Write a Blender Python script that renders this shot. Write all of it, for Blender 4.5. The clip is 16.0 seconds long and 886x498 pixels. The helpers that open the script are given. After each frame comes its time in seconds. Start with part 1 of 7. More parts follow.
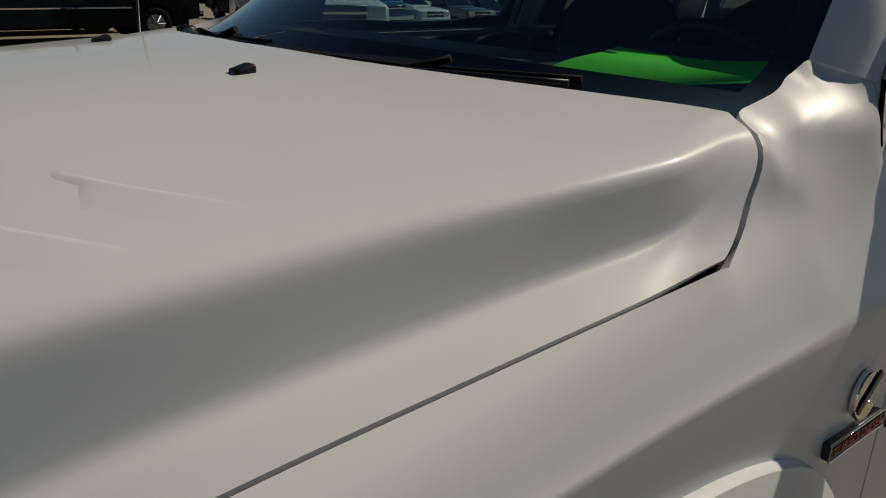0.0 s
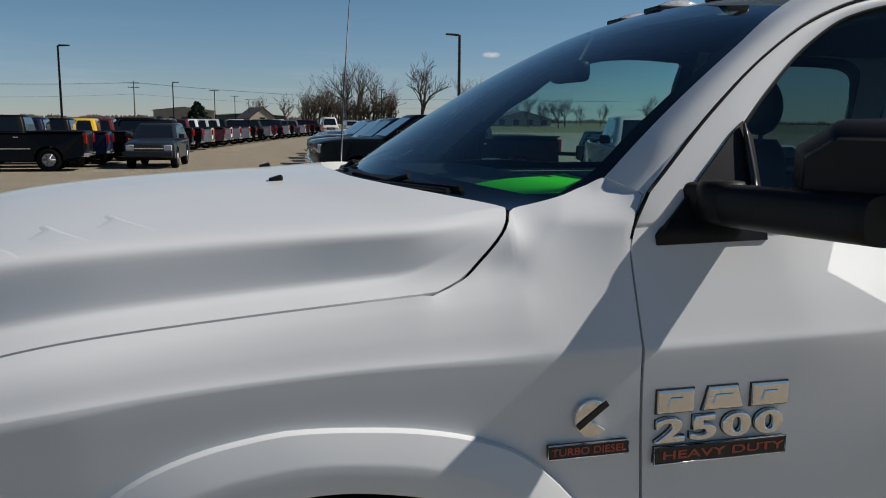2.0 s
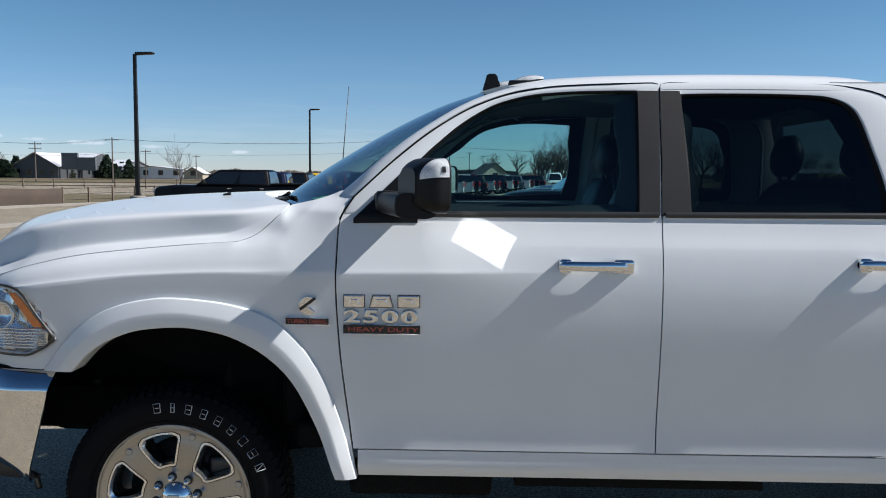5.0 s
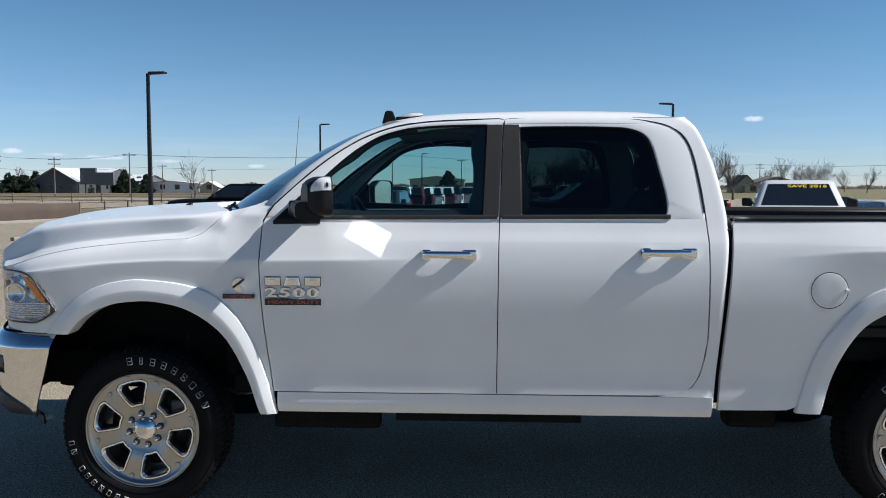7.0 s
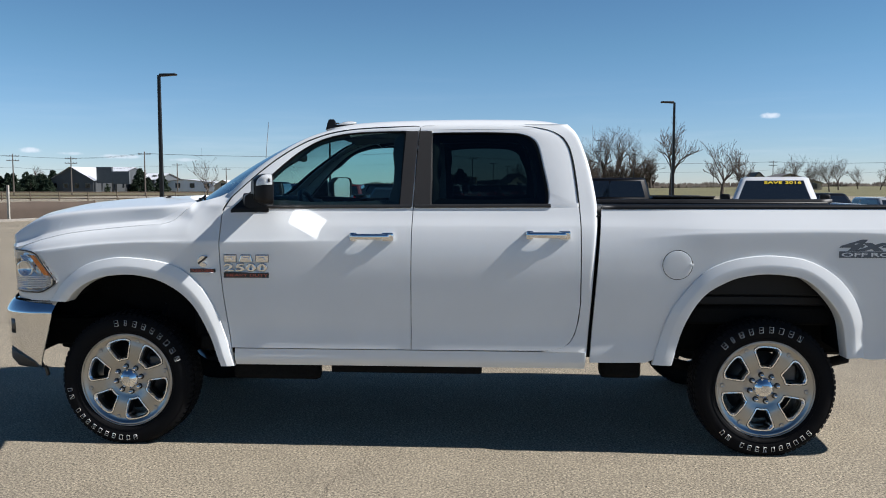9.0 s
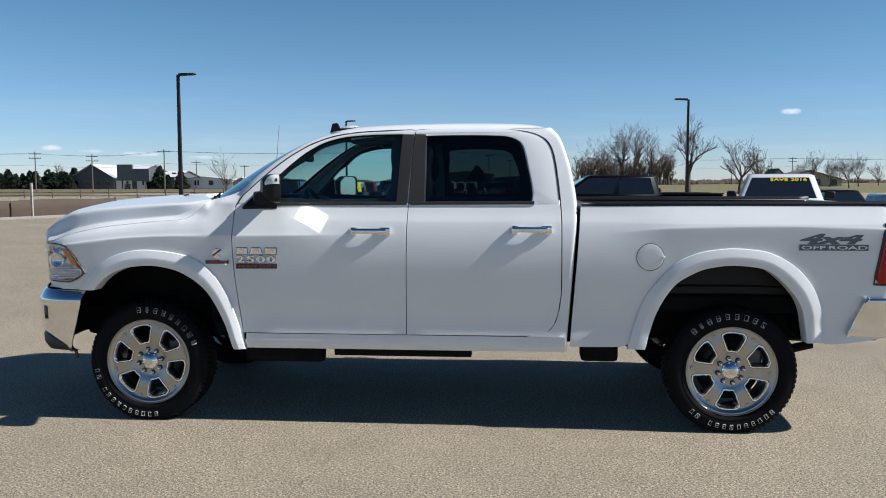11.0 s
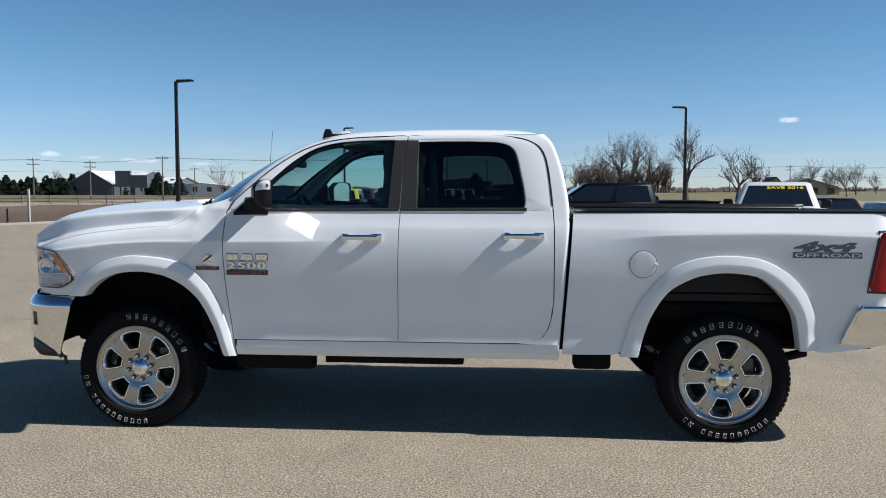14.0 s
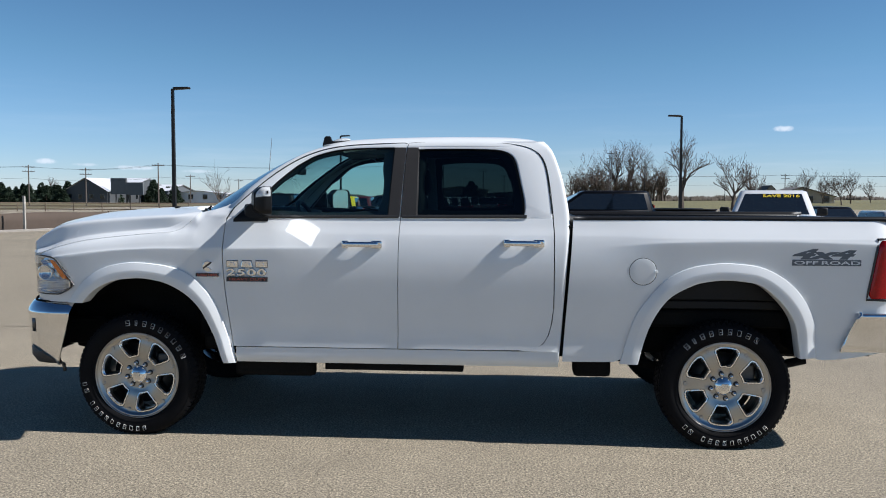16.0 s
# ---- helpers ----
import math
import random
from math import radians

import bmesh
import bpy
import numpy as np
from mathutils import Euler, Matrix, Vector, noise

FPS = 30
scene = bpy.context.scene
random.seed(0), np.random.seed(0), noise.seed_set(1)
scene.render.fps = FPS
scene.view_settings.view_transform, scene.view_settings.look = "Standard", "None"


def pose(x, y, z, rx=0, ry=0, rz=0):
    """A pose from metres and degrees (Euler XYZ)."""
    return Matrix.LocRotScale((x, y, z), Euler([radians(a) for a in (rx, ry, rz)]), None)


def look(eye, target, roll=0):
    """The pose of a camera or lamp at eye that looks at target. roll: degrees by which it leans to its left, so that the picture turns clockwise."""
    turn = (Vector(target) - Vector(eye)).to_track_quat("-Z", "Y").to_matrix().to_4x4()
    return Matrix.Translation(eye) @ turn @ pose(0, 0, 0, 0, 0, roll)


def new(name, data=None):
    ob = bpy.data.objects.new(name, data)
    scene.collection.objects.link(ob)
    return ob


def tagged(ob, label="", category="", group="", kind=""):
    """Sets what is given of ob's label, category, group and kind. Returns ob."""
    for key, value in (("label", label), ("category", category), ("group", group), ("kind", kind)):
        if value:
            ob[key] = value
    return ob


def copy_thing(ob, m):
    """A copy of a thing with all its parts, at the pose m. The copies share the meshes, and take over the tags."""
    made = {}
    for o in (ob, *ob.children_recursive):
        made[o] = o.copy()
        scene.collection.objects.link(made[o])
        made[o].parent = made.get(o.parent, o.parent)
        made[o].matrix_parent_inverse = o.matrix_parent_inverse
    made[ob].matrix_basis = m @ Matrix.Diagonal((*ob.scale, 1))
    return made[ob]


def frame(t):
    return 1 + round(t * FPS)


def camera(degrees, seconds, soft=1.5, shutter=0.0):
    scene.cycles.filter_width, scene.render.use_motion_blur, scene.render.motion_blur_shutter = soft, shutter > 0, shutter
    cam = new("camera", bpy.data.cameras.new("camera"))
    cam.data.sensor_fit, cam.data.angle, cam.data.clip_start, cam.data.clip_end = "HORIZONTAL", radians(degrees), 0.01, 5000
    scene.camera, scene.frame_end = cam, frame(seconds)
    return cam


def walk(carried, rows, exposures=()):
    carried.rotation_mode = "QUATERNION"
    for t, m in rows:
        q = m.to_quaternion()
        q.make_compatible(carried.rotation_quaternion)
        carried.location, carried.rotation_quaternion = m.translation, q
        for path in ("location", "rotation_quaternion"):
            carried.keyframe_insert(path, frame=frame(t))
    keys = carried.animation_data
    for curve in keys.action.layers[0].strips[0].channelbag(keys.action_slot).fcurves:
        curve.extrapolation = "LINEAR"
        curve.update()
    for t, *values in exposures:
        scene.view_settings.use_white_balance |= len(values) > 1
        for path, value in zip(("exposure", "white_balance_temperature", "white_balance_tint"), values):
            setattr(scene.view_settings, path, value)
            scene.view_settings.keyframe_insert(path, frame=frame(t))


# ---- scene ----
cam = camera(56.3, 16.0, soft=1.0)
PATH = [
    (0, (-0.53, -1.362, 1.627), (0.704, 0.077, 0.988), 1.3),
    (0.5, (-0.471, -1.565, 1.643), (0.537, 0.085, 1.131), 0.5),
    (1, (-0.372, -1.784, 1.635), (0.416, 0.007, 1.219), 0.6),
    (1.5, (-0.254, -2.021, 1.618), (0.415, -0.171, 1.260), 0.6),
    (2, (-0.093, -2.249, 1.626), (0.408, -0.337, 1.319), 0.5),
    (2.5, (0.116, -2.467, 1.599), (0.362, -0.499, 1.342), 0.1),
    (3, (0.294, -2.714, 1.599), (0.361, -0.728, 1.366), 0.1),
    (3.5, (0.479, -2.99, 1.598), (0.461, -1.002, 1.383), -0.1),
    (4, (0.68, -3.268, 1.594), (0.645, -1.278, 1.398), -0.0),
    (4.5, (0.872, -3.546, 1.595), (0.83, -1.556, 1.4), 0.4),
    (5, (1.046, -3.848, 1.583), (0.995, -1.857, 1.403), 0.5),
    (7.5, (1.818, -5.11, 1.592), (1.719, -3.118, 1.442), 0.1),
    (8, (1.992, -5.351, 1.593), (1.884, -3.36, 1.44), 0.1),
    (8.5, (2.12, -5.58, 1.582), (2.005, -3.589, 1.429), 0.0),
    (9, (2.223, -5.777, 1.573), (2.099, -3.787, 1.418), 0.0),
    (11.5, (2.426, -6.232, 1.587), (2.252, -4.246, 1.424), 0.0),
    (12, (2.436, -6.192, 1.576), (2.258, -4.207, 1.416), 0.1),
    (12.5, (2.437, -6.181, 1.576), (2.262, -4.195, 1.418), 0.1),
    (13, (2.449, -6.187, 1.575), (2.277, -4.2, 1.419), 0.1),
    (13.5, (2.448, -6.183, 1.572), (2.28, -4.196, 1.422), 0.1),
    (14, (2.448, -6.18, 1.579), (2.286, -4.192, 1.434), 0.1),
    (14.5, (2.44, -6.184, 1.577), (2.282, -4.195, 1.438), 0.2),
    (15, (2.43, -6.197, 1.577), (2.277, -4.207, 1.446), 0.2),
    (15.5, (2.422, -6.194, 1.58), (2.271, -4.203, 1.452), 0.2),
    (16, (2.421, -6.186, 1.574), (2.269, -4.196, 1.448), 0.2),
]
walk(cam, [(t, look(e, a, r)) for t, e, a, r in PATH], [(0, -0.79, 7350, 10), (0.5, -0.66, 7150, 10), (1.5, -0.35, 6600, 10), (2.5, -0.03, 6250, 10), (3.5, 0.17, 6050, 10), (5, 0.37, 5950, 10), (9, 0.44, 6000, 10), (16, 0.43, 5880, 10)])
# late-morning sun from behind the truck's tail, almost along its side
SUN = Vector((1.16, -0.060, 1.0)).normalized()
sun_lamp = new("sun", bpy.data.lights.new("sun", "SUN"))
sun_lamp.data.energy, sun_lamp.data.angle, sun_lamp.data.color = 5.0, radians(0.55), (1.0, 0.93, 0.84)
sun_lamp.matrix_world = look(SUN * 60, (0, 0, 0))
world = bpy.data.worlds.new("sky")
scene.world = world
world.use_nodes = True
wn = world.node_tree
sky = wn.nodes.new("ShaderNodeTexSky")
sky.sky_type, sky.sun_disc = "NISHITA", False
sky.sun_elevation, sky.sun_rotation = math.asin(SUN.z), math.atan2(SUN.x, SUN.y)
sky.air_density, sky.dust_density, sky.ozone_density = 1.0, 0.05, 1.6
sky.altitude = 900
bg = wn.nodes["Background"]
bg.inputs["Strength"].default_value = 0.051
# clear cool haze towards the horizon, the same all round, and thin wisps low down
geo, sep, ramp_s, tint_s = (wn.nodes.new("ShaderNode" + k) for k in ("TexCoord", "SeparateXYZ", "ValToRGB", "Mix"))
tint_s.data_type, tint_s.blend_type = "RGBA", "MULTIPLY"
tint_s.inputs["Factor"].default_value = 1.0
el = ramp_s.color_ramp.elements
el[0].position, el[0].color = 0.0, (1.06, 1.20, 1.58, 1)
el[1].position, el[1].color = 0.72, (0.38, 0.58, 0.74, 1)
mid_el = el.new(0.16)
mid_el.color = (0.88, 1.17, 1.29, 1)
wn.links.new(geo.outputs["Generated"], sep.inputs[0])
wn.links.new(sep.outputs["Z"], ramp_s.inputs[0])
wn.links.new(sky.outputs[0], tint_s.inputs["A"])
wn.links.new(ramp_s.outputs[0], tint_s.inputs["B"])
wisp_map, wisp, wisp_ramp, low_ramp, wisp_fac, wisp_mix = (wn.nodes.new("ShaderNode" + k) for k in ("Mapping", "TexNoise", "MapRange", "ValToRGB", "Math", "Mix"))
wisp_map.inputs["Scale"].default_value = (2.2, 2.2, 26.0)
wisp.inputs["Scale"].default_value, wisp.inputs["Detail"].default_value, wisp.inputs["Roughness"].default_value = 2.4, 6, 0.58
for k_, v_ in zip(("From Min", "From Max", "To Min", "To Max"), (0.50, 0.74, 0.0, 0.16)):
    wisp_ramp.inputs[k_].default_value = v_
lows = low_ramp.color_ramp.elements
lows[0].position, lows[0].color = 0.004, (0, 0, 0, 1)
lows[1].position, lows[1].color = 0.15, (0, 0, 0, 1)
lows.new(0.035).color = (1, 1, 1, 1)
lows.new(0.07).color = (0.35, 0.35, 0.35, 1)
wisp_fac.operation = "MULTIPLY"
wisp_mix.data_type, wisp_mix.inputs["B"].default_value = "RGBA", (13.0, 13.4, 14.0, 1)
wn.links.new(geo.outputs["Generated"], wisp_map.inputs["Vector"])
wn.links.new(wisp_map.outputs[0], wisp.inputs["Vector"])
wn.links.new(wisp.outputs["Fac"], wisp_ramp.inputs["Value"])
wn.links.new(sep.outputs["Z"], low_ramp.inputs[0])
wn.links.new(wisp_ramp.outputs[0], wisp_fac.inputs[0])
wn.links.new(low_ramp.outputs[0], wisp_fac.inputs[1])
# small fair-weather clouds far off: an oval round a bearing and height, frayed by noise
frayed = wn.nodes.new("ShaderNodeTexNoise")
frayed.inputs["Scale"].default_value, frayed.inputs["Detail"].default_value, frayed.inputs["Roughness"].default_value = 75.0, 5, 0.6
wn.links.new(geo.outputs["Generated"], frayed.inputs["Vector"])
cover = wisp_fac.outputs[0]
for bear_, high_, wide_, tall_, thick_ in ((17.82, 4.38, 0.62, 0.22, 0.8), (-30.0, 2.12, 0.8, 0.20, 0.75), (-24.9, 1.80, 1.5, 0.17, 0.6), (-27.6, 1.95, 0.8, 0.13, 0.5), (-20.6, 1.62, 1.2, 0.13, 0.45), (-15.2, 1.35, 0.7, 0.14, 0.6), (-33.6, 2.2, 0.6, 0.16, 0.6)):
    b_, h_ = radians(bear_), radians(high_)
    away, along, up_ = (wn.nodes.new("ShaderNodeVectorMath") for _ in range(3))
    away.operation, along.operation, up_.operation = "SUBTRACT", "DOT_PRODUCT", "DOT_PRODUCT"
    away.inputs[1].default_value = (math.sin(b_) * math.cos(h_), math.cos(b_) * math.cos(h_), math.sin(h_))
    along.inputs[1].default_value = (math.cos(b_) / radians(wide_), -math.sin(b_) / radians(wide_), 0)
    up_.inputs[1].default_value = (0, 0, 1 / radians(tall_))
    a2, b2, ragged, soft_, both = (wn.nodes.new("ShaderNode" + k) for k in ("Math", "Math", "Math", "MapRange", "Math"))
    a2.operation, b2.operation, ragged.operation, both.operation = "MULTIPLY", "MULTIPLY_ADD", "MULTIPLY_ADD", "MAXIMUM"
    ragged.inputs[1].default_value = 2.6
    soft_.interpolation_type = "SMOOTHSTEP"
    for k_, v_ in zip(("From Min", "From Max", "To Min", "To Max"), (2.35, 1.15, 0.0, thick_)):
        soft_.inputs[k_].default_value = v_
    wn.links.new(geo.outputs["Generated"], away.inputs[0])
    wn.links.new(away.outputs[0], along.inputs[0])
    wn.links.new(away.outputs[0], up_.inputs[0])
    for k_ in (0, 1):
        wn.links.new(along.outputs["Value"], a2.inputs[k_])
        wn.links.new(up_.outputs["Value"], b2.inputs[k_])
    wn.links.new(a2.outputs[0], b2.inputs[2])
    wn.links.new(frayed.outputs["Fac"], ragged.inputs[0])
    wn.links.new(b2.outputs[0], ragged.inputs[2])
    wn.links.new(ragged.outputs[0], soft_.inputs["Value"])
    wn.links.new(soft_.outputs[0], both.inputs[0])
    wn.links.new(cover, both.inputs[1])
    cover = both.outputs[0]
wn.links.new(cover, wisp_mix.inputs["Factor"])
wn.links.new(tint_s.outputs["Result"], wisp_mix.inputs["A"])
wn.links.new(wisp_mix.outputs["Result"], bg.inputs["Color"])


# ---------------------------------------------------------------- materials
def node_mat(name):
    m = bpy.data.materials.new(name)
    m.use_nodes = True
    return m, m.node_tree, m.node_tree.nodes["Principled BSDF"]


def surf(name, col, rough=0.5, metal=0.0, vary=0.12, scale=6.0, fine=90.0, bump=0.0, coat=0.0, spec=0.5, rvar=0.08):
    """A surface with two scales of variation in colour, and in gloss and relief."""
    m, nt, b = node_mat(name)
    tc = nt.nodes.new("ShaderNodeTexCoord")
    n1, n2 = nt.nodes.new("ShaderNodeTexNoise"), nt.nodes.new("ShaderNodeTexNoise")
    n1.inputs["Scale"].default_value, n1.inputs["Detail"].default_value = scale, 4
    n2.inputs["Scale"].default_value, n2.inputs["Detail"].default_value = fine, 2
    for n in (n1, n2):
        nt.links.new(tc.outputs["Object"], n.inputs["Vector"])
    add = nt.nodes.new("ShaderNodeMath")
    add.operation = "ADD"
    nt.links.new(n1.outputs["Fac"], add.inputs[0])
    nt.links.new(n2.outputs["Fac"], add.inputs[1])
    ramp = nt.nodes.new("ShaderNodeMapRange")
    ramp.inputs["From Min"].default_value, ramp.inputs["From Max"].default_value = 0.7, 1.3
    ramp.inputs["To Min"].default_value, ramp.inputs["To Max"].default_value = 1 - vary, 1 + vary
    nt.links.new(add.outputs[0], ramp.inputs["Value"])
    mul = nt.nodes.new("ShaderNodeVectorMath")
    mul.operation = "MULTIPLY"
    mul.inputs[0].default_value = col
    nt.links.new(ramp.outputs[0], mul.inputs[1])
    nt.links.new(mul.outputs[0], b.inputs["Base Color"])
    rr = nt.nodes.new("ShaderNodeMapRange")
    rr.inputs["To Min"].default_value, rr.inputs["To Max"].default_value = max(0.01, rough - rvar), min(1, rough + rvar)
    nt.links.new(n1.outputs["Fac"], rr.inputs["Value"])
    nt.links.new(rr.outputs[0], b.inputs["Roughness"])
    b.inputs["Metallic"].default_value, b.inputs["Specular IOR Level"].default_value = metal, spec
    b.inputs["Coat Weight"].default_value, b.inputs["Coat Roughness"].default_value = coat, 0.03
    if bump:
        bp = nt.nodes.new("ShaderNodeBump")
        bp.inputs["Strength"].default_value, bp.inputs["Distance"].default_value = bump, 0.004
        nt.links.new(n2.outputs["Fac"], bp.inputs["Height"])
        nt.links.new(bp.outputs[0], b.inputs["Normal"])
    return m


def paint(name, col, coat=1.0, rough=0.35, orange=0.02):
    """Car paint: a base coat, faint dust, and a clear coat with a little orange peel."""
    m, nt, b = node_mat(name)
    tc = nt.nodes.new("ShaderNodeTexCoord")
    dust, peel = nt.nodes.new("ShaderNodeTexNoise"), nt.nodes.new("ShaderNodeTexNoise")
    dust.inputs["Scale"].default_value, dust.inputs["Detail"].default_value = 2.2, 6
    peel.inputs["Scale"].default_value = 170
    mp = nt.nodes.new("ShaderNodeMapRange")
    mp.inputs["From Min"].default_value, mp.inputs["From Max"].default_value = 0.3, 0.75
    mp.inputs["To Min"].default_value, mp.inputs["To Max"].default_value = 1.0, 0.93
    mul = nt.nodes.new("ShaderNodeVectorMath")
    mul.operation = "MULTIPLY"
    mul.inputs[0].default_value = col
    bp = nt.nodes.new("ShaderNodeBump")
    bp.inputs["Strength"].default_value, bp.inputs["Distance"].default_value = orange, 0.001
    rr = nt.nodes.new("ShaderNodeMapRange")
    rr.inputs["To Min"].default_value, rr.inputs["To Max"].default_value = rough - 0.06, rough + 0.1
    for n in (dust, peel):
        nt.links.new(tc.outputs["Object"], n.inputs["Vector"])
    nt.links.new(dust.outputs["Fac"], mp.inputs["Value"])
    nt.links.new(mp.outputs[0], mul.inputs[1])
    nt.links.new(mul.outputs[0], b.inputs["Base Color"])
    nt.links.new(dust.outputs["Fac"], rr.inputs["Value"])
    nt.links.new(rr.outputs[0], b.inputs["Roughness"])
    nt.links.new(peel.outputs["Fac"], bp.inputs["Height"])
    nt.links.new(bp.outputs[0], b.inputs["Coat Normal"])
    b.inputs["Coat Weight"].default_value, b.inputs["Coat Roughness"].default_value = coat, 0.035
    b.inputs["Specular IOR Level"].default_value = 0.06
    return m


def pane(name, tint, gloss=1.0):
    """Thin automotive glass: tinted see-through with a mirror film by Fresnel."""
    m = bpy.data.materials.new(name)
    m.use_nodes = True
    nt = m.node_tree
    nt.nodes.remove(nt.nodes["Principled BSDF"])
    tr, gl, mix, fr = (nt.nodes.new("ShaderNode" + k) for k in ("BsdfTransparent", "BsdfGlossy", "MixShader", "LayerWeight"))
    tr.inputs["Color"].default_value = (*tint, 1)
    gl.inputs["Roughness"].default_value = 0.01
    fr.inputs["Blend"].default_value = 0.5
    power, film = nt.nodes.new("ShaderNodeMath"), nt.nodes.new("ShaderNodeMath")
    power.operation, film.operation = "POWER", "MULTIPLY_ADD"
    power.inputs[1].default_value = 3.6
    film.inputs[1].default_value, film.inputs[2].default_value = 0.94 * gloss, 0.06 * gloss
    nt.links.new(fr.outputs["Facing"], power.inputs[0])
    nt.links.new(power.outputs[0], film.inputs[0])
    nt.links.new(film.outputs[0], mix.inputs[0])
    nt.links.new(tr.outputs[0], mix.inputs[1])
    nt.links.new(gl.outputs[0], mix.inputs[2])
    nt.links.new(mix.outputs[0], nt.nodes["Material Output"].inputs["Surface"])
    return m


WHITE = paint("white_paint", (0.768, 0.783, 0.788), 0.6)
CHROME = surf("chrome", (0.80, 0.80, 0.80), 0.05, 1.0, 0.03, 4, 60, rvar=0.03)
POLISH = surf("polished_aluminium", (0.66, 0.66, 0.65), 0.22, 1.0, 0.05, 9, 140, rvar=0.06)
BLACKPL = surf("black_textured_plastic", (0.009, 0.0093, 0.0105), 0.45, 0, 0.2, 7, 500, bump=0.08, spec=0.22)
GLOSSBLK = surf("satin_black_trim", (0.03, 0.029, 0.028), 0.35, 0, 0.15, 5, 200)
BPILLAR = surf("satin_grey_pillar_film", (0.032, 0.030, 0.029), 0.45, 0, 0.12, 5, 300, spec=0.3)
RUBBER = surf("tyre_rubber", (0.006, 0.006, 0.007), 0.75, 0, 0.25, 8, 160, bump=0.12, spec=0.12)
UNDER = surf("underbody_black", (0.008, 0.008, 0.008), 0.85, 0, 0.3, 5, 60, bump=0.2, spec=0.1)
WHEELGREY = surf("machined_wheel_face", (0.40, 0.395, 0.385), 0.30, 1.0, 0.06, 9, 140, rvar=0.05)
WHEELEDGE = surf("bright_wheel_edge", (0.88, 0.88, 0.88), 0.26, 1.0, 0.04, 9, 140, rvar=0.05)
LETTERW = surf("raised_white_rubber", (0.70, 0.70, 0.68), 0.7, 0, 0.12, 20, 200)
STEEL = surf("dark_steel", (0.10, 0.10, 0.10), 0.45, 0.9, 0.2, 12, 120)
SEAT = surf("black_leather", (0.010, 0.010, 0.011), 0.5, 0, 0.2, 9, 200, bump=0.2)
DASH = surf("charcoal_dashboard", (0.022, 0.023, 0.025), 0.6, 0, 0.15, 6, 260, bump=0.15)
LINER = surf("grey_headliner", (0.07, 0.07, 0.068), 0.9, 0, 0.1, 6, 200)
FRIT = surf("black_glass_frit", (0.006, 0.006, 0.007), 0.6, 0, 0.1, 6, 200, spec=0.15)
GREENP = surf("fluorescent_green_paper", (0.08, 0.95, 0.03), 0.6, 0, 0.05, 6, 150)
AMBER = surf("amber_lens", (0.85, 0.22, 0.02), 0.12, 0, 0.15, 25, 120, coat=0.6)
REDLENS = surf("red_lens", (0.36, 0.004, 0.005), 0.2, 0, 0.25, 18, 120, coat=0.35, spec=0.2)
CLEARLENS = surf("frosted_clear_lens", (0.62, 0.63, 0.63), 0.15, 0.0, 0.2, 40, 160, coat=1.0)
BADGEBLK = surf("badge_black", (0.02, 0.018, 0.018), 0.3, 0, 0.1, 20, 100)
BADGERED = surf("badge_red_line", (0.36, 0.075, 0.05), 0.4, 0, 0.1, 20, 100)
DECAL = surf("graphite_decal_film", (0.085, 0.10, 0.12), 0.4, 0, 0.1, 14, 120)
DECALW = surf("pale_decal_film", (0.62, 0.64, 0.66), 0.4, 0, 0.05, 14, 120)
PLASTICGREY = surf("worn_bumper_plastic", (0.03, 0.031, 0.033), 0.55, 0, 0.2, 12, 260, bump=0.1)
GLASS_WS = pane("windshield_glass", (0.66, 0.85, 0.85), 1.4)
GLASS_FRONT = pane("front_door_glass", (0.60, 0.80, 0.80))
GLASS_PRIV = pane("privacy_glass", (0.14, 0.19, 0.195), 0.7)
GLASS_LAMP = pane("lamp_cover", (0.93, 0.94, 0.95))
LAMPBOWL = surf("faceted_lamp_bowl", (0.72, 0.72, 0.71), 0.08, 0.95, 0.06, 30, 140, rvar=0.05)
MIRROR = surf("mirror_glass", (0.92, 0.92, 0.92), 0.16, 1.0, 0.01, 3, 30, rvar=0.01)


# ---------------------------------------------------------------- mesh helpers
def smooth_curve(pts):
    """A monotone smooth curve through (a, b) pairs."""
    p = np.array(sorted(pts), float)
    a, b = p[:, 0], p[:, 1]
    h, d = np.diff(a), np.diff(b) / np.diff(a)
    m = np.zeros(len(a))
    m[0], m[-1] = d[0], d[-1]
    for i in range(1, len(a) - 1):
        if d[i - 1] * d[i] > 0:
            w1, w2 = 2 * h[i] + h[i - 1], h[i] + 2 * h[i - 1]
            m[i] = (w1 + w2) / (w1 / d[i - 1] + w2 / d[i])

    def f(x):
        x = min(max(x, a[0]), a[-1])
        i = min(max(int(np.searchsorted(a, x)) - 1, 0), len(h) - 1)
        t = (x - a[i]) / h[i]
        return float((2 * t**3 - 3 * t**2 + 1) * b[i] + (t**3 - 2 * t**2 + t) * h[i] * m[i]
                     + (-2 * t**3 + 3 * t**2) * b[i + 1] + (t**3 - t**2) * h[i] * m[i + 1])
    return f


def path3(pts, n):
    """n points along a smooth line through the given points, by their arc length."""
    p = np.array(pts, float)
    s = np.concatenate([[0], np.cumsum(np.linalg.norm(np.diff(p, axis=0), axis=1))])
    cs = [smooth_curve(list(zip(s, p[:, k]))) for k in range(p.shape[1])]
    return [tuple(c(v) for c in cs) for v in np.linspace(0, s[-1], n)]


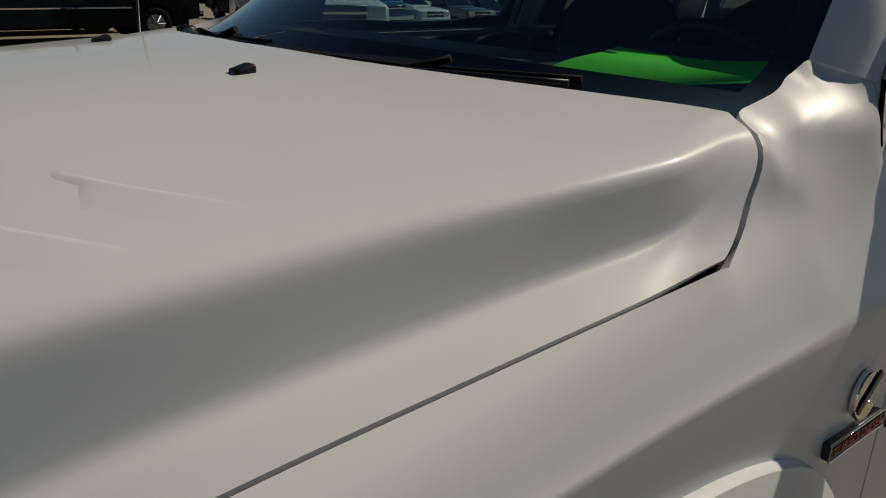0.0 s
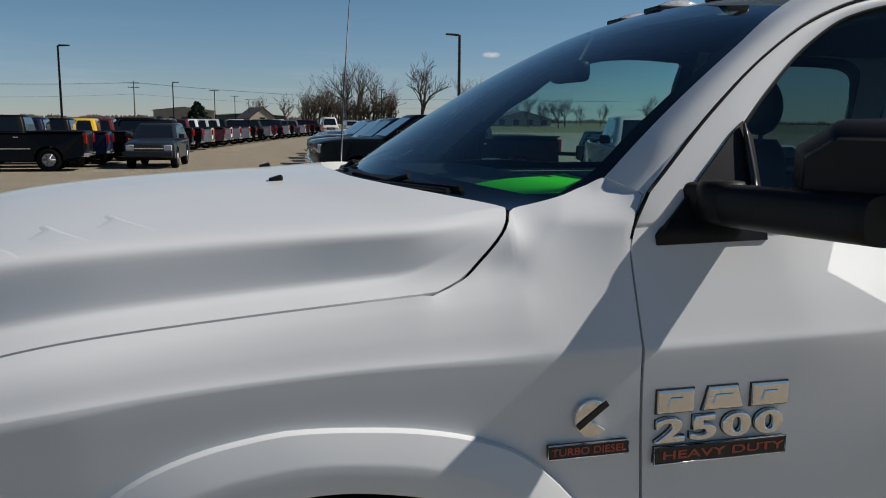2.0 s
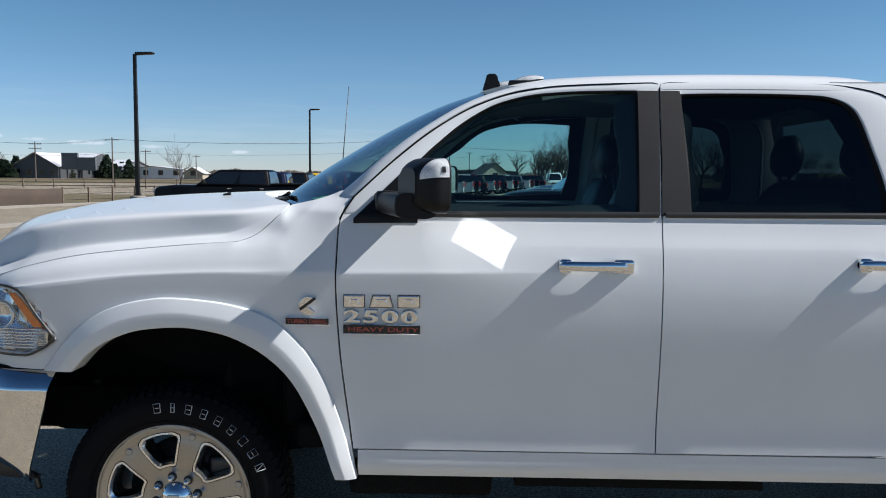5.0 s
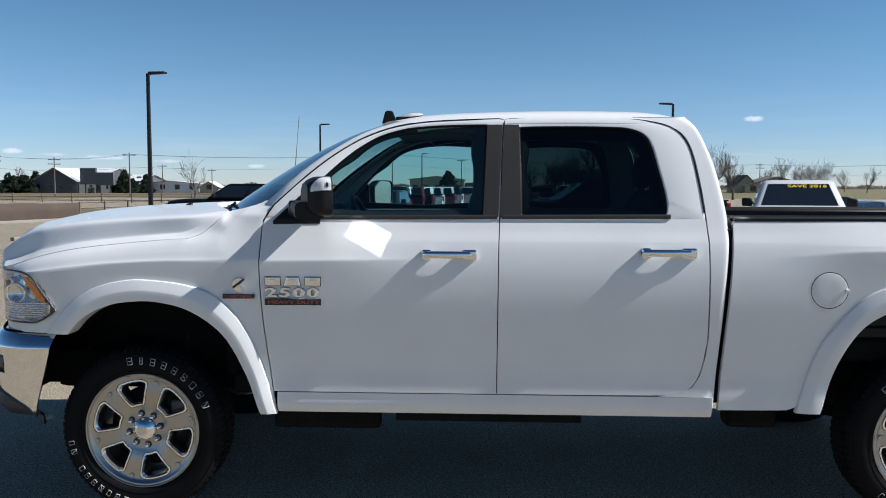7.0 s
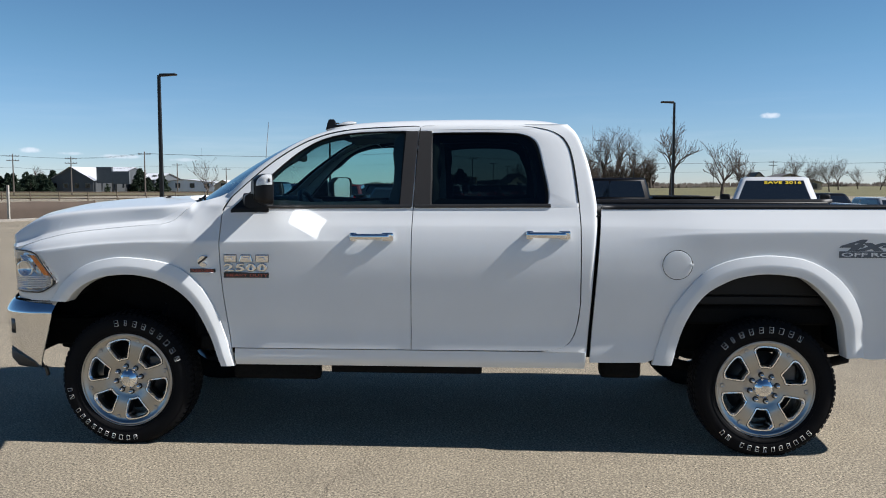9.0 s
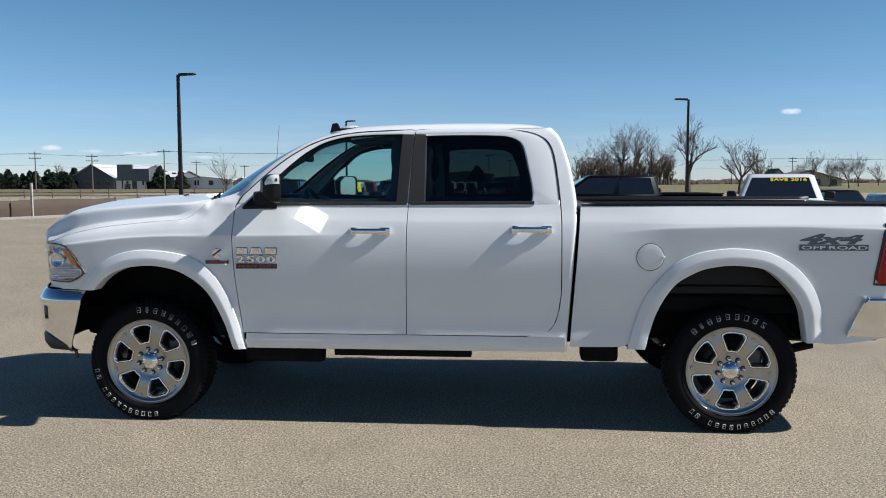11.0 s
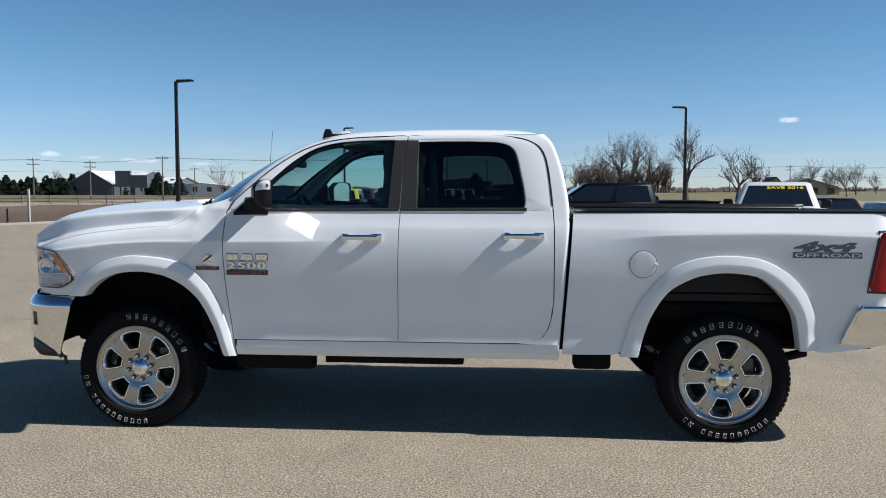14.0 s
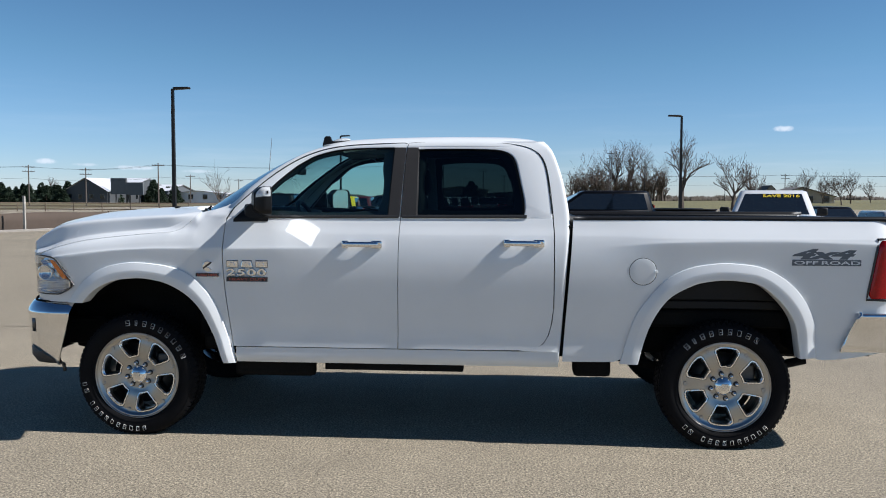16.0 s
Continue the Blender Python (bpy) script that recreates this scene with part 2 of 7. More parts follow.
def part(name, bm, material, parent=None, label=""):
    me = bpy.data.meshes.new(name)
    bm.to_mesh(me)
    bm.free()
    for m in (material if isinstance(material, (list, tuple)) else [material]):
        me.materials.append(m)
    ob = new(name, me)
    if parent is not None:
        ob.parent = parent
    if label:
        ob["label"] = label
    return ob


def sheet(bm, rows, closed=False, smooth=True, mi=0):
    """Quads over rows of points; returns the rows of vertices."""
    vs = [[bm.verts.new(p) for p in r] for r in rows]
    for a, b in zip(vs, vs[1:]):
        n = len(a)
        for j in range(n if closed else n - 1):
            try:
                f = bm.faces.new((a[j], a[(j + 1) % n], b[(j + 1) % n], b[j]))
                f.smooth, f.material_index = smooth, mi
            except ValueError:
                pass
    return vs


def panel(name, rows, material, parent, label="", depth=0.022, toward=None, roll=0.004):
    """A pressed sheet panel: its rows of points, with all borders rounded and folded back by depth."""
    bm = bmesh.new()
    sheet(bm, rows)
    bmesh.ops.remove_doubles(bm, verts=bm.verts, dist=1e-5)
    bm.normal_update()
    if toward is not None:
        c = sum((f.normal for f in bm.faces), Vector()).normalized()
        if c.dot(Vector(toward)) < 0:
            bmesh.ops.reverse_faces(bm, faces=bm.faces)
            bm.normal_update()
    nor = {v: v.normal.copy() for v in bm.verts}
    edges = [e for e in bm.edges if e.is_boundary]
    ex = bmesh.ops.extrude_edge_only(bm, edges=edges)["geom"]
    top = {tuple(round(c, 6) for c in v.co): n for v, n in nor.items()}
    moved = [g for g in ex if isinstance(g, bmesh.types.BMVert)]
    for v in moved:
        v.co -= top[tuple(round(c, 6) for c in v.co)] * depth
    for e in edges:
        e.smooth = False
    return part(name, bm, material, parent, label)


def box(bm, x0, x1, y0, y1, z0, z1, bev=0.0, seg=2, mi=0):
    r = bmesh.ops.create_cube(bm, size=1.0)
    for v in r["verts"]:
        v.co = (x0 + (v.co.x + 0.5) * (x1 - x0), y0 + (v.co.y + 0.5) * (y1 - y0), z0 + (v.co.z + 0.5) * (z1 - z0))
    fs = {f for v in r["verts"] for f in v.link_faces}
    for f in fs:
        f.material_index = mi
    if bev:
        es = list({e for v in r["verts"] for e in v.link_edges})
        out = bmesh.ops.bevel(bm, geom=es, offset=bev, segments=seg, affect="EDGES", profile=0.6, clamp_overlap=True)
        for f in out["faces"]:
            f.smooth, f.material_index = True, mi
    return bm


def tube(bm, pts, radii, n=8, caps=True, mi=0):
    """A round tube along points; radii: one, or one a point."""
    pts = [Vector(p) for p in pts]
    if not isinstance(radii, (list, tuple)):
        radii = [radii] * len(pts)
    rows = []
    for i, p in enumerate(pts):
        d = (pts[min(i + 1, len(pts) - 1)] - pts[max(i - 1, 0)]).normalized()
        u = d.cross(Vector((0, 0, 1)) if abs(d.z) < 0.9 else Vector((1, 0, 0))).normalized()
        w = d.cross(u)
        rows.append([p + (u * math.cos(a) + w * math.sin(a)) * radii[i] for a in np.linspace(0, 2 * math.pi, n, endpoint=False)])
    vs = sheet(bm, rows, closed=True, mi=mi)
    if caps:
        for r in (vs[0], vs[-1]):
            f = bm.faces.new(r)
            f.material_index = mi
    return bm


def lathe(bm, prof, n=48, axis="y", centre=(0, 0, 0), mi=0, smooth=True):
    """A turned body: prof holds (along, radius)."""
    rows = []
    for a in np.linspace(0, 2 * math.pi, n, endpoint=False):
        c, s = math.cos(a), math.sin(a)
        row = []
        for h, r in prof:
            q = {"y": (r * c, h, r * s), "z": (r * c, r * s, h), "x": (h, r * c, r * s)}[axis]
            row.append((q[0] + centre[0], q[1] + centre[1], q[2] + centre[2]))
        rows.append(row)
    rows.append(rows[0])
    sheet(bm, rows, smooth=smooth, mi=mi)
    bmesh.ops.remove_doubles(bm, verts=bm.verts, dist=1e-6)
    return bm


def prism(bm, outline, y0, y1, mi=0, bev=0.0):
    """An outline in (x, z), carried from y0 to y1."""
    a = [bm.verts.new((x, y0, z)) for x, z in outline]
    b = [bm.verts.new((x, y1, z)) for x, z in outline]
    n = len(a)
    fs = [bm.faces.new(a), bm.faces.new(b[::-1])]
    for i in range(n):
        fs.append(bm.faces.new((a[i], b[i], b[(i + 1) % n], a[(i + 1) % n])))
    for f in fs:
        f.material_index = mi
    if bev:
        es = [e for f in fs[:2] for e in f.edges]
        bmesh.ops.bevel(bm, geom=es, offset=bev, segments=2, affect="EDGES", profile=0.6, clamp_overlap=True)
    return bm


def words(name, text, material, parent, place, size, deep=0.002, wide=1.0, shear=0.0, label="", bold=0.012, bevel=0.0):
    """Lettering that faces -y, its lower left corner at place."""
    cu = bpy.data.curves.new(name, "FONT")
    cu.body, cu.size, cu.extrude, cu.shear, cu.offset = text, size, deep, shear, bold * size
    cu.bevel_depth, cu.bevel_resolution = bevel, 2
    tmp = new(name + "_tmp", cu)
    bpy.context.view_layer.update()
    me = bpy.data.meshes.new_from_object(tmp.evaluated_get(bpy.context.evaluated_depsgraph_get()))
    bpy.data.objects.remove(tmp)
    me.transform(Matrix.Translation(place) @ pose(0, 0, 0, 90) @ Matrix.Diagonal((wide, 1, 1, 1)))
    me.materials.clear()
    me.materials.append(material)
    ob = new(name, me)
    ob.parent = parent
    if label:
        ob["label"] = label
    return ob


def thing(name, at, label, category, group="", turn=0.0, kind=""):
    ob = new(name)
    ob.matrix_world = pose(*at, 0, 0, turn)
    ob.empty_display_size = 0.2
    return tagged(ob, label, category, group, kind)


# ---------------------------------------------------------------- the white pickup truck
# front axle at x = 0, rear axle at x = 3.79, nose towards -x; s = -1 is the driver's side
truck = thing("pickup_truck", (0, 0, 0), "white crew-cab pickup truck with chrome trim parked on concrete", "pickup truck")
AXLE = 3.79

low = smooth_curve([(0.48, 0.945), (0.52, 0.960), (0.585, 0.9625), (0.62, 0.9612), (0.655, 0.9588), (0.70, 0.9578), (0.80, 0.968),
                    (1.0, 0.983), (1.15, 0.9885), (1.222, 0.9905), (1.234, 0.9902), (1.241, 0.9882), (1.250, 0.984), (1.30, 0.9635), (1.38, 0.931), (1.44, 0.908)])
upper = smooth_curve([(1.44, 0.908), (1.595, 0.850), (1.788, 0.765), (1.885, 0.715), (1.933, 0.682)])
fend = smooth_curve([(0.48, 0.950), (0.70, 0.965), (1.0, 0.986), (1.15, 0.992), (1.195, 0.993), (1.211, 0.989), (1.226, 0.982), (1.27, 0.966), (1.31, 0.947), (1.33, 0.933),
                     (1.345, 0.921), (1.36, 0.908), (1.375, 0.899), (1.39, 0.893), (1.41, 0.887), (1.43, 0.877), (1.45, 0.855), (1.465, 0.820), (1.475, 0.800), (1.49, 0.775), (1.50, 0.752)])
nose = smooth_curve([(-0.92, -0.52), (-0.86, -0.39), (-0.81, -0.29), (-0.755, -0.19), (-0.70, -0.105), (-0.64, -0.055), (-0.56, -0.022), (-0.45, -0.006), (-0.3, 0.0), (0.0, 0.0)])


# between the wheels the side rolls over softly below a faint shoulder; front and rear fenders keep a crease of their own
mid_side = smooth_curve([(0.48, 0.945), (0.52, 0.957), (0.585, 0.9625), (0.62, 0.9612), (0.655, 0.9588), (0.70, 0.9578), (0.80, 0.966), (0.90, 0.976), (1.0, 0.984), (1.08, 0.9868), (1.15, 0.9852), (1.20, 0.9812), (1.24, 0.9757),
                         (1.27, 0.9700), (1.30, 0.9630), (1.322, 0.9565), (1.332, 0.9530), (1.340, 0.9495), (1.38, 0.931), (1.44, 0.908)])
rear_rise = smooth_curve([(2.8, 0.010), (3.1, 0.030), (3.4, 0.056), (3.8, 0.067), (4.1, 0.070), (4.5, 0.060), (4.9, 0.048)])


def half_width(x, z):
    """The body side's distance from the middle plane."""
    if z > 1.44:
        return upper(z)
    fade = max(0.0, min(1.0, (z - 0.75) / 0.35)) * min(1.0, (1.44 - z) / 0.12)
    front, rear = max(0.0, min(1.0, (1.55 - x) / 0.65)), max(0.0, min(1.0, (x - 2.95) / 0.55))
    front, rear = front * front * (3 - 2 * front), rear * rear * (3 - 2 * rear)
    out = (1 - front - rear) * mid_side(z)
    if front:
        out += front * low(z - 0.014 * (x - 0.7) * fade)
    if rear:
        out += rear * low(z - rear_rise(x) * fade)
    return out


def side_levels(zb, zt):
    """Heights for a body-side section, close together at the crease."""
    a, b = (1.19, 1.21) if zb < 1.17 else (zb, zb + 0.02)
    return list(np.linspace(zb, a, 26))[: 26 if zb < 1.17 else 1] + list(np.linspace(b, 1.35, 40)) + list(np.linspace(1.36, zt, 8))


gap_a = smooth_curve([(0.48, 0.672), (0.6, 0.655), (0.8, 0.629), (1.0, 0.609), (1.2, 0.599), (1.38, 0.599), (1.45, 0.614), (1.50, 0.645)])
gap_b = smooth_curve([(0.48, 1.733), (1.28, 1.739), (1.44, 1.744), (1.933, 1.767)])
gap_c = smooth_curve([(0.60, 2.7225), (0.86, 2.7225), (1.32, 2.722), (1.44, 2.716), (1.614, 2.700), (1.778, 2.672), (1.856, 2.630), (1.894, 2.565), (1.933, 2.40)])
cab_back = smooth_curve([(0.50, 2.758), (0.65, 2.770), (1.11, 2.802), (1.40, 2.822), (1.638, 2.792), (1.788, 2.752), (1.885, 2.712), (1.953, 2.65)])
front_out = [(-0.452, 0.874), (-0.434, 0.895), (-0.377, 0.969), (-0.305, 1.04), (-0.212, 1.098), (-0.105, 1.13), (0.0, 1.143), (0.152, 1.133), (0.34, 1.089), (0.523, 0.911), (0.625, 0.657), (0.668, 0.490)]
front_in = [(-0.342, 0.872), (-0.271, 0.945), (-0.178, 1.0), (-0.072, 1.031), (0.049, 1.04), (0.184, 1.022), (0.301, 0.975), (0.43, 0.868), (0.535, 0.660), (0.592, 0.490)]
rear_out = [(3.138, 0.530), (3.173, 0.662), (3.237, 0.846), (3.316, 0.962), (3.394, 1.051), (3.475, 1.108), (3.619, 1.156), (3.772, 1.172), (3.937, 1.159), (4.082, 1.105), (4.205, 1.005), (4.290, 0.871), (4.326, 0.739), (4.330, 0.590)]
rear_in = [(3.248, 0.530), (3.275, 0.637), (3.318, 0.774), (3.430, 0.949), (3.520, 1.007), (3.618, 1.047), (3.770, 1.066), (3.934, 1.050), (4.087, 0.948), (4.196, 0.786), (4.228, 0.605), (4.230, 0.585)]


# hood: a raised middle, a falling shoulder and a flat shelf beside the seam
seam_y = smooth_curve([(-0.92, 0.44), (-0.86, 0.56), (-0.81, 0.66), (-0.755, 0.745), (-0.70, 0.812), (-0.64, 0.855), (-0.55, 0.882), (-0.35, 0.899), (-0.1, 0.916), (0.24, 0.932)])
seam_z = smooth_curve([(-0.92, 1.165), (-0.86, 1.17), (-0.80, 1.176), (-0.74, 1.185), (-0.65, 1.207), (-0.55, 1.237), (-0.35, 1.281), (-0.1, 1.311), (0.24, 1.342)])
hood_mid = smooth_curve([(-1.12, 1.14), (-1.10, 1.215), (-1.065, 1.283), (-1.01, 1.338), (-0.95, 1.366), (-0.85, 1.391), (-0.74, 1.417), (-0.54, 1.454), (-0.23, 1.481), (0.18, 1.499), (0.45, 1.505)])
hood_fall = smooth_curve([(0.0, 0.0), (0.15, 0.013), (0.3, 0.05), (0.45, 0.115), (0.6, 0.185), (0.72, 0.243), (0.80, 0.280), (0.85, 0.306), (0.87, 0.322), (0.89, 0.346), (0.902, 0.374), (0.910, 0.417), (0.9185, 0.506), (0.9275, 0.630), (0.9365, 0.750), (0.945, 0.840), (0.953, 0.874), (0.965, 0.902), (0.98, 0.942), (1.0, 1.0)])
# where the steep flank of the hood begins and ends across each section
flank_top = smooth_curve([(-1.1, 0.820), (-0.8, 0.840), (-0.6, 0.865), (-0.45, 0.885), (-0.3, 0.899), (-0.15, 0.904), (0.0, 0.914), (0.15, 0.929), (0.3, 0.9345)])
flank_foot = smooth_curve([(-1.1, 0.900), (-0.8, 0.912), (-0.6, 0.927), (-0.45, 0.936), (-0.3, 0.942), (0.0, 0.945), (0.3, 0.9464)])


hood_y = smooth_curve([(-1.12, 0.760), (-0.95, 0.790), (-0.80, 0.825), (-0.70, 0.848), (-0.62, 0.866), (-0.55, 0.882), (-0.35, 0.899), (-0.1, 0.916), (0.24, 0.932)])


def hood_point(x, f):
    """f: from 0 in the middle to 1 at the seam, with the flank between 0.910 and 0.945."""
    ft, ff = flank_top(x), flank_foot(x)
    across = float(np.interp(f, [0, 0.910, 0.945, 1], [0, 0.78 * ft + 0.22 * ff, 0.20 * ft + 0.80 * ff, 1]))
    if x <= 0.24:
        y, zs = across * hood_y(x), seam_z(x)
    else:
        y, zs = across * 0.932, 1.342 + (x - 0.24) * 0.1
    k = max(0.0, min(1.0, (-0.90 - x) / 0.25))
    k = k * k * (3 - 2 * k)
    return (x, y, hood_mid(x) + (zs - hood_mid(x)) * (hood_fall(f) * (1 - k) + k * f ** 2.6))


# the hood's rear edge, from the middle to the corner of the windscreen; then down to the seam's bend
hood_rear = smooth_curve([(0.0, 0.165), (0.30, 0.185), (0.52, 0.245), (0.70, 0.325), (0.855, 0.400), (0.868, 0.403), (0.914, 0.391), (0.940, 0.373), (0.950, 0.354), (0.957, 0.333), (0.963, 0.316), (0.972, 0.294), (0.985, 0.264), (1.0, 0.240)])
corner = smooth_curve([(1.335, 0.232), (1.345, 0.262), (1.360, 0.297), (1.375, 0.317), (1.390, 0.334), (1.410, 0.355), (1.430, 0.374), (1.450, 0.391), (1.465, 0.403), (1.474, 0.407)])
corner_z = smooth_curve([(0.868, 1.468), (0.890, 1.461), (0.914, 1.449), (0.940, 1.430), (0.950, 1.411), (0.957, 1.390), (0.963, 1.375), (0.972, 1.360), (0.985, 1.348), (1.0, 1.340)])
# the hood's front edge, from the middle round to the seam above the headlights
edge_x = smooth_curve([(0.0, -1.10), (0.3, -1.065), (0.5, -1.01), (0.65, -0.955), (0.8, -0.885), (0.9, -0.825), (1.0, -0.740)])
edge_y = lambda f: f * hood_y(edge_x(f))
rows = []
for f in [0.0, 0.08, 0.16, 0.24, 0.32, 0.4, 0.48, 0.54, 0.6, 0.65, 0.7, 0.74, 0.78, 0.81, 0.835, 0.855, 0.868, 0.878, 0.887, 0.894, 0.900, 0.906, 0.911, 0.916, 0.921, 0.926, 0.931, 0.936, 0.941, 0.946, 0.951, 0.956, 0.962, 0.968, 0.975, 0.983, 0.991, 1.0]:
    xf = edge_x(f)
    xr = hood_rear(f)
    if f >= 0.868:
        end = (corner(corner_z(f)) - 0.003, fend(corner_z(f)) - 0.003, corner_z(f))
    else:
        end = (xr, f * 0.932 + (0.814 - 0.868 * 0.932) * (f / 0.868) ** 6, 1.499 - 0.031 * (f / 0.868) ** 2.2)
    own = hood_point(xr, f)
    first = hood_point(xf, f)
    row = []
    for t in np.concatenate([np.linspace(0, 0.2, 18), np.linspace(0.22, 1, 36)]):
        p = hood_point(xf + (xr - xf) * t, f)
        k = max(0.0, (t - 0.84) / 0.16)
        k = k * k * (3 - 2 * k)
        # the nose rolls over to the front edge
        r = max(0.0, 1 - t / 0.21) ** 2.2 * (1 - f ** 6)
        row.append((p[0] + (end[0] - own[0]) * k, p[1] + (end[1] - own[1]) * k, p[2] + (end[2] - own[2]) * k + (1.19 - first[2]) * r))
    x, y, z = row[0]
    row = [(x + 0.030, y * 0.985, z - 0.050), (x + 0.008, y * 0.995, z - 0.025), (x + 0.001, y, z - 0.010)] + row
    rows.append(row)
rows = [[(x, -y, z) for x, y, z in r] for r in rows[:0:-1]] + rows


def height_over(grid):
    """A function that gives the height of a sheet of rows above a point of the plan."""
    P = np.array(grid, float)
    a, b, c, d = P[:-1, :-1], P[:-1, 1:], P[1:, 1:], P[1:, :-1]
    A, B, C = (np.concatenate([u.reshape(-1, 3), v.reshape(-1, 3)]) for u, v in ((a, a), (b, c), (c, d)))

    def height(x, y):
        den = (B[:, 1] - C[:, 1]) * (A[:, 0] - C[:, 0]) + (C[:, 0] - B[:, 0]) * (A[:, 1] - C[:, 1])
        den = np.where(np.abs(den) < 1e-12, 1e9, den)
        u = ((B[:, 1] - C[:, 1]) * (x - C[:, 0]) + (C[:, 0] - B[:, 0]) * (y - C[:, 1])) / den
        v = ((C[:, 1] - A[:, 1]) * (x - C[:, 0]) + (A[:, 0] - C[:, 0]) * (y - C[:, 1])) / den
        hit = (u >= -1e-6) & (v >= -1e-6) & (u + v <= 1 + 1e-6)
        return float(np.max((u * A[:, 2] + v * B[:, 2] + (1 - u - v) * C[:, 2])[hit]))
    return height


hood_height = height_over(rows)
panel("hood", rows, WHITE, truck, "white hood with pressed crease lines", toward=(0, 0, 1), depth=0.03)
for s in (-1, 1):
    # pressed creases, three to a side: a slow rise from the front and a short step down towards the screen
    for x0, y0 in ((-0.313, 0.550), (-0.424, 0.572), (-0.525, 0.610)):
        way = path3([(0.010, -0.006), (0.003, -0.002), (0, 0.006), (0.010, 0.030), (0.038, 0.084), (0.070, 0.135), (0.105, 0.188)], 30)
        rows = []
        for i, (a, b) in enumerate(way):
            (ax, ay), (bx, by) = way[max(i - 1, 0)], way[min(i + 1, 29)]
            n_ = Vector((by - ay, ax - bx)).normalized()
            rise = 0.0021 * min(1.0, i / 6, (29 - i) / 10)
            wide = float(np.interp(i, [0, 7, 12, 29], [0.010, 0.014, 0.055, 0.050]))
            row = []
            for off, up in ((-wide * 1.2, -0.0006), (-wide, 0.05 * rise), (-wide * 0.5, 0.5 * rise), (-0.003, 0.98 * rise), (-0.0005, rise), (0.003, 0.66 * rise), (0.006, 0.25 * rise), (0.010, -0.0006)):
                x, y = x0 + a + n_.x * off, y0 + b + n_.y * off
                row.append((x, s * y, hood_height(x, s * y) + up - 0.0002))
            rows.append(row)
        sheet(bm := bmesh.new(), rows)
        part("hood_crease", bm, WHITE, truck)
    # washer nozzle
    bm = box(bmesh.new(), 0.002, 0.034, s * 0.283 - 0.014, s * 0.283 + 0.014, 1.476, 1.4975, 0.006, 3)
    for v in bm.verts:
        if v.co.x < 0.018 and v.co.z > 1.490:
            v.co.z -= 0.006
    part("washer_nozzle", bm, BLACKPL, truck, "black plastic washer nozzle")


# black strip laid in the gap round the hood for its shade
for s in (-1, 1):
    pts = [(x, s * (seam_y(x) - 0.004), seam_z(x) - 0.019) for x in np.linspace(-0.66, 0.18, 30)] + [(0.222, s * 0.920, 1.318)] + [(corner(z) - 0.002, s * (fend(z) - 0.012), z - 0.017) for z in np.linspace(1.346, 1.470, 14)]
    part("hood_gap_shade", tube(bmesh.new(), pts, 0.0085, 8), UNDER, truck, "black strip darkening the hood gap")

TOPX = [0.235, 0.265, 0.300, 0.337, 0.358, 0.377, 0.394, 0.406, 0.45, 0.49, 0.53, 0.57, 0.603, 0.63, 0.66]
TOP = ([0.235, 0.265, 0.300, 0.337, 0.358, 0.377, 0.394, 0.408, 0.445, 0.485, 0.525, 0.565, 0.598, 0.622, 0.642],
       [0.934, 0.922, 0.909, 0.894, 0.888, 0.878, 0.856, 0.820, 0.807, 0.804, 0.803, 0.803, 0.804, 0.832, 0.876],
       [1.336, 1.345, 1.360, 1.390, 1.410, 1.430, 1.450, 1.465, 1.474, 1.483, 1.494, 1.508, 1.521, 1.511, 1.495])
TOPC = [smooth_curve(list(zip(TOPX, c))) for c in TOP]
fender_low = smooth_curve([(-0.90, 0.876), (-0.62, 0.875), (-0.50, 0.874), (-0.45, 0.875), (-0.42, 0.885), (-0.36, 0.925), (-0.215, 1.05), (0.06, 1.115), (0.34, 1.055),
                           (0.50, 0.89), (0.56, 0.74), (0.60, 0.60), (0.625, 0.49), (0.66, 0.485)])
crease_z = smooth_curve([(-0.85, 1.115), (-0.6, 1.160), (-0.35, 1.196), (-0.1, 1.221), (0.2, 1.234), (0.66, 1.236)])


LAMP_TOP = ([-0.85, -0.80, -0.72, -0.66, -0.60, -0.545, -0.52, -0.46, -0.402], [1.160, 1.166, 1.176, 1.178, 1.176, 1.166, 1.150, 1.070, 0.992])
LAMP_LOW = ([-0.87, -0.80, -0.72, -0.62, -0.52, -0.46, -0.402], [0.965, 0.945, 0.930, 0.926, 0.926, 0.948, 0.986])


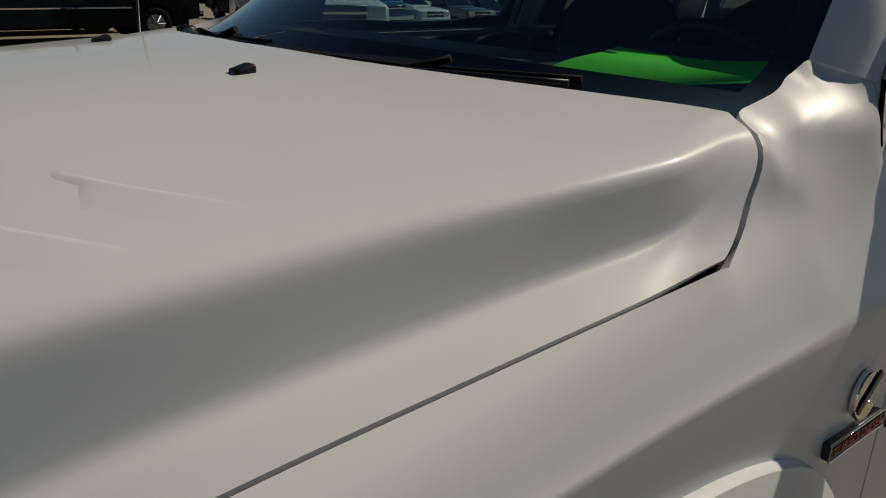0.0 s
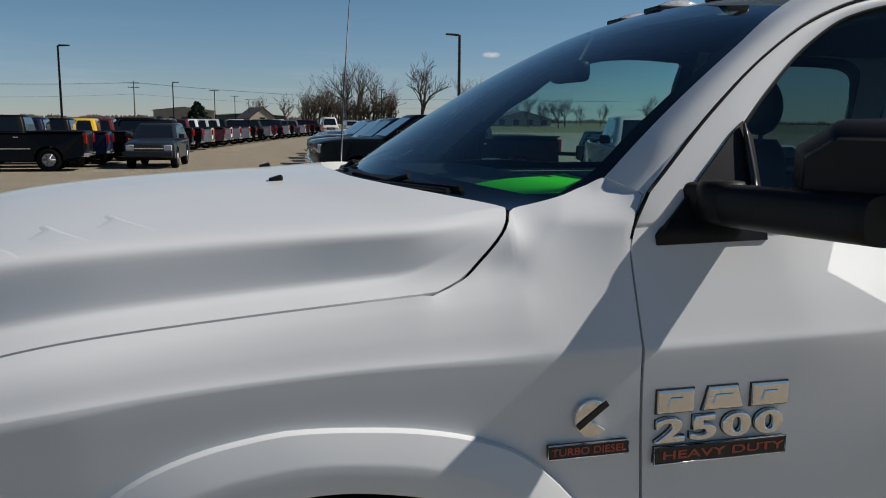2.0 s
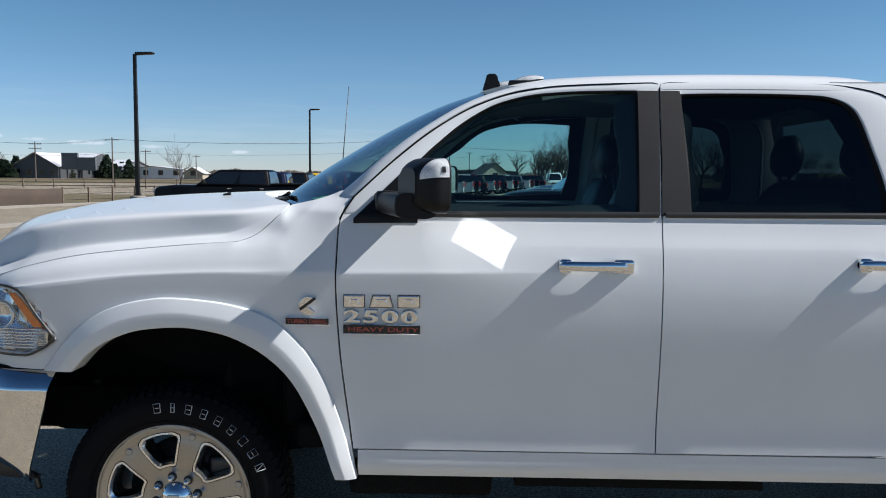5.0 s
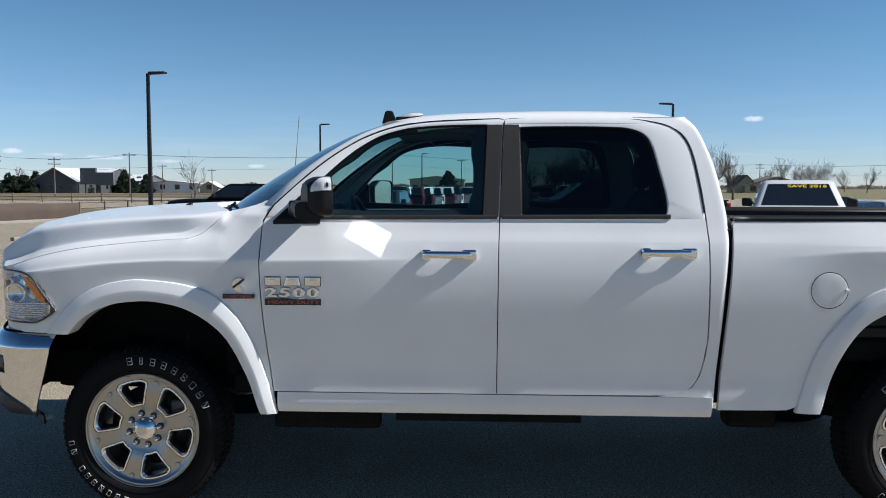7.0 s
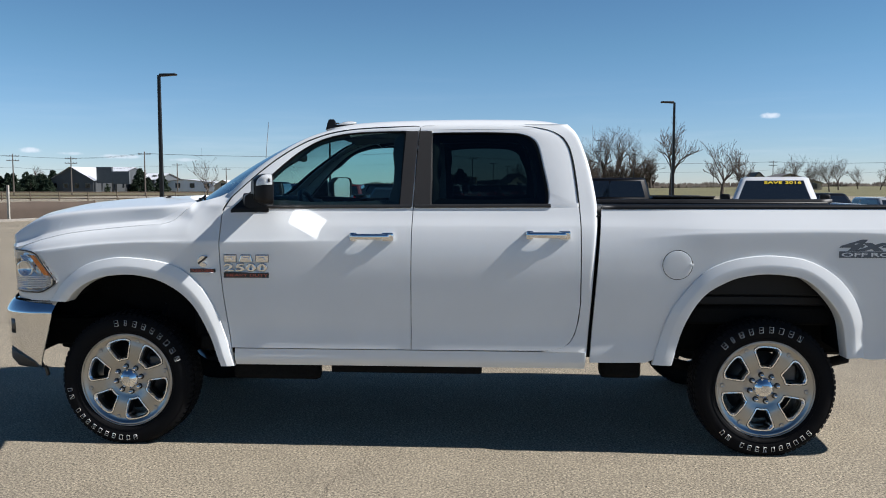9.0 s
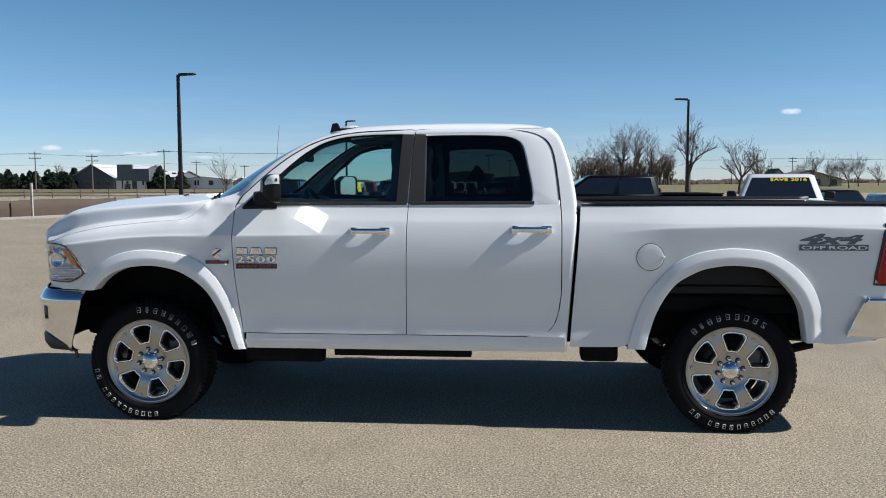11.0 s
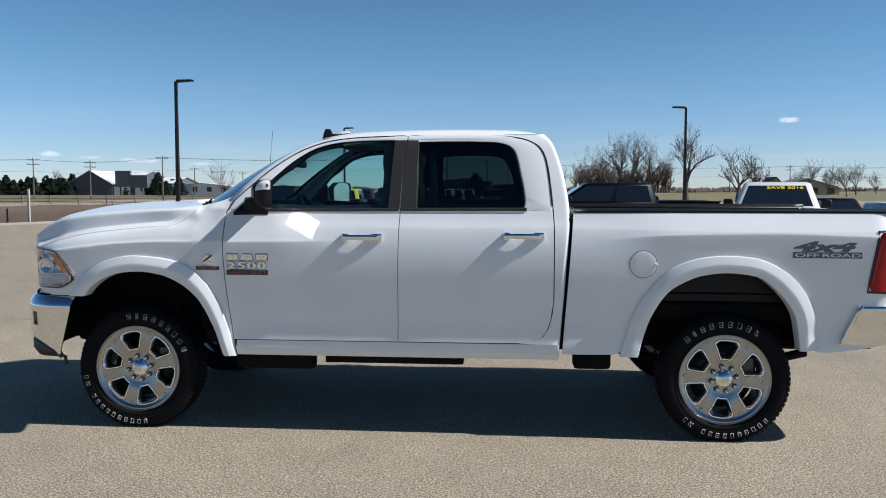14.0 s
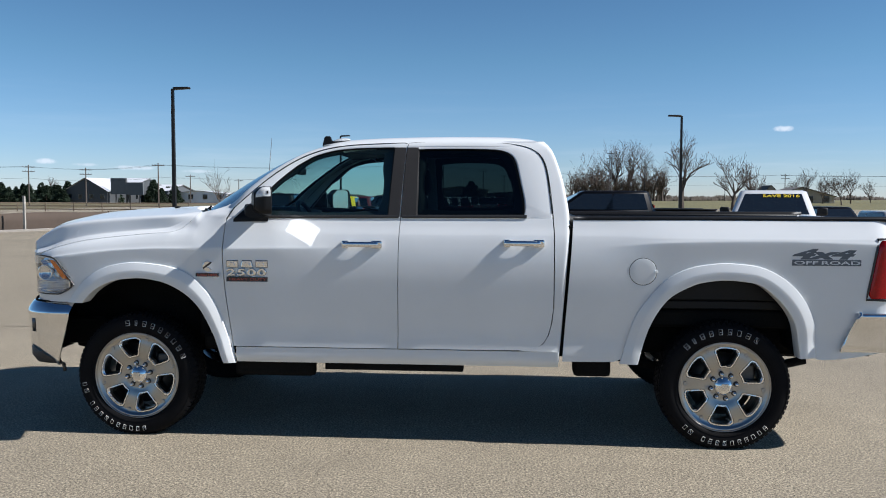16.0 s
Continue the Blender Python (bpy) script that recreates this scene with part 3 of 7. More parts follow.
def fender(s):
    """Front wing: an upright side up to a crease, then a shoulder that rolls over to the hood's seam and the screen's corner."""
    rows = []
    xs = list(np.linspace(-0.84, -0.30, 26)) + list(np.linspace(-0.27, 0.22, 22)) + list(np.linspace(0.235, 0.66, 44))
    for x in xs:
        top = (x, seam_y(x) + 0.003, seam_z(x) - 0.003) if x < 0.235 else tuple(c(x) for c in TOPC)
        zc = crease_z(x)
        kx = max(0.0, (x - 0.40) / 0.26) ** 2
        y0 = half_width(x, zc - 0.02) + nose(x)
        col = []
        zb = fender_low(x)
        for t in np.linspace(0, 1, 18):
            z = zb + (zc - zb) * t
            col.append((x + (gap_a(z) - 0.004 - 0.66) * kx, half_width(x, min(z, zc - 0.02)) + nose(x), z))
        cut = 1.336 if x < 0.235 else min(1.475, top[2])
        mixk = max(0.0, min(1.0, (x - 0.32) / 0.31))
        mixk = mixk * mixk * (3 - 2 * mixk)

        def own(u):
            return y0 + (fend(1.212 + u * (cut - 1.212)) - fend(1.212)) * (1 - mixk) + (half_width(x, zc + u * (top[2] - zc)) - half_width(x, zc)) * mixk
        for u in np.linspace(0, 1, 30)[1:]:
            z = zc + (top[2] - zc) * u
            y = own(u) + (top[1] - own(1.0)) * u ** (6 - 3.2 * mixk)
            edge = x + (gap_a(z) - 0.004 - 0.66) * kx
            col.append((edge + (top[0] - (x + (gap_a(top[2]) - 0.004 - 0.66) * kx)) * u ** 3, y, z))
        rows.append([(a, s * b, c) for a, b, c in col])
    # even out the skin below the windscreen's corner
    P = np.array(rows)
    w = np.clip((np.array(xs) - 0.40) / 0.12, 0, 1)[1:-1, None, None] * np.clip((np.arange(P.shape[1]) - 17) / 6.0, 0, 1)[None, 1:-1, None]
    for _ in range(160):
        even = (P[:-2, 1:-1] + P[2:, 1:-1] + P[1:-1, :-2] + P[1:-1, 2:]) / 4
        P[1:-1, 1:-1] += (even - P[1:-1, 1:-1]) * w * 0.9
    # a deep recess behind the headlight
    for v in P.reshape(-1, 3):
        d = min(v[2] - float(np.interp(v[0], *LAMP_LOW)), float(np.interp(v[0], *LAMP_TOP)) - v[2], (-0.402 - v[0]) * 0.8)
        v[1] -= s * max(0.0, min(0.13, (d - 0.008) * 6))
    # the rear edge stands a hair proud of the door's
    for i in range(len(xs)):
        k = max(0.0, min(1.0, (xs[i] - 0.34) / 0.30))
        for j in range(18, P.shape[1]):
            z = P[i, j, 2]
            if k and z < 1.50:
                fade = min(1.0, (1.50 - z) / 0.05) * min(1.0, (P.shape[1] - 1 - j) / 12 + max(0.0, (xs[i] - 0.40) / 0.12))
                P[i, j, 1] = s * max(abs(P[i, j, 1]), abs(P[i, j, 1]) * (1 - k * fade) + k * fade * (half_width(0.66, z) + 0.003))
    rows = [[tuple(q) for q in r] for r in P]
    return panel("front_fender", rows, WHITE, truck, depth=0.02, toward=(0, s, 0.2))


def flare(s, outer, inner, name):
    n = 46
    o, i = path3(outer, n), path3(inner, n)
    rows = []
    for a, b in zip(o, i):
        base = half_width(a[0], max(a[1], 0.5)) - 0.003
        if a[0] < -0.3:
            base += 1.15 * nose(a[0])
        out = base + 0.045
        row = []
        for t, y in ((0, base - 0.012), (0.0, base + 0.006), (0.008, base + 0.014), (0.03, base + 0.0185), (0.045, base + 0.0192), (0.45, base + 0.0325), (0.49, base + 0.0336), (0.53, base + 0.0340), (0.94, base + 0.0335), (0.975, base + 0.032), (0.995, base + 0.029), (1.0, base + 0.022), (1.0, out - 0.12)):
            row.append((a[0] + (b[0] - a[0]) * t, s * y, a[1] + (b[1] - a[1]) * t))
        rows.append(row)
    bm = bmesh.new()
    vs = sheet(bm, rows)
    for r in vs:
        for k in (1, 3):
            for e in r[k].link_edges:
                if e.other_vert(r[k]) not in (r[k - 1], r[k + 1]):
                    e.smooth = False
    for r in (vs[0], vs[-1]):
        bm.faces.new(r)
    ob = part(name, bm, WHITE, truck)
    # black inner liner of the wheel arch
    bm = bmesh.new()
    sheet(bm, [[(p[0], s * (half_width(p[0], 0.8) + 0.0), p[1] + 0.012), (p[0], s * 0.62, p[1] + 0.03)] for p in i])
    c = np.mean(np.array(i), axis=0)
    bm2 = [bm.verts.new((p[0], s * 0.615, p[1] + 0.03)) for p in i]
    bm.faces.new(bm2)
    part("arch_liner", bm, UNDER, ob, "black plastic arch liner")
    return ob


def door(s, name, xa, xb, lowz, window, outer, glass_mat, with_sail):
    """A door: skin below the belt, window frame above, pane, belt strip and handle."""
    rows = []
    us = np.concatenate([np.linspace(0, 0.06, 4), np.linspace(0.1, 0.86, 14), np.linspace(0.88, 1.0, 18)])
    for u in us:
        col = []
        xm = xa(1.0) + (xb(1.0) - xa(1.0)) * u
        zb = lowz(xm)
        for z in side_levels(zb, 1.438):
            x = (xa(z) + 0.002) + (xb(z) - xa(z) - 0.0045) * u
            col.append((x, s * half_width(x, z), z))
        rows.append(col)
    d = panel(name, rows, WHITE, truck, depth=0.025, toward=(0, s, 0))
    # window frame
    n = 200
    o, w = path3(outer + outer[:1], n + 1)[:-1], path3(window + window[:1], n + 1)[:-1]

    def ring(t, off):
        return [(a[0] + (b[0] - a[0]) * t, s * (half_width(0.7, a[1] + (b[1] - a[1]) * t) + off + (0 if a[1] > 1.45 else 0.0015 if 0.68 < a[0] < 2.54 else -0.0015)), a[1] + (b[1] - a[1]) * t) for a, b in zip(o, w)]
    bm = bmesh.new()
    sheet(bm, [ring(0, -0.022), ring(0, -0.001), ring(0.04, 0.0), ring(0.9, 0.0), ring(0.985, -0.003), ring(1.0, -0.02)], closed=True)
    part("window_frame", bm, WHITE, d)
    bm = bmesh.new()
    cx, cz = np.mean([p[0] for p in w]), np.mean([p[1] for p in w])

    def shrink(k, off):
        return [(cx + (p[0] - cx) * k, s * (half_width(0, max(1.4405, cz + (p[1] - cz) * k)) + off), cz + (p[1] - cz) * k) for p in w]
    rings = [shrink(k, -0.012) for k in (1.004, 0.8, 0.6, 0.4, 0.2, 0.05)]
    vs = sheet(bm, rings, closed=True)
    bm.faces.new(vs[-1])
    g = part("window_pane", bm, glass_mat, d, "tinted door glass")
    # black rubber round the pane
    bm = bmesh.new()
    sheet(bm, [shrink(1.014, 0.0015), shrink(1.0, 0.001), shrink(0.985, -0.004), shrink(0.97, -0.012)], closed=True)
    part("window_seal", bm, FRIT, d, "black rubber window seal")
    # belt strip
    bm = bmesh.new()
    x0, x1 = (0.70 if with_sail else xa(1.44) + 0.01), xb(1.44) - 0.012
    if not with_sail:
        x1 = 2.55
    sec = [(-0.006, 1.428), (0.004, 1.430), (0.006, 1.440), (0.002, 1.449), (-0.012, 1.450)]
    sheet(bm, [[(x, s * (half_width(x, 1.43) + a), z + 0.006 * (x - 0.7)) for a, z in sec] for x in np.linspace(x0, x1, 14)])
    part("belt_strip", bm, GLOSSBLK, d, "black belt-line strip")
    # black tube drawn round the frame's top for the gap's shade
    line = path3(outer[1:10] if with_sail else [p for p in outer if p[1] > 1.446], 50)
    bm = tube(bmesh.new(), [(x, s * (half_width(0.7, max(z, 1.4405)) + 0.0005), z + 0.001) for x, z in line], 0.0034 if with_sail else 0.0028, 6)
    part("door_gap_line", bm, UNDER, d, "black line drawn for the dark door gap")
    # padded inner frame with rounded corners round the window
    ix, iz = (0.90, 0.88) if with_sail else (0.88, 0.84)
    rings = []
    for kx, kz, off in ((1.02, 1.03, -0.030), (0.97, 0.97, -0.034), (ix + 0.02, iz + 0.02, -0.050), (ix, iz, -0.062), (ix, iz, -0.085)):
        ring_ = []
        for q in w:
            a = math.atan2((q[1] - cz) / 0.23, (q[0] - cx) / 0.5)
            soft = 0.022 * math.sin(2 * a) ** 4 if off < -0.04 else 0.0
            x, z = cx + (q[0] - cx) * (kx - soft * 2) - (0.02 if with_sail else 0.0) * (off < -0.04), cz + (q[1] - cz) * (kz - soft * 3)
            ring_.append((x, s * (half_width(0, max(1.4405, z)) + off), z))
        rings.append(ring_)
    bm = bmesh.new()
    sheet(bm, rings, closed=True)
    part("inner_frame", bm, DASH, d, "charcoal inner window frame")
    # inner trim
    bm = bmesh.new()
    box(bm, xa(1.0) + 0.05, min(xb(1.0), 2.70) - 0.06, min(s * 0.78, s * 0.86), max(s * 0.78, s * 0.86), 0.66, 1.42, 0.03, 2)
    part("inner_trim", bm, DASH, d, "charcoal inner door trim")
    return d


def handle(s, x0, x1, z, d):
    """Chrome pull handle over a shallow cup, with a keyhole end."""
    base = half_width((x0 + x1) / 2, z)
    bm = bmesh.new()
    rows = []
    L = x1 - x0
    for t in np.linspace(0, 1, 26):
        x = x0 + L * t
        bow = math.sin(math.pi * min(1, max(0, t))) ** 0.35
        hh = 0.018 * (0.55 + 0.45 * min(1, bow * 1.2))
        yo = base + 0.010 + 0.022 * bow
        row = []
        for a in np.linspace(0, 2 * math.pi, 14, endpoint=False):
            row.append((x, s * (yo + 0.011 * math.cos(a)), z + hh * math.sin(a) * (1.0 if t < 0.78 else 0.94)))
        rows.append(row)
    vs = sheet(bm, rows, closed=True)
    for r in (vs[0], vs[-1]):
        bm.faces.new(r)
    part("door_handle", bm, CHROME, d, "chrome pull handle")
    for xa_, xb_ in ((x0 + 0.0, x0 + 0.045), (x1 - 0.052, x1 + 0.020)):
        bm = box(bmesh.new(), xa_, xb_, min(s * (base + 0.026), s * (base - 0.02)), max(s * (base + 0.026), s * (base - 0.02)), z - 0.026, z + 0.024, 0.012, 3)
        part("handle_mount", bm, CHROME, d, "chrome handle mount")
    bm = lathe(bmesh.new(), [(s * (base + 0.0265), 0.0), (s * (base + 0.0285), 0.008), (s * (base + 0.0265), 0.011), (s * (base + 0.020), 0.011)], 18, "y", (x1 - 0.016, 0, z))
    part("keyhole", bm, BADGEBLK, d, "black key lock")


win_front = [(0.705, 1.444), (0.80, 1.544), (0.95, 1.696), (1.06, 1.785), (1.18, 1.848), (1.33, 1.882), (1.50, 1.893), (1.676, 1.896), (1.686, 1.885), (1.678, 1.691), (1.668, 1.459), (1.662, 1.446), (1.20, 1.445)]
out_front = [(0.612, 1.434), (0.648, 1.498), (0.80, 1.641), (0.95, 1.759), (1.09, 1.839), (1.24, 1.89), (1.40, 1.914), (1.60, 1.924), (1.758, 1.928), (1.7635, 1.923), (1.752, 1.691), (1.742, 1.459), (1.741, 1.442), (1.738, 1.435), (1.728, 1.434), (1.68, 1.434), (1.20, 1.434), (0.70, 1.434), (0.63, 1.434)]
win_rear = [(1.842, 1.449), (1.843, 1.595), (1.836, 1.865), (1.845, 1.883), (2.10, 1.887), (2.34, 1.881), (2.42, 1.862), (2.465, 1.822), (2.50, 1.691), (2.532, 1.498), (2.525, 1.457), (2.50, 1.45), (2.20, 1.449)]
out_rear = [(1.748, 1.434), (1.752, 1.595), (1.772, 1.923), (1.785, 1.929), (2.10, 1.929), (2.40, 1.924), (2.55, 1.899), (2.622, 1.859), (2.668, 1.778), (2.695, 1.614), (2.711, 1.469), (2.712, 1.442), (2.709, 1.435), (2.700, 1.434), (2.64, 1.434), (2.20, 1.434), (1.80, 1.434), (1.757, 1.434)]
flat_low = lambda x: 0.600
round_low = smooth_curve([(1.7, 0.600), (2.50, 0.603), (2.60, 0.614), (2.655, 0.645), (2.69, 0.70), (2.712, 0.79), (2.72, 0.87)])

for s in (-1, 1):
    fender(s)
    flare(s, front_out, front_in, "front_flare")
    flare(s, rear_out, rear_in, "rear_flare")
    d1 = door(s, "front_door", gap_a, gap_b, flat_low, win_front, out_front, GLASS_FRONT, True)
    handle(s, 1.376, 1.616, 1.270, d1)
    d2 = door(s, "rear_door", gap_b, gap_c, round_low, win_rear, out_rear, GLASS_PRIV, False)
    handle(s, 2.405, 2.642, 1.283, d2)
    # grey film on the pillar between the doors
    bm = bmesh.new()
    for xl, xr in (((1.664, 1.684), (1.7365, 1.7595)), ((1.7435, 1.7675), (1.8445, 1.8400))):
        rows = []
        for t in np.linspace(0, 1, 14):
            z = 1.4435 + (1.899 - 1.4435) * t
            a, b = xl[0] + (xl[1] - xl[0]) * t, xr[0] + (xr[1] - xr[0]) * t
            rows.append([(x, s * (half_width(0, z) + o), z) for x, o in ((a, -0.012), (a, 0.003), (b, 0.003), (b, -0.012))])
        sheet(bm, rows, smooth=False)
    part("pillar_trim", bm, BPILLAR, truck, "satin charcoal pillar trim")
    # sill below the doors
    rows = []
    for x in np.linspace(0.672, 2.755, 30):
        rows.append([(x, s * (half_width(x, max(0.5, z)) - (0.004 if z > 0.55 else 0.0) - max(0, 0.53 - z) * 0.5), z) for z in (0.594, 0.57, 0.545, 0.525, 0.505, 0.494)])
    panel("sill", rows, WHITE, truck, depth=0.03, toward=(0, s, 0))
    # the cab's rear corner, from the rear door's edge round to the back
    rows = []
    for z in np.concatenate([np.linspace(0.50, 0.594, 6), np.linspace(0.598, 0.70, 26), np.linspace(0.71, 0.89, 14), np.linspace(0.91, 1.75, 30), np.linspace(1.755, 1.885, 14), np.linspace(1.889, 1.938, 18)]):
        a = gap_c(max(z, 0.60)) + 0.004
        if z < 0.87:
            a = float(np.interp(z, [0.50, 0.594, 0.598, 0.606, 0.614, 0.645, 0.70, 0.79, 0.87], [2.735, 2.735, 2.50, 2.545, 2.606, 2.661, 2.695, 2.717, 2.724]))
        b = cab_back(z)
        w = half_width(2.7, z) if z < 1.44 else upper(min(z, 1.933))
        if z < 0.53:
            w -= (0.53 - z) * 0.5
        row = []
        for t in (0, 0.2, 0.4, 0.6, 0.75):
            row.append((a + (b - a) * t, s * w, z))
        r = 0.03
        for q in (25, 50, 75, 90):
            row.append((b - r * 0.5 + r * 0.5 * math.sin(radians(q)), s * (w - r * (1 - math.cos(radians(q)))), z))
        row.append((b, s * (w - 0.10), z))
        rows.append(row)
    panel("cab_corner", rows, WHITE, truck, depth=0.02, toward=(0.3, s, 0))
    # windscreen pillar
    seam = path3([(0.646, 0.8765, 1.4955), (0.660, 0.872, 1.509), (0.80, 0.832, 1.648), (0.95, 0.785, 1.766), (1.09, 0.745, 1.846), (1.24, 0.714, 1.896), (1.33, 0.702, 1.913)], 26)
    edge = path3([(0.601, 0.803, 1.5215), (0.615, 0.799, 1.5335), (0.70, 0.778, 1.609), (0.80, 0.750, 1.689), (0.93, 0.700, 1.778), (1.06, 0.630, 1.858), (1.185, 0.545, 1.914)], 26)
    rows = []
    for a, b in zip(seam, edge):
        a, b = Vector(a), Vector(b)
        row = []
        for t in np.linspace(0, 1, 9):
            p = a.lerp(b, t)
            bul = math.sin(math.pi * t) * 0.016 * min(1.0, max(0.0, (a.x - 0.62) / 0.10))
            row.append((p.x - bul * 0.5, s * (p.y + bul), p.z + bul * 0.5))
        rows.append(row)
    panel("windscreen_pillar", rows, WHITE, truck, depth=0.02, toward=(-0.3, s, 0.3))
    # black tube puts the seams' shade where fender, door and pillar meet
    pts = [(x, half_width(0.62, z) + 0.0008, z) for x, z in ((0.649, 1.499), (0.634, 1.476), (0.620, 1.455), (0.610, 1.437), (0.603, 1.420))]
    part("pillar_gap_line", tube(bmesh.new(), [(x, s * y, z) for x, y, z in pts], 0.0035, 8), UNDER, truck, "black line drawn for the dark seam")
    # bed side
    rows = []
    xs = np.concatenate([np.linspace(2.846, 3.10, 8), np.linspace(3.14, 4.34, 44), np.linspace(4.38, 4.80, 14)])
    arch = smooth_curve([(2.8, 0.535), (3.10, 0.54), (3.16, 0.57), (3.215, 0.75), (3.33, 0.94), (3.485, 1.07), (3.744, 1.13), (3.97, 1.09), (4.13, 0.98), (4.25, 0.78), (4.30, 0.60), (4.36, 0.575), (4.9, 0.66)])
    for x in xs:
        zb = arch(x)
        end = max(0.0, (x - 4.66) / 0.14)
        rows.append([(x + (2.781 + 0.062 * (z - 0.54) / 0.89 - 2.846) * max(0.0, (3.10 - x) / 0.254), s * (half_width(x, z) - 0.035 * end * end), z) for z in side_levels(zb, 1.432)])
    panel("bed_side", rows, WHITE, truck, depth=0.03, toward=(0, s, 0))
    # black rail cap
    bm = bmesh.new()
    sec = [(0.912, 1.428), (0.916, 1.440), (0.908, 1.452), (0.880, 1.457), (0.84, 1.455), (0.835, 1.43)]
    vs = sheet(bm, [[(x, s * y, z + 0.004 * (x - 2.85) / 2) for y, z in sec] for x in np.linspace(2.848, 4.84, 24)])
    for r in (vs[0], vs[-1]):
        bm.faces.new(r)
    part("rail_cap", bm, BLACKPL, truck, "black plastic bed rail cap")
    # inner wall of the bed
    bm = box(bmesh.new(), 2.86, 4.80, min(s * 0.80, s * 0.835), max(s * 0.80, s * 0.835), 0.92, 1.44, 0.01, 1)
    part("bed_inner_wall", bm, BLACKPL, truck, "black bed liner wall")
    # fuel filler door
    bm = bmesh.new()
    cx, cz, R = 3.270, 1.114, 0.083
    prof = [(0.0, 0.0012), (0.5, 0.0012), (0.95, 0.0012), (1.0, 0.0004), (1.0, -0.01)]
    sheet(bm, [[(cx + R * k * math.cos(a), s * (half_width(cx, cz + R * k * math.sin(a)) + h), cz + R * k * math.sin(a)) for a in np.linspace(0, 2 * math.pi, 48, endpoint=False)] for k, h in prof], closed=True)
    fd = part("fuel_door", bm, WHITE, truck, "round white fuel filler door")
    bm = bmesh.new()
    prof = [(0.998, 0.0006), (1.015, 0.0009), (1.035, 0.0006)]
    sheet(bm, [[(cx + R * k * math.cos(a), s * (half_width(cx, cz + R * k * math.sin(a)) + h), cz + R * k * math.sin(a)) for a in np.linspace(0, 2 * math.pi, 48, endpoint=False)] for k, h in prof], closed=True)
    part("fuel_door_gap", bm, UNDER, fd)
    bm = box(bmesh.new(), cx + R - 0.014, cx + R + 0.004, s * (half_width(cx, cz) + 0.006), s * (half_width(cx, cz) - 0.004), cz - 0.008, cz + 0.008, 0.003, 2)
    part("fuel_door_tab", bm, WHITE, fd)
    # tail light round the bed's corner
    rows = []
    for t in np.linspace(0, 1, 16):
        z = 0.962 + (1.318 - 0.962) * t
        a = 4.622 + 0.058 * t + 0.018 * max(0, (abs(t - 0.5) - 0.42) / 0.08) ** 2
        w = half_width(4.7, z)
        rows.append([(a, s * (w - 0.01), z), (a + 0.004, s * (w + 0.010), z), (a + 0.03, s * (w + 0.016), z), (a + 0.09, s * (w + 0.008), z), (4.80, s * (w - 0.02), z), (4.845, s * (w - 0.065), z), (4.850, s * (w - 0.20), z)])
    tl = panel("tail_light", rows, REDLENS, truck, "red wrap-round tail light", toward=(0.2, s, 0))
    bm = bmesh.new()
    pts = [(4.616 + 0.058 * t, s * (half_width(4.7, 0.955 + 0.37 * t) + 0.003), 0.955 + 0.37 * t) for t in np.linspace(0, 1, 8)]
    tube(bm, [(4.80, s * 0.985, 0.95)] + pts + [(4.80, s * 0.945, 1.326)], 0.007, 8)
    part("tail_light_rim", bm, GLOSSBLK, tl)

# bed floor, headboard and tailgate
part("bed_floor", box(bmesh.new(), 2.85, 4.80, -0.82, 0.82, 0.86, 0.92, 0.01, 1), BLACKPL, truck, "black bed floor")
part("bed_headboard", box(bmesh.new(), 2.848, 2.885, -0.90, 0.90, 0.58, 1.452, 0.01, 2), BLACKPL, truck, "black bed headboard")
part("cab_gap_seal", box(bmesh.new(), 2.74, 2.838, -0.925, 0.925, 0.56, 1.40, 0.01, 1), UNDER, truck)
part("tailgate", box(bmesh.new(), 4.80, 4.852, -0.80, 0.80, 0.80, 1.435, 0.02, 3), WHITE, truck)

# roof
roof_mid = smooth_curve([(1.06, 1.923), (1.12, 1.94), (1.20, 1.956), (1.40, 1.977), (1.70, 1.989), (2.06, 1.994), (2.40, 1.99), (2.58, 1.974), (2.64, 1.956), (2.69, 1.922)])
roof_fall = smooth_curve([(0.0, 0.0), (0.3, 0.004), (0.5, 0.012), (0.58, 0.019), (0.63, 0.029), (0.665, 0.044), (0.685, 0.058), (0.698, 0.074), (0.703, 0.086)])
front_edge = smooth_curve([(0.0, 1.085), (0.3, 1.108), (0.545, 1.185), (0.62, 1.232), (0.703, 1.335)])
back_edge = smooth_curve([(0.0, 2.690), (0.45, 2.686), (0.60, 2.676), (0.66, 2.645), (0.69, 2.60), (0.703, 2.52)])
rows = []
for v in [-1 + 2 * i / 60 for i in range(61)]:
    y = 0.703 * math.copysign(1 - (1 - abs(v)) ** 1.5, v)
    x0, x1 = front_edge(abs(y)), back_edge(abs(y))
    rows.append([(x, y, roof_mid(x) - roof_fall(abs(y)) * (1 + 1.3 * math.exp(-(x - 1.1) / 0.12))) for x in [x0 + (x1 - x0) * t for t in np.linspace(0, 1, 40)]])
panel("roof", rows, WHITE, truck, depth=0.03, toward=(0, 0, 1))
rows = [[(x, y, 1.909 - 0.10 * max(0, (1.35 - x)) ** 1.0 - 0.05 * abs(y) ** 3) for y in np.linspace(-0.66, 0.66, 9)] for x in np.linspace(1.15, 2.62, 12)]
panel("headliner", rows, LINER, truck, "grey cloth headliner", depth=0.01)
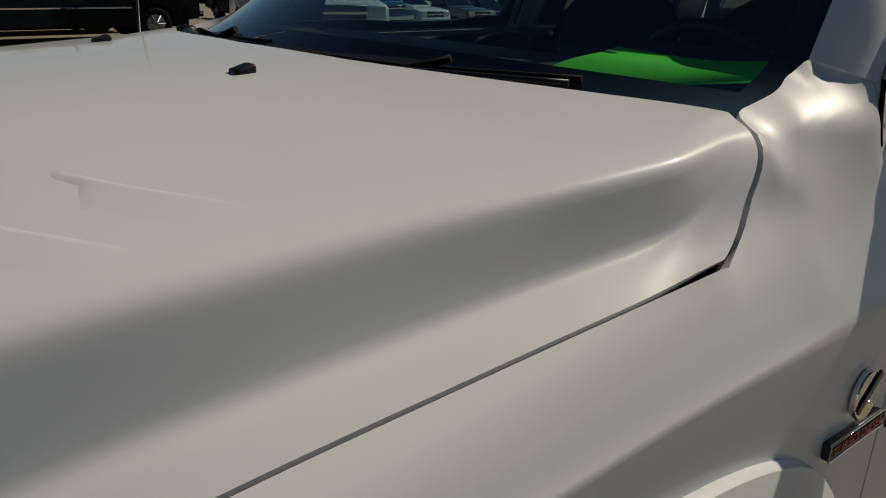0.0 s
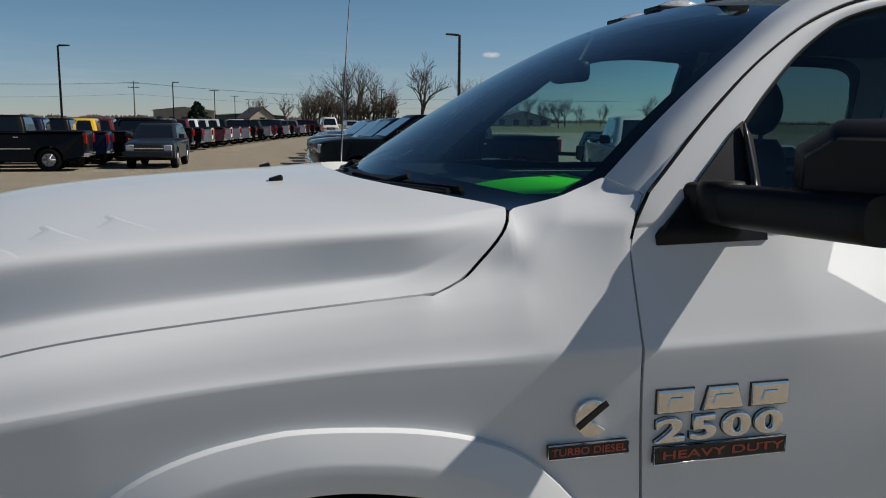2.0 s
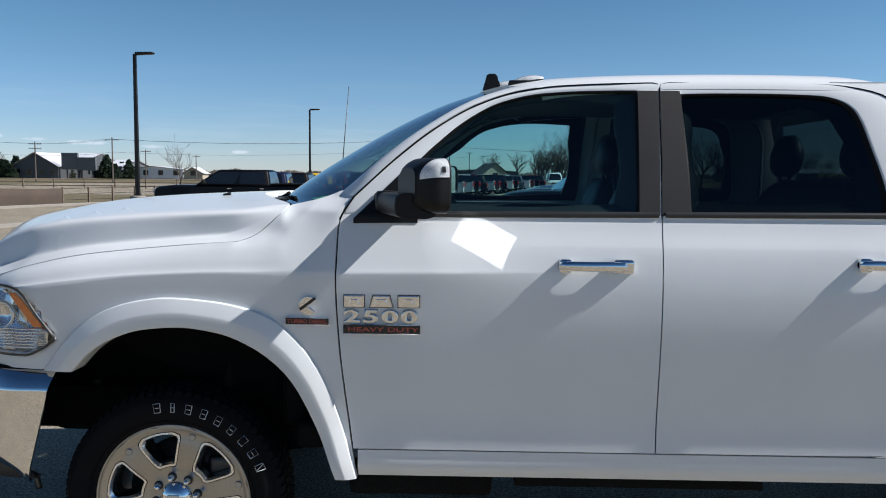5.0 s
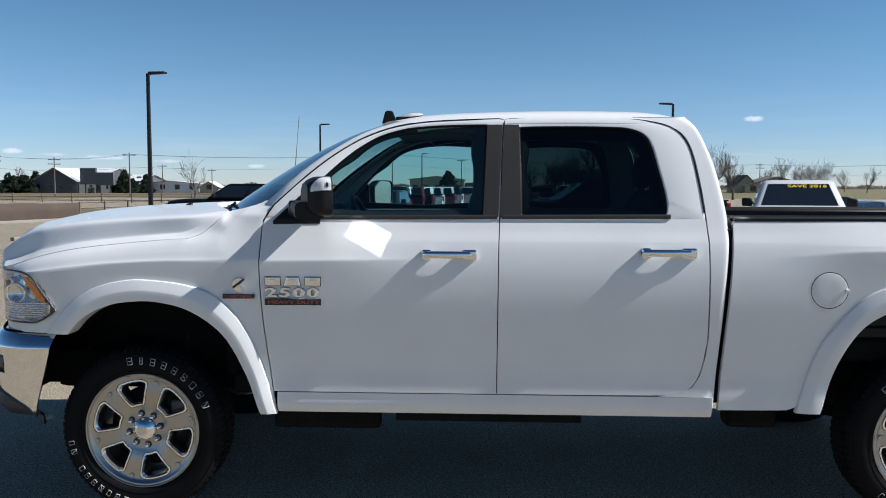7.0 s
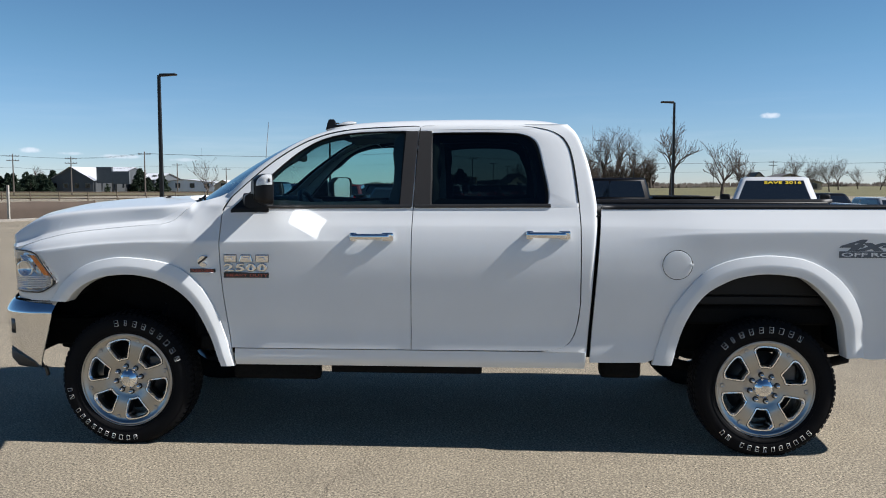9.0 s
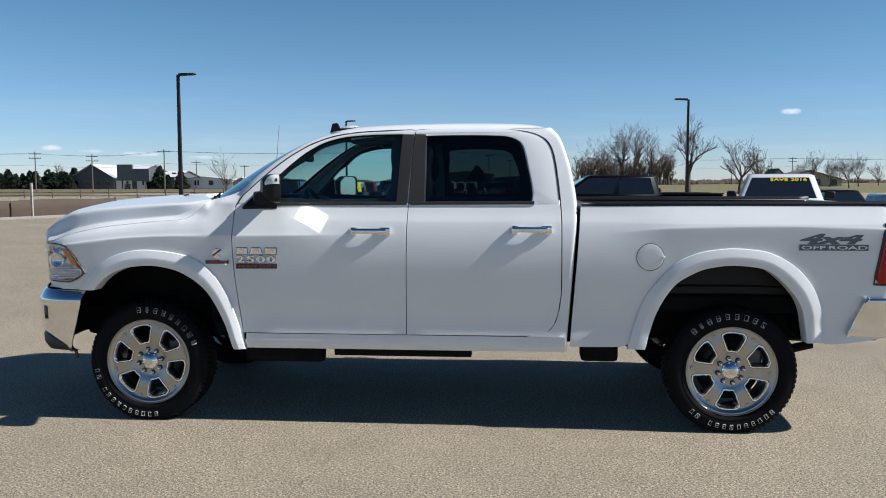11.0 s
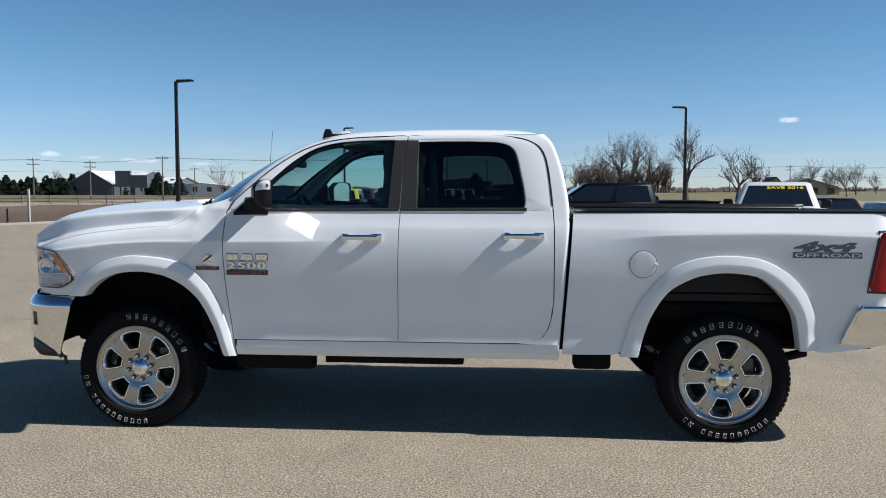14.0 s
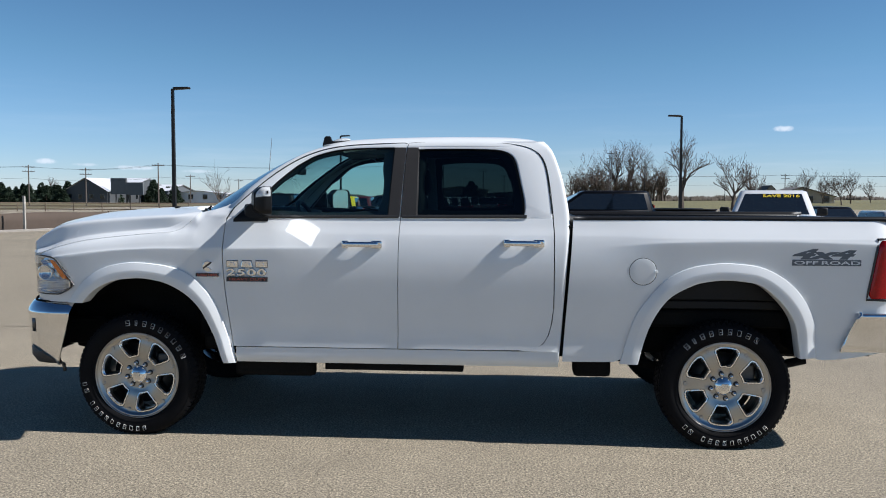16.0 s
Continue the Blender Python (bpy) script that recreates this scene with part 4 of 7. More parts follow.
# back wall of the cab with its window
bm = bmesh.new()
o = [(-0.80, 1.42), (0.80, 1.42), (0.64, 1.933), (-0.64, 1.933)]
i_ = [(-0.70, 1.50), (0.70, 1.50), (0.60, 1.846), (-0.60, 1.846)]
bx = lambda z: cab_back(z) - 0.012
sheet(bm, [[(bx(z), y, z) for y, z in o], [(bx(z), y, z) for y, z in i_], [(bx(z) - 0.03, y, z) for y, z in i_]], closed=True, smooth=False)
part("cab_back_wall", bm, WHITE, truck)
bm = bmesh.new()
sheet(bm, [[(bx(z) - 0.006, y * k, z) for y in (-0.70 + 0.1 * (z - 1.5) / 0.346, 0, 0.70 - 0.1 * (z - 1.5) / 0.346)] for z in np.linspace(1.50, 1.846, 6) for k in (1,)])
part("rear_window", bm, GLASS_PRIV, truck, "dark rear cab window")

# windscreen
ws_edge = path3([(0.43, 0.800, 1.461), (0.515, 0.802, 1.477), (0.603, 0.800, 1.521), (0.70, 0.776, 1.605), (0.80, 0.748, 1.685), (0.93, 0.698, 1.775), (1.06, 0.628, 1.854), (1.185, 0.543, 1.91)], 30)
ws_mid = path3([(0.215, 0, 1.452), (0.30, 0, 1.522), (0.55, 0, 1.682), (0.80, 0, 1.819), (0.95, 0, 1.887), (1.085, 0, 1.934)], 30)


def screen_point(t, v, off=0.0):
    e, m = Vector(ws_edge[t]), Vector(ws_mid[t])
    k = abs(v)
    bow = k * k * 0.62 + k * 0.38 if k else 0.0
    p = m.lerp(Vector((e.x, 0, e.z)), k ** 2.1)
    y = math.copysign(e.y * k, v)
    return (p.x - off * 0.55, y, p.z + off * 0.83)


rows = [[screen_point(t, v) for v in np.linspace(-1, 1, 33)] for t in range(30)]
part("windshield", (lambda b: (sheet(b, rows), b)[1])(bmesh.new()), GLASS_WS, truck, "windshield with blue-green tint")
bm = bmesh.new()
def frit_rows(vs_, ts):
    return [[screen_point(t, v, -0.006) for v in vs_] for t in ts]
sheet(bm, frit_rows(np.linspace(-1, 1, 33), range(0, 4)))
sheet(bm, frit_rows(np.linspace(-1, 1, 33), range(28, 30)))
for q in (-1, 1):
    sheet(bm, frit_rows([q * v for v in (0.95, 0.975, 1.0)], range(0, 30)))
part("windshield_border", bm, FRIT, truck, "black windshield border")
part("inspection_sticker", (lambda b: (sheet(b, [[screen_point(t, v, -0.010) for v in (-0.80, -0.72)] for t in (26, 27)]), b)[1])(bmesh.new()), DECALW, truck, "pale sticker inside the windshield")
# cowl grille and wiper arms below the screen
rows = [[(hood_rear(abs(f)) + dx, f * 0.90, hood_point(min(hood_rear(abs(f)), 0.24), abs(f))[2] * 0 + z0 - 0.045 * abs(f) ** 3) for dx, z0 in ((-0.02, 1.468), (0.02, 1.470), (0.07, 1.482), (0.12, 1.50))] for f in np.linspace(-0.86, 0.86, 41)]
panel("cowl_grille", rows, BLACKPL, truck, "black plastic cowl grille", depth=0.02, toward=(0, 0, 1))
for v0, v1 in ((0.06, -0.74), (0.80, 0.10)):
    bm = bmesh.new()
    pts = []
    for t in np.linspace(0, 1, 14):
        a, b = Vector(screen_point(0, v0 + (v1 - v0) * t, 0.014)), Vector(screen_point(1, v0 + (v1 - v0) * t, 0.014))
        pts.append(a.lerp(b, t))
    tube(bm, pts, [0.013 - 0.007 * t for t in np.linspace(0, 1, 14)], 8)
    w = part("wiper", bm, BLACKPL, truck, "black wiper arm")
    part("wiper_pivot", lathe(bmesh.new(), [(-0.05, 0.026), (0.010, 0.026), (0.016, 0.018), (0.018, 0.0)], 16, "z", pts[0]), BLACKPL, w)
    bm = bmesh.new()
    tube(bm, [screen_point(1 if t < 0.55 else 2, v0 + (v1 - v0) * (0.15 + 0.9 * t), 0.010) for t in (0, 0.5, 0.59)], 0.007, 6)
    tube(bm, [p + Vector((0.028, 0, 0.004)) for p in pts[4:]], 0.006, 6)
    part("wiper_blade", bm, RUBBER, w)

# roof clearance lamps and aerial fin
for y in (-0.545, -0.29, 0.0, 0.29, 0.545):
    x = front_edge(abs(y)) + 0.10
    z = roof_mid(x) - roof_fall(abs(y)) * 1.4
    bm = bmesh.new()
    rows = []
    for t in np.linspace(0, 1, 12):
        hw = 0.040 * math.sin(math.pi * min(1, 0.12 + t * 0.8)) ** 0.5
        hh = 0.023 * math.sin(math.pi * (0.06 + 0.85 * t)) ** 0.7
        rows.append([(x - 0.065 + 0.13 * t, y + hw * math.cos(a), z - 0.008 + 0.02 * t + hh * math.sin(a)) for a in np.linspace(0, math.pi, 11)])
    vs = sheet(bm, rows)
    bm.faces.new(vs[0])
    bm.faces.new(vs[-1])
    lens = part("clearance_lamp", bm, CLEARLENS, truck, "clear roof clearance lamp")
    part("lamp_base", box(bmesh.new(), x - 0.072, x + 0.08, y - 0.046, y + 0.046, z - 0.014, z + 0.003, 0.006, 2), BLACKPL, lens, "black lamp gasket")
bm = bmesh.new()
prof = [(1.115, 1.932), (1.125, 1.967), (1.132, 1.994), (1.142, 2.000), (1.166, 2.000), (1.176, 1.992), (1.181, 1.957), (1.19, 1.944), (1.19, 1.932)]
prism(bm, prof, -0.365, -0.335, bev=0.006)
part("antenna_fin", bm, BLACKPL, truck, "black roof aerial fin")
bm = tube(bmesh.new(), [(0.325, 0.905, 1.36), (0.345, 0.935, 1.70), (0.375, 0.95, 2.08)], [0.004, 0.003, 0.002], 6)
part("whip_antenna", bm, STEEL, truck, "thin whip aerial beside the hood")


def side_mirror(s):
    """A large folding mirror, turned towards the driver, on its arm; black shell and a clear marker lens."""
    rows = []
    for x in np.linspace(0.652, 0.880, 16):
        zu = min(1.424 + (x - 0.652) * 0.96, 1.632 - max(0, x - 0.862) * 2.0)
        rows.append([(x, s * (half_width(0.7, max(z, 1.4405)) + 0.010 + (0.006 if z < 1.44 else 0)), z) for z in [1.407 + 0.02 * (x - 0.652) + (zu - 1.407) * t for t in np.linspace(0, 1, 7)]])
    m = panel("side_mirror", rows, BLACKPL, truck, "black folding towing mirror", depth=0.03, toward=(0, s, 0))
    tip = tube(bmesh.new(), [(0.862, s * (half_width(0, z) + 0.016), z) for z in np.linspace(1.50, 1.625, 6)], [0.006, 0.007, 0.007, 0.006, 0.005, 0.003], 8)
    part("sail_edge", tip, GLOSSBLK, m)
    turn = radians(22)
    nx, ny = math.cos(turn), math.sin(turn)

    def place(a, b, z):
        """a: towards the glass, b: outward along the head."""
        return (0.937 + nx * a + ny * b, s * (1.125 - ny * a + nx * b), z)
    # arm
    bm = bmesh.new()
    rows = []
    for t in np.linspace(0, 1, 18):
        y = 0.885 + 0.335 * t
        zc = 1.477 + 0.004 * t
        hh = 0.039 + 0.002 * t
        xc, hx = 0.775 + 0.118 * t, 0.055 + 0.012 * t
        rows.append([(xc + hx * math.copysign(abs(math.cos(a)) ** 0.55, math.cos(a)), s * y, zc + hh * math.copysign(abs(math.sin(a)) ** 0.55, math.sin(a)) - 0.010 * math.cos(a) * (1 - t)) for a in np.linspace(0, 2 * math.pi, 24, endpoint=False)])
    vs = sheet(bm, rows, closed=True)
    bm.faces.new(vs[-1])
    part("mirror_arm", bm, BLACKPL, m)
    knuckle = lathe(bmesh.new(), [(1.447, 0.0), (1.449, 0.040), (1.46, 0.046), (1.51, 0.046), (1.522, 0.038), (1.524, 0.0)], 24, "z", (0.775, s * 0.925, 0))
    part("mirror_hinge", knuckle, BLACKPL, m)
    # head: rounded shell, open glass towards the tail
    half_y, half_z, zc = 0.142, 0.090, 1.545

    def outline(k, a):
        # squarish, with the inner upper corner well rounded
        c, n = math.cos(a), math.sin(a)
        e = 0.42 + (0.5 * math.sin(2 * a) ** 2 if c < 0 < n else 0.0)
        return 0.008 + half_y * k * math.copysign(abs(c) ** e, c), zc + half_z * k * math.copysign(abs(n) ** e, n)

    def swell(t):
        return math.sin(math.pi / 2 * min(1, 0.30 + t * 1.0)) ** 0.6

    def shell(t, a, k=1.0):
        q = swell(t) * k
        return place(0.012 - 0.102 * (1 - t), *outline(q, a))
    ring = np.linspace(0, 2 * math.pi, 40, endpoint=False)
    bm = bmesh.new()
    vs = sheet(bm, [[shell(t, a) for a in ring] for t in np.linspace(0, 1, 18)] + [[place(0.012, *outline(k, a)) for a in ring] for k in (0.97, 0.93)] + [[place(0.0, *outline(0.93, a)) for a in ring]], closed=True)
    bm.faces.new(vs[0])
    part("mirror_shell", bm, BLACKPL, m)
    bm = bmesh.new()
    bm.faces.new([bm.verts.new(place(0.005, *outline(0.93, a))) for a in ring])
    part("mirror_glass", bm, MIRROR, m, "mirror glass")
    # marker lens on the outer upper corner
    rows = []
    for t in np.linspace(0.10, 0.93, 18):
        tall = 1.02 * math.sqrt(max(0.02, 1 - ((0.93 - t) / 0.84) ** 2.2))
        rows.append([shell(t, 0.06 + tall * u ** 1.6, 1.02) for u in np.linspace(0, 1, 12)])
    lens = panel("marker_lens", rows, CLEARLENS, m, "clear marker lens", depth=0.004, toward=(0, s, 0.5))
    rows = [[shell(t, 0.16 + 0.22 * u, 1.045) for u in np.linspace(0.0, 1, 6)] for t in (0.70, 0.76, 0.80)]
    panel("marker_bulb", rows, BLACKPL, lens, "dark bulb seat", depth=0.003, toward=(0, s, 0.5))


for s in (-1, 1):
    side_mirror(s)


# area lamp added in place of the sun's reflection in the driver's mirror glass: its beam falls on the door below the
# belt line
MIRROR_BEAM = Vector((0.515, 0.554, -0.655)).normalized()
beam = new("mirror_beam_lamp", bpy.data.lights.new("mirror_beam_lamp", "AREA"))
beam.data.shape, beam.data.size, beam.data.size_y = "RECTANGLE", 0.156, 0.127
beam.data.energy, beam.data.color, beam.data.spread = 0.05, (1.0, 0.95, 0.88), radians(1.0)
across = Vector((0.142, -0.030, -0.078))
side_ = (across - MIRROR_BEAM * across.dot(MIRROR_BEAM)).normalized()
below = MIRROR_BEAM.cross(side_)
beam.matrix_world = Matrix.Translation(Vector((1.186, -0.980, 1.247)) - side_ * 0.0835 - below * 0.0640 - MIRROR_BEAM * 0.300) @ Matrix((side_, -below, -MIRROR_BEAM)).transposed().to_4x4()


def headlamp(s):
    """A deep headlamp: chrome bowl, projector, amber reflector and clear cover wrapped round the corner."""

    def skin(x, z, off):
        w = fend(min(z, 1.1)) + nose(x)
        return (x, s * (w + off), z)
    a = path3(list(zip(*LAMP_TOP)), 24)
    b = path3(list(zip(*LAMP_LOW)), 24)
    grid = lambda off, n=12: [[skin(p[0] + (q[0] - p[0]) * t, p[1] + (q[1] - p[1]) * t, off) for t in np.linspace(0, 1, n)] for p, q in zip(a, b)]
    bm = bmesh.new()
    rng = random.Random(8)
    g = grid(-0.006, 7)[::3]
    g = [[(p[0] + rng.uniform(-0.008, 0.008), p[1] - s * (0.030 * (i % 2) + rng.uniform(0.0, 0.026)), p[2] + rng.uniform(-0.010, 0.010)) if 0 < i < len(g) - 1 and 0 < j < 6 else p for j, p in enumerate(r)] for i, r in enumerate(g)]
    sheet(bm, g, smooth=False)
    for v in bm.verts:
        v.co.y -= s * 0.05 * max(0.0, (v.co.z - 1.02) / 0.15)
    h = part("headlight", bm, LAMPBOWL, truck, "clear headlight with chrome bowl and amber reflector")
    bm = bmesh.new()
    sheet(bm, grid(0.016))
    part("headlight_cover", bm, GLASS_LAMP, h, "clear headlight cover")
    bm = bmesh.new()
    loop = [skin(p[0], p[1], 0.010) for p in a] + [skin(p[0], p[1], 0.010) for p in b[::-1]]
    tube(bm, loop + loop[:1], 0.0045, 8, caps=False)
    part("headlight_seal", bm, BADGEBLK, h, "black headlight seal")
    # pale inner bezel along the lamp's edge
    mid_ = [((p[0] + q[0]) / 2, (p[1] + q[1]) / 2) for p, q in zip(a, b)]
    ring_ = a + b[::-1]
    hub_ = mid_ + mid_[::-1]
    rows = [[skin(p[0] + (c[0] - p[0]) * t, p[1] + (c[1] - p[1]) * t, o) for t, o in ((0.03, 0.008), (0.045, 0.010), (0.085, 0.009), (0.10, 0.0))] for p, c in zip(ring_, hub_)]
    panel("lamp_bezel", rows, CLEARLENS, h, "pale lamp bezel", depth=0.003, toward=(0, s, 0))
    rows = [[skin(xa_ + (xb_ - xa_) * t, z, 0.009) for t in (0, 0.5, 1)] for xa_, xb_, z in ((-0.570, -0.545, 1.150), (-0.554, -0.522, 1.128), (-0.520, -0.486, 1.085), (-0.492, -0.456, 1.048), (-0.478, -0.452, 1.030))]
    panel("amber_reflector", rows, AMBER, h, "amber side reflector", depth=0.006, toward=(0, s, 0))
    bm = bmesh.new()
    for k in range(7):
        z = 0.952 + 0.011 * k
        tube(bm, [skin(-0.70, z, 0.008), skin(-0.62, z, 0.009), skin(-0.47 + 0.003 * k, z + 0.004, 0.008)], 0.004, 6)
    part("reflector_ribs", bm, CHROME, h, "ribbed reflector")
    for x, z, r in ((-0.625, 1.065, 0.050),):
        c = skin(x, z, 0.004)
        bm = lathe(bmesh.new(), [(-s * 0.03, 0.0), (-s * 0.026, r * 0.4), (-s * 0.012, r * 0.8), (-s * 0.002, r), (-s * 0.02, r * 1.04)], 24, "y", c)
        part("lamp_projector", bm, CHROME, h, "chrome lamp bowl")


for s in (-1, 1):
    headlamp(s)

# front: grille with chrome surround, upper fascia and bumper
bm = bmesh.new()
rows = []
for f in np.linspace(-1, 1, 25):
    x = -1.04 + 0.19 * abs(f) ** 2
    rows.append([(x + 0.02, f * 0.60, 1.175), (x - 0.008, f * 0.60, 1.160), (x - 0.02, f * 0.60, 1.0), (x - 0.015, f * 0.56, 0.93), (x + 0.03, f * 0.56, 0.915)])
sheet(bm, rows)
grille = part("grille", bm, CHROME, truck, "chrome front grille")
bm = bmesh.new()
for q in (-1, 1):
    for z0, z1 in ((0.96, 1.05), (1.085, 1.145)):
        box(bm, -1.064, -1.0, min(q * 0.04, q * 0.46), max(q * 0.04, q * 0.46), z0, z1, 0.01, 2)
for v in bm.verts:
    v.co.x += 0.19 * (v.co.y / 0.62) ** 2
part("grille_openings", bm, BADGEBLK, grille)


plan = path3([(-0.415, -1.000), (-0.55, -1.000), (-0.66, -0.975), (-0.755, -0.915), (-0.83, -0.80), (-0.91, -0.60), (-0.97, -0.30), (-0.99, 0.0)], 34)
plan = plan + [(x, -y) for x, y in plan[-2::-1]]
tan = [np.array(plan[min(i + 1, len(plan) - 1)]) - np.array(plan[max(i - 1, 0)]) for i in range(len(plan))]
wrap = [(p[0], p[1], t[1] * -1 / np.linalg.norm(t), t[0] / np.linalg.norm(t)) for p, t in zip(plan, tan)]


def front_prof(p):
    k = max(0.0, min(1.0, (p[0] + 0.80) / 0.32))
    drop = (0.215 + 0.095 * k ** 1.3) / 0.215
    prof = [(-0.075, 0.872), (-0.050, 0.871), (-0.036, 0.864), (-0.016, 0.840), (-0.002, 0.815), (0.003, 0.803), (0.002, 0.793), (-0.003, 0.78), (-0.006, 0.70), (-0.010, 0.60), (-0.022, 0.565), (-0.05, 0.55)]
    return [(o, z if z >= 0.78 else 0.78 - (0.78 - z) * drop) for o, z in prof]


rows = []
for p in wrap:
    k = max(0.0, (p[0] + 0.56) / 0.145)
    rows.append([(p[0] + p[2] * o - 0.085 * k * max(0, (0.86 - z) / 0.31), p[1] + p[3] * o, z) for o, z in front_prof(p)])
fb = panel("front_bumper", rows, CHROME, truck, "chrome front bumper", depth=0.012, toward=(-1, 0, 0.2))
bm = bmesh.new()
rows = []
for p in wrap:
    k = max(0.0, (p[0] + 0.56) / 0.145)
    inn = 0.02 * max(0.0, min(1.0, (p[0] + 0.80) / 0.2))
    rows.append([(p[0] + p[2] * (o - inn) - 0.105 * k, p[1] + p[3] * (o - inn), z) for o, z in ((-0.035, 0.57), (-0.018, 0.555), (-0.02, 0.50), (-0.05, 0.455), (-0.12, 0.447))])
sheet(bm, rows)
part("bumper_valance", bm, PLASTICGREY, fb, "dark grey plastic valance")
for s in (-1, 1):
    # black strip put along the bumper's top for the shade in its joint
    line = [(p[0] - p[2] * 0.055, p[1] - p[3] * 0.055, 0.8755) for p in wrap if p[1] * s > 0.45]
    part("bumper_gap", tube(bmesh.new(), line, 0.0055, 6), UNDER, fb, "black strip drawn for the gap above the bumper")
    # thin black patch on the bumper's face stands for the dark fog lamp recess
    bm = bmesh.new()
    near_ = [p for p in wrap if p[1] * s > 0 and -0.745 < p[0] < -0.675]
    sheet(bm, [[(p[0] + p[2] * o, p[1] + p[3] * o, z) for o, z in ((-0.02, 0.765), (-0.0025, 0.760), (-0.003, 0.72), (-0.0045, 0.672), (-0.02, 0.668))] for p in near_])
    part("fog_lamp_opening", bm, BADGEBLK, fb, "dark fog lamp opening")
    bm = tube(bmesh.new(), [(-0.60, s * 0.86, 0.46), (-0.555, s * 0.86, 0.44), (-0.545, s * 0.86, 0.39)], 0.012, 8)
    part("tow_hook", bm, STEEL, fb)
# white header below the hood's front edge
rows = [[(edge_x(abs(f)) + 0.014, math.copysign(edge_y(abs(f)), f) * 0.985, 1.185), (edge_x(abs(f)) + 0.012, math.copysign(edge_y(abs(f)), f) * 0.985, 1.16), (edge_x(abs(f)) + 0.016, math.copysign(edge_y(abs(f)), f) * 0.985, 1.11)] for f in np.linspace(-0.96, 0.96, 41)]
panel("nose_header", rows, WHITE, truck, depth=0.02, toward=(-1, 0, 0))

# rear bumper
plan = path3([(4.535, -0.988), (4.62, -0.998), (4.75, -0.995), (4.88, -0.95), (4.965, -0.84), (4.99, -0.5), (4.99, 0.0)], 28)
plan = plan + [(x, -y) for x, y in plan[-2::-1]]
tan = [np.array(plan[min(i + 1, len(plan) - 1)]) - np.array(plan[max(i - 1, 0)]) for i in range(len(plan))]
rows = []
for p, t in zip(plan, tan):
    n = np.array((t[1], -t[0])) / np.linalg.norm(t)
    k = max(0.0, (4.66 - p[0]) / 0.125)
    rows.append([(p[0] + n[0] * o + k * (0.125 * (z - 0.6) / 0.27 - 0.075), p[1] + n[1] * o, z) for o, z in ((-0.06, 0.872), (0.0, 0.872), (0.012, 0.862), (0.012, 0.842), (-0.004, 0.832), (-0.006, 0.68), (-0.012, 0.632), (-0.05, 0.622))])
panel("rear_bumper", rows, CHROME, truck, "chrome rear step bumper", depth=0.012, toward=(1, 0, 0.2))
for r in (rows[0], rows[-1]):
    # rolled lip down each forward end
    part("bumper_lip", tube(bmesh.new(), [(x - 0.004, y * 1.004, z) for x, y, z in r[1:7]], 0.011, 10), CHROME, truck)

# underbody: frame rails, axles, springs, exhaust and skid parts
for s in (-1, 1):
    bm = box(bmesh.new(), -0.85, 4.85, min(s * 0.42, s * 0.52), max(s * 0.42, s * 0.52), 0.52, 0.70, 0.01, 1)
    part("frame_rail", bm, UNDER, truck)
    part("rocker_bracket", box(bmesh.new(), 0.62, 1.16, min(s * 0.74, s * 0.84), max(s * 0.74, s * 0.84), 0.378, 0.50, 0.03, 2), UNDER, truck)
    part("rocker_rail", box(bmesh.new(), 1.24, 2.15, min(s * 0.80, s * 0.88), max(s * 0.80, s * 0.88), 0.438, 0.485, 0.01, 2), UNDER, truck)
    part("cab_mount", box(bmesh.new(), 2.86, 3.10, min(s * 0.70, s * 0.85), max(s * 0.70, s * 0.85), 0.415, 0.545, 0.03, 2), UNDER, truck)
    bm = tube(bmesh.new(), [(3.79 + 0.62 * t, s * 0.56, 0.50 - 0.09 * (1 - t * t)) for t in np.linspace(-1, 1, 9)], 0.03, 6)
    part("leaf_spring", bm, UNDER, truck)
    part("shock_absorber", tube(bmesh.new(), [(0.10, s * 0.62, 0.42), (0.12, s * 0.56, 0.95)], 0.04, 10), STEEL, truck)
part("front_axle", tube(bmesh.new(), [(0, -0.75, 0.39), (0, 0.75, 0.39)], 0.05, 12), UNDER, truck)
part("rear_axle", tube(bmesh.new(), [(AXLE, -0.75, 0.39), (AXLE, -0.2, 0.39), (AXLE, 0.0, 0.39), (AXLE, 0.2, 0.39), (AXLE, 0.75, 0.39)], [0.055, 0.06, 0.16, 0.06, 0.055], 14), UNDER, truck)
part("transmission", box(bmesh.new(), 0.35, 1.75, -0.24, 0.24, 0.40, 0.75, 0.06, 2), UNDER, truck)
part("engine_block", box(bmesh.new(), -0.72, 0.36, -0.40, 0.40, 0.46, 1.15, 0.05, 2), UNDER, truck)
part("exhaust", tube(bmesh.new(), [(0.6, 0.36, 0.45), (2.4, 0.40, 0.47), (3.3, 0.40, 0.50), (4.7, 0.62, 0.58)], 0.05, 10), STEEL, truck)
part("spare_wheel", lathe(bmesh.new(), [(0.50, 0.0), (0.50, 0.36), (0.56, 0.40), (0.66, 0.40), (0.72, 0.36), (0.72, 0.0)], 28, "z", (4.45, 0, -0.02)), UNDER, truck)
part("cab_floor", box(bmesh.new(), 0.42, 2.74, -0.86, 0.86, 0.56, 0.66, 0.02, 1), UNDER, truck)
part("firewall", box(bmesh.new(), 0.36, 0.46, -0.78, 0.78, 0.62, 1.40, 0.02, 1), UNDER, truck)
part("bed_underside", box(bmesh.new(), 2.90, 4.75, -0.80, 0.80, 0.74, 0.855, 0.02, 1), UNDER, truck)


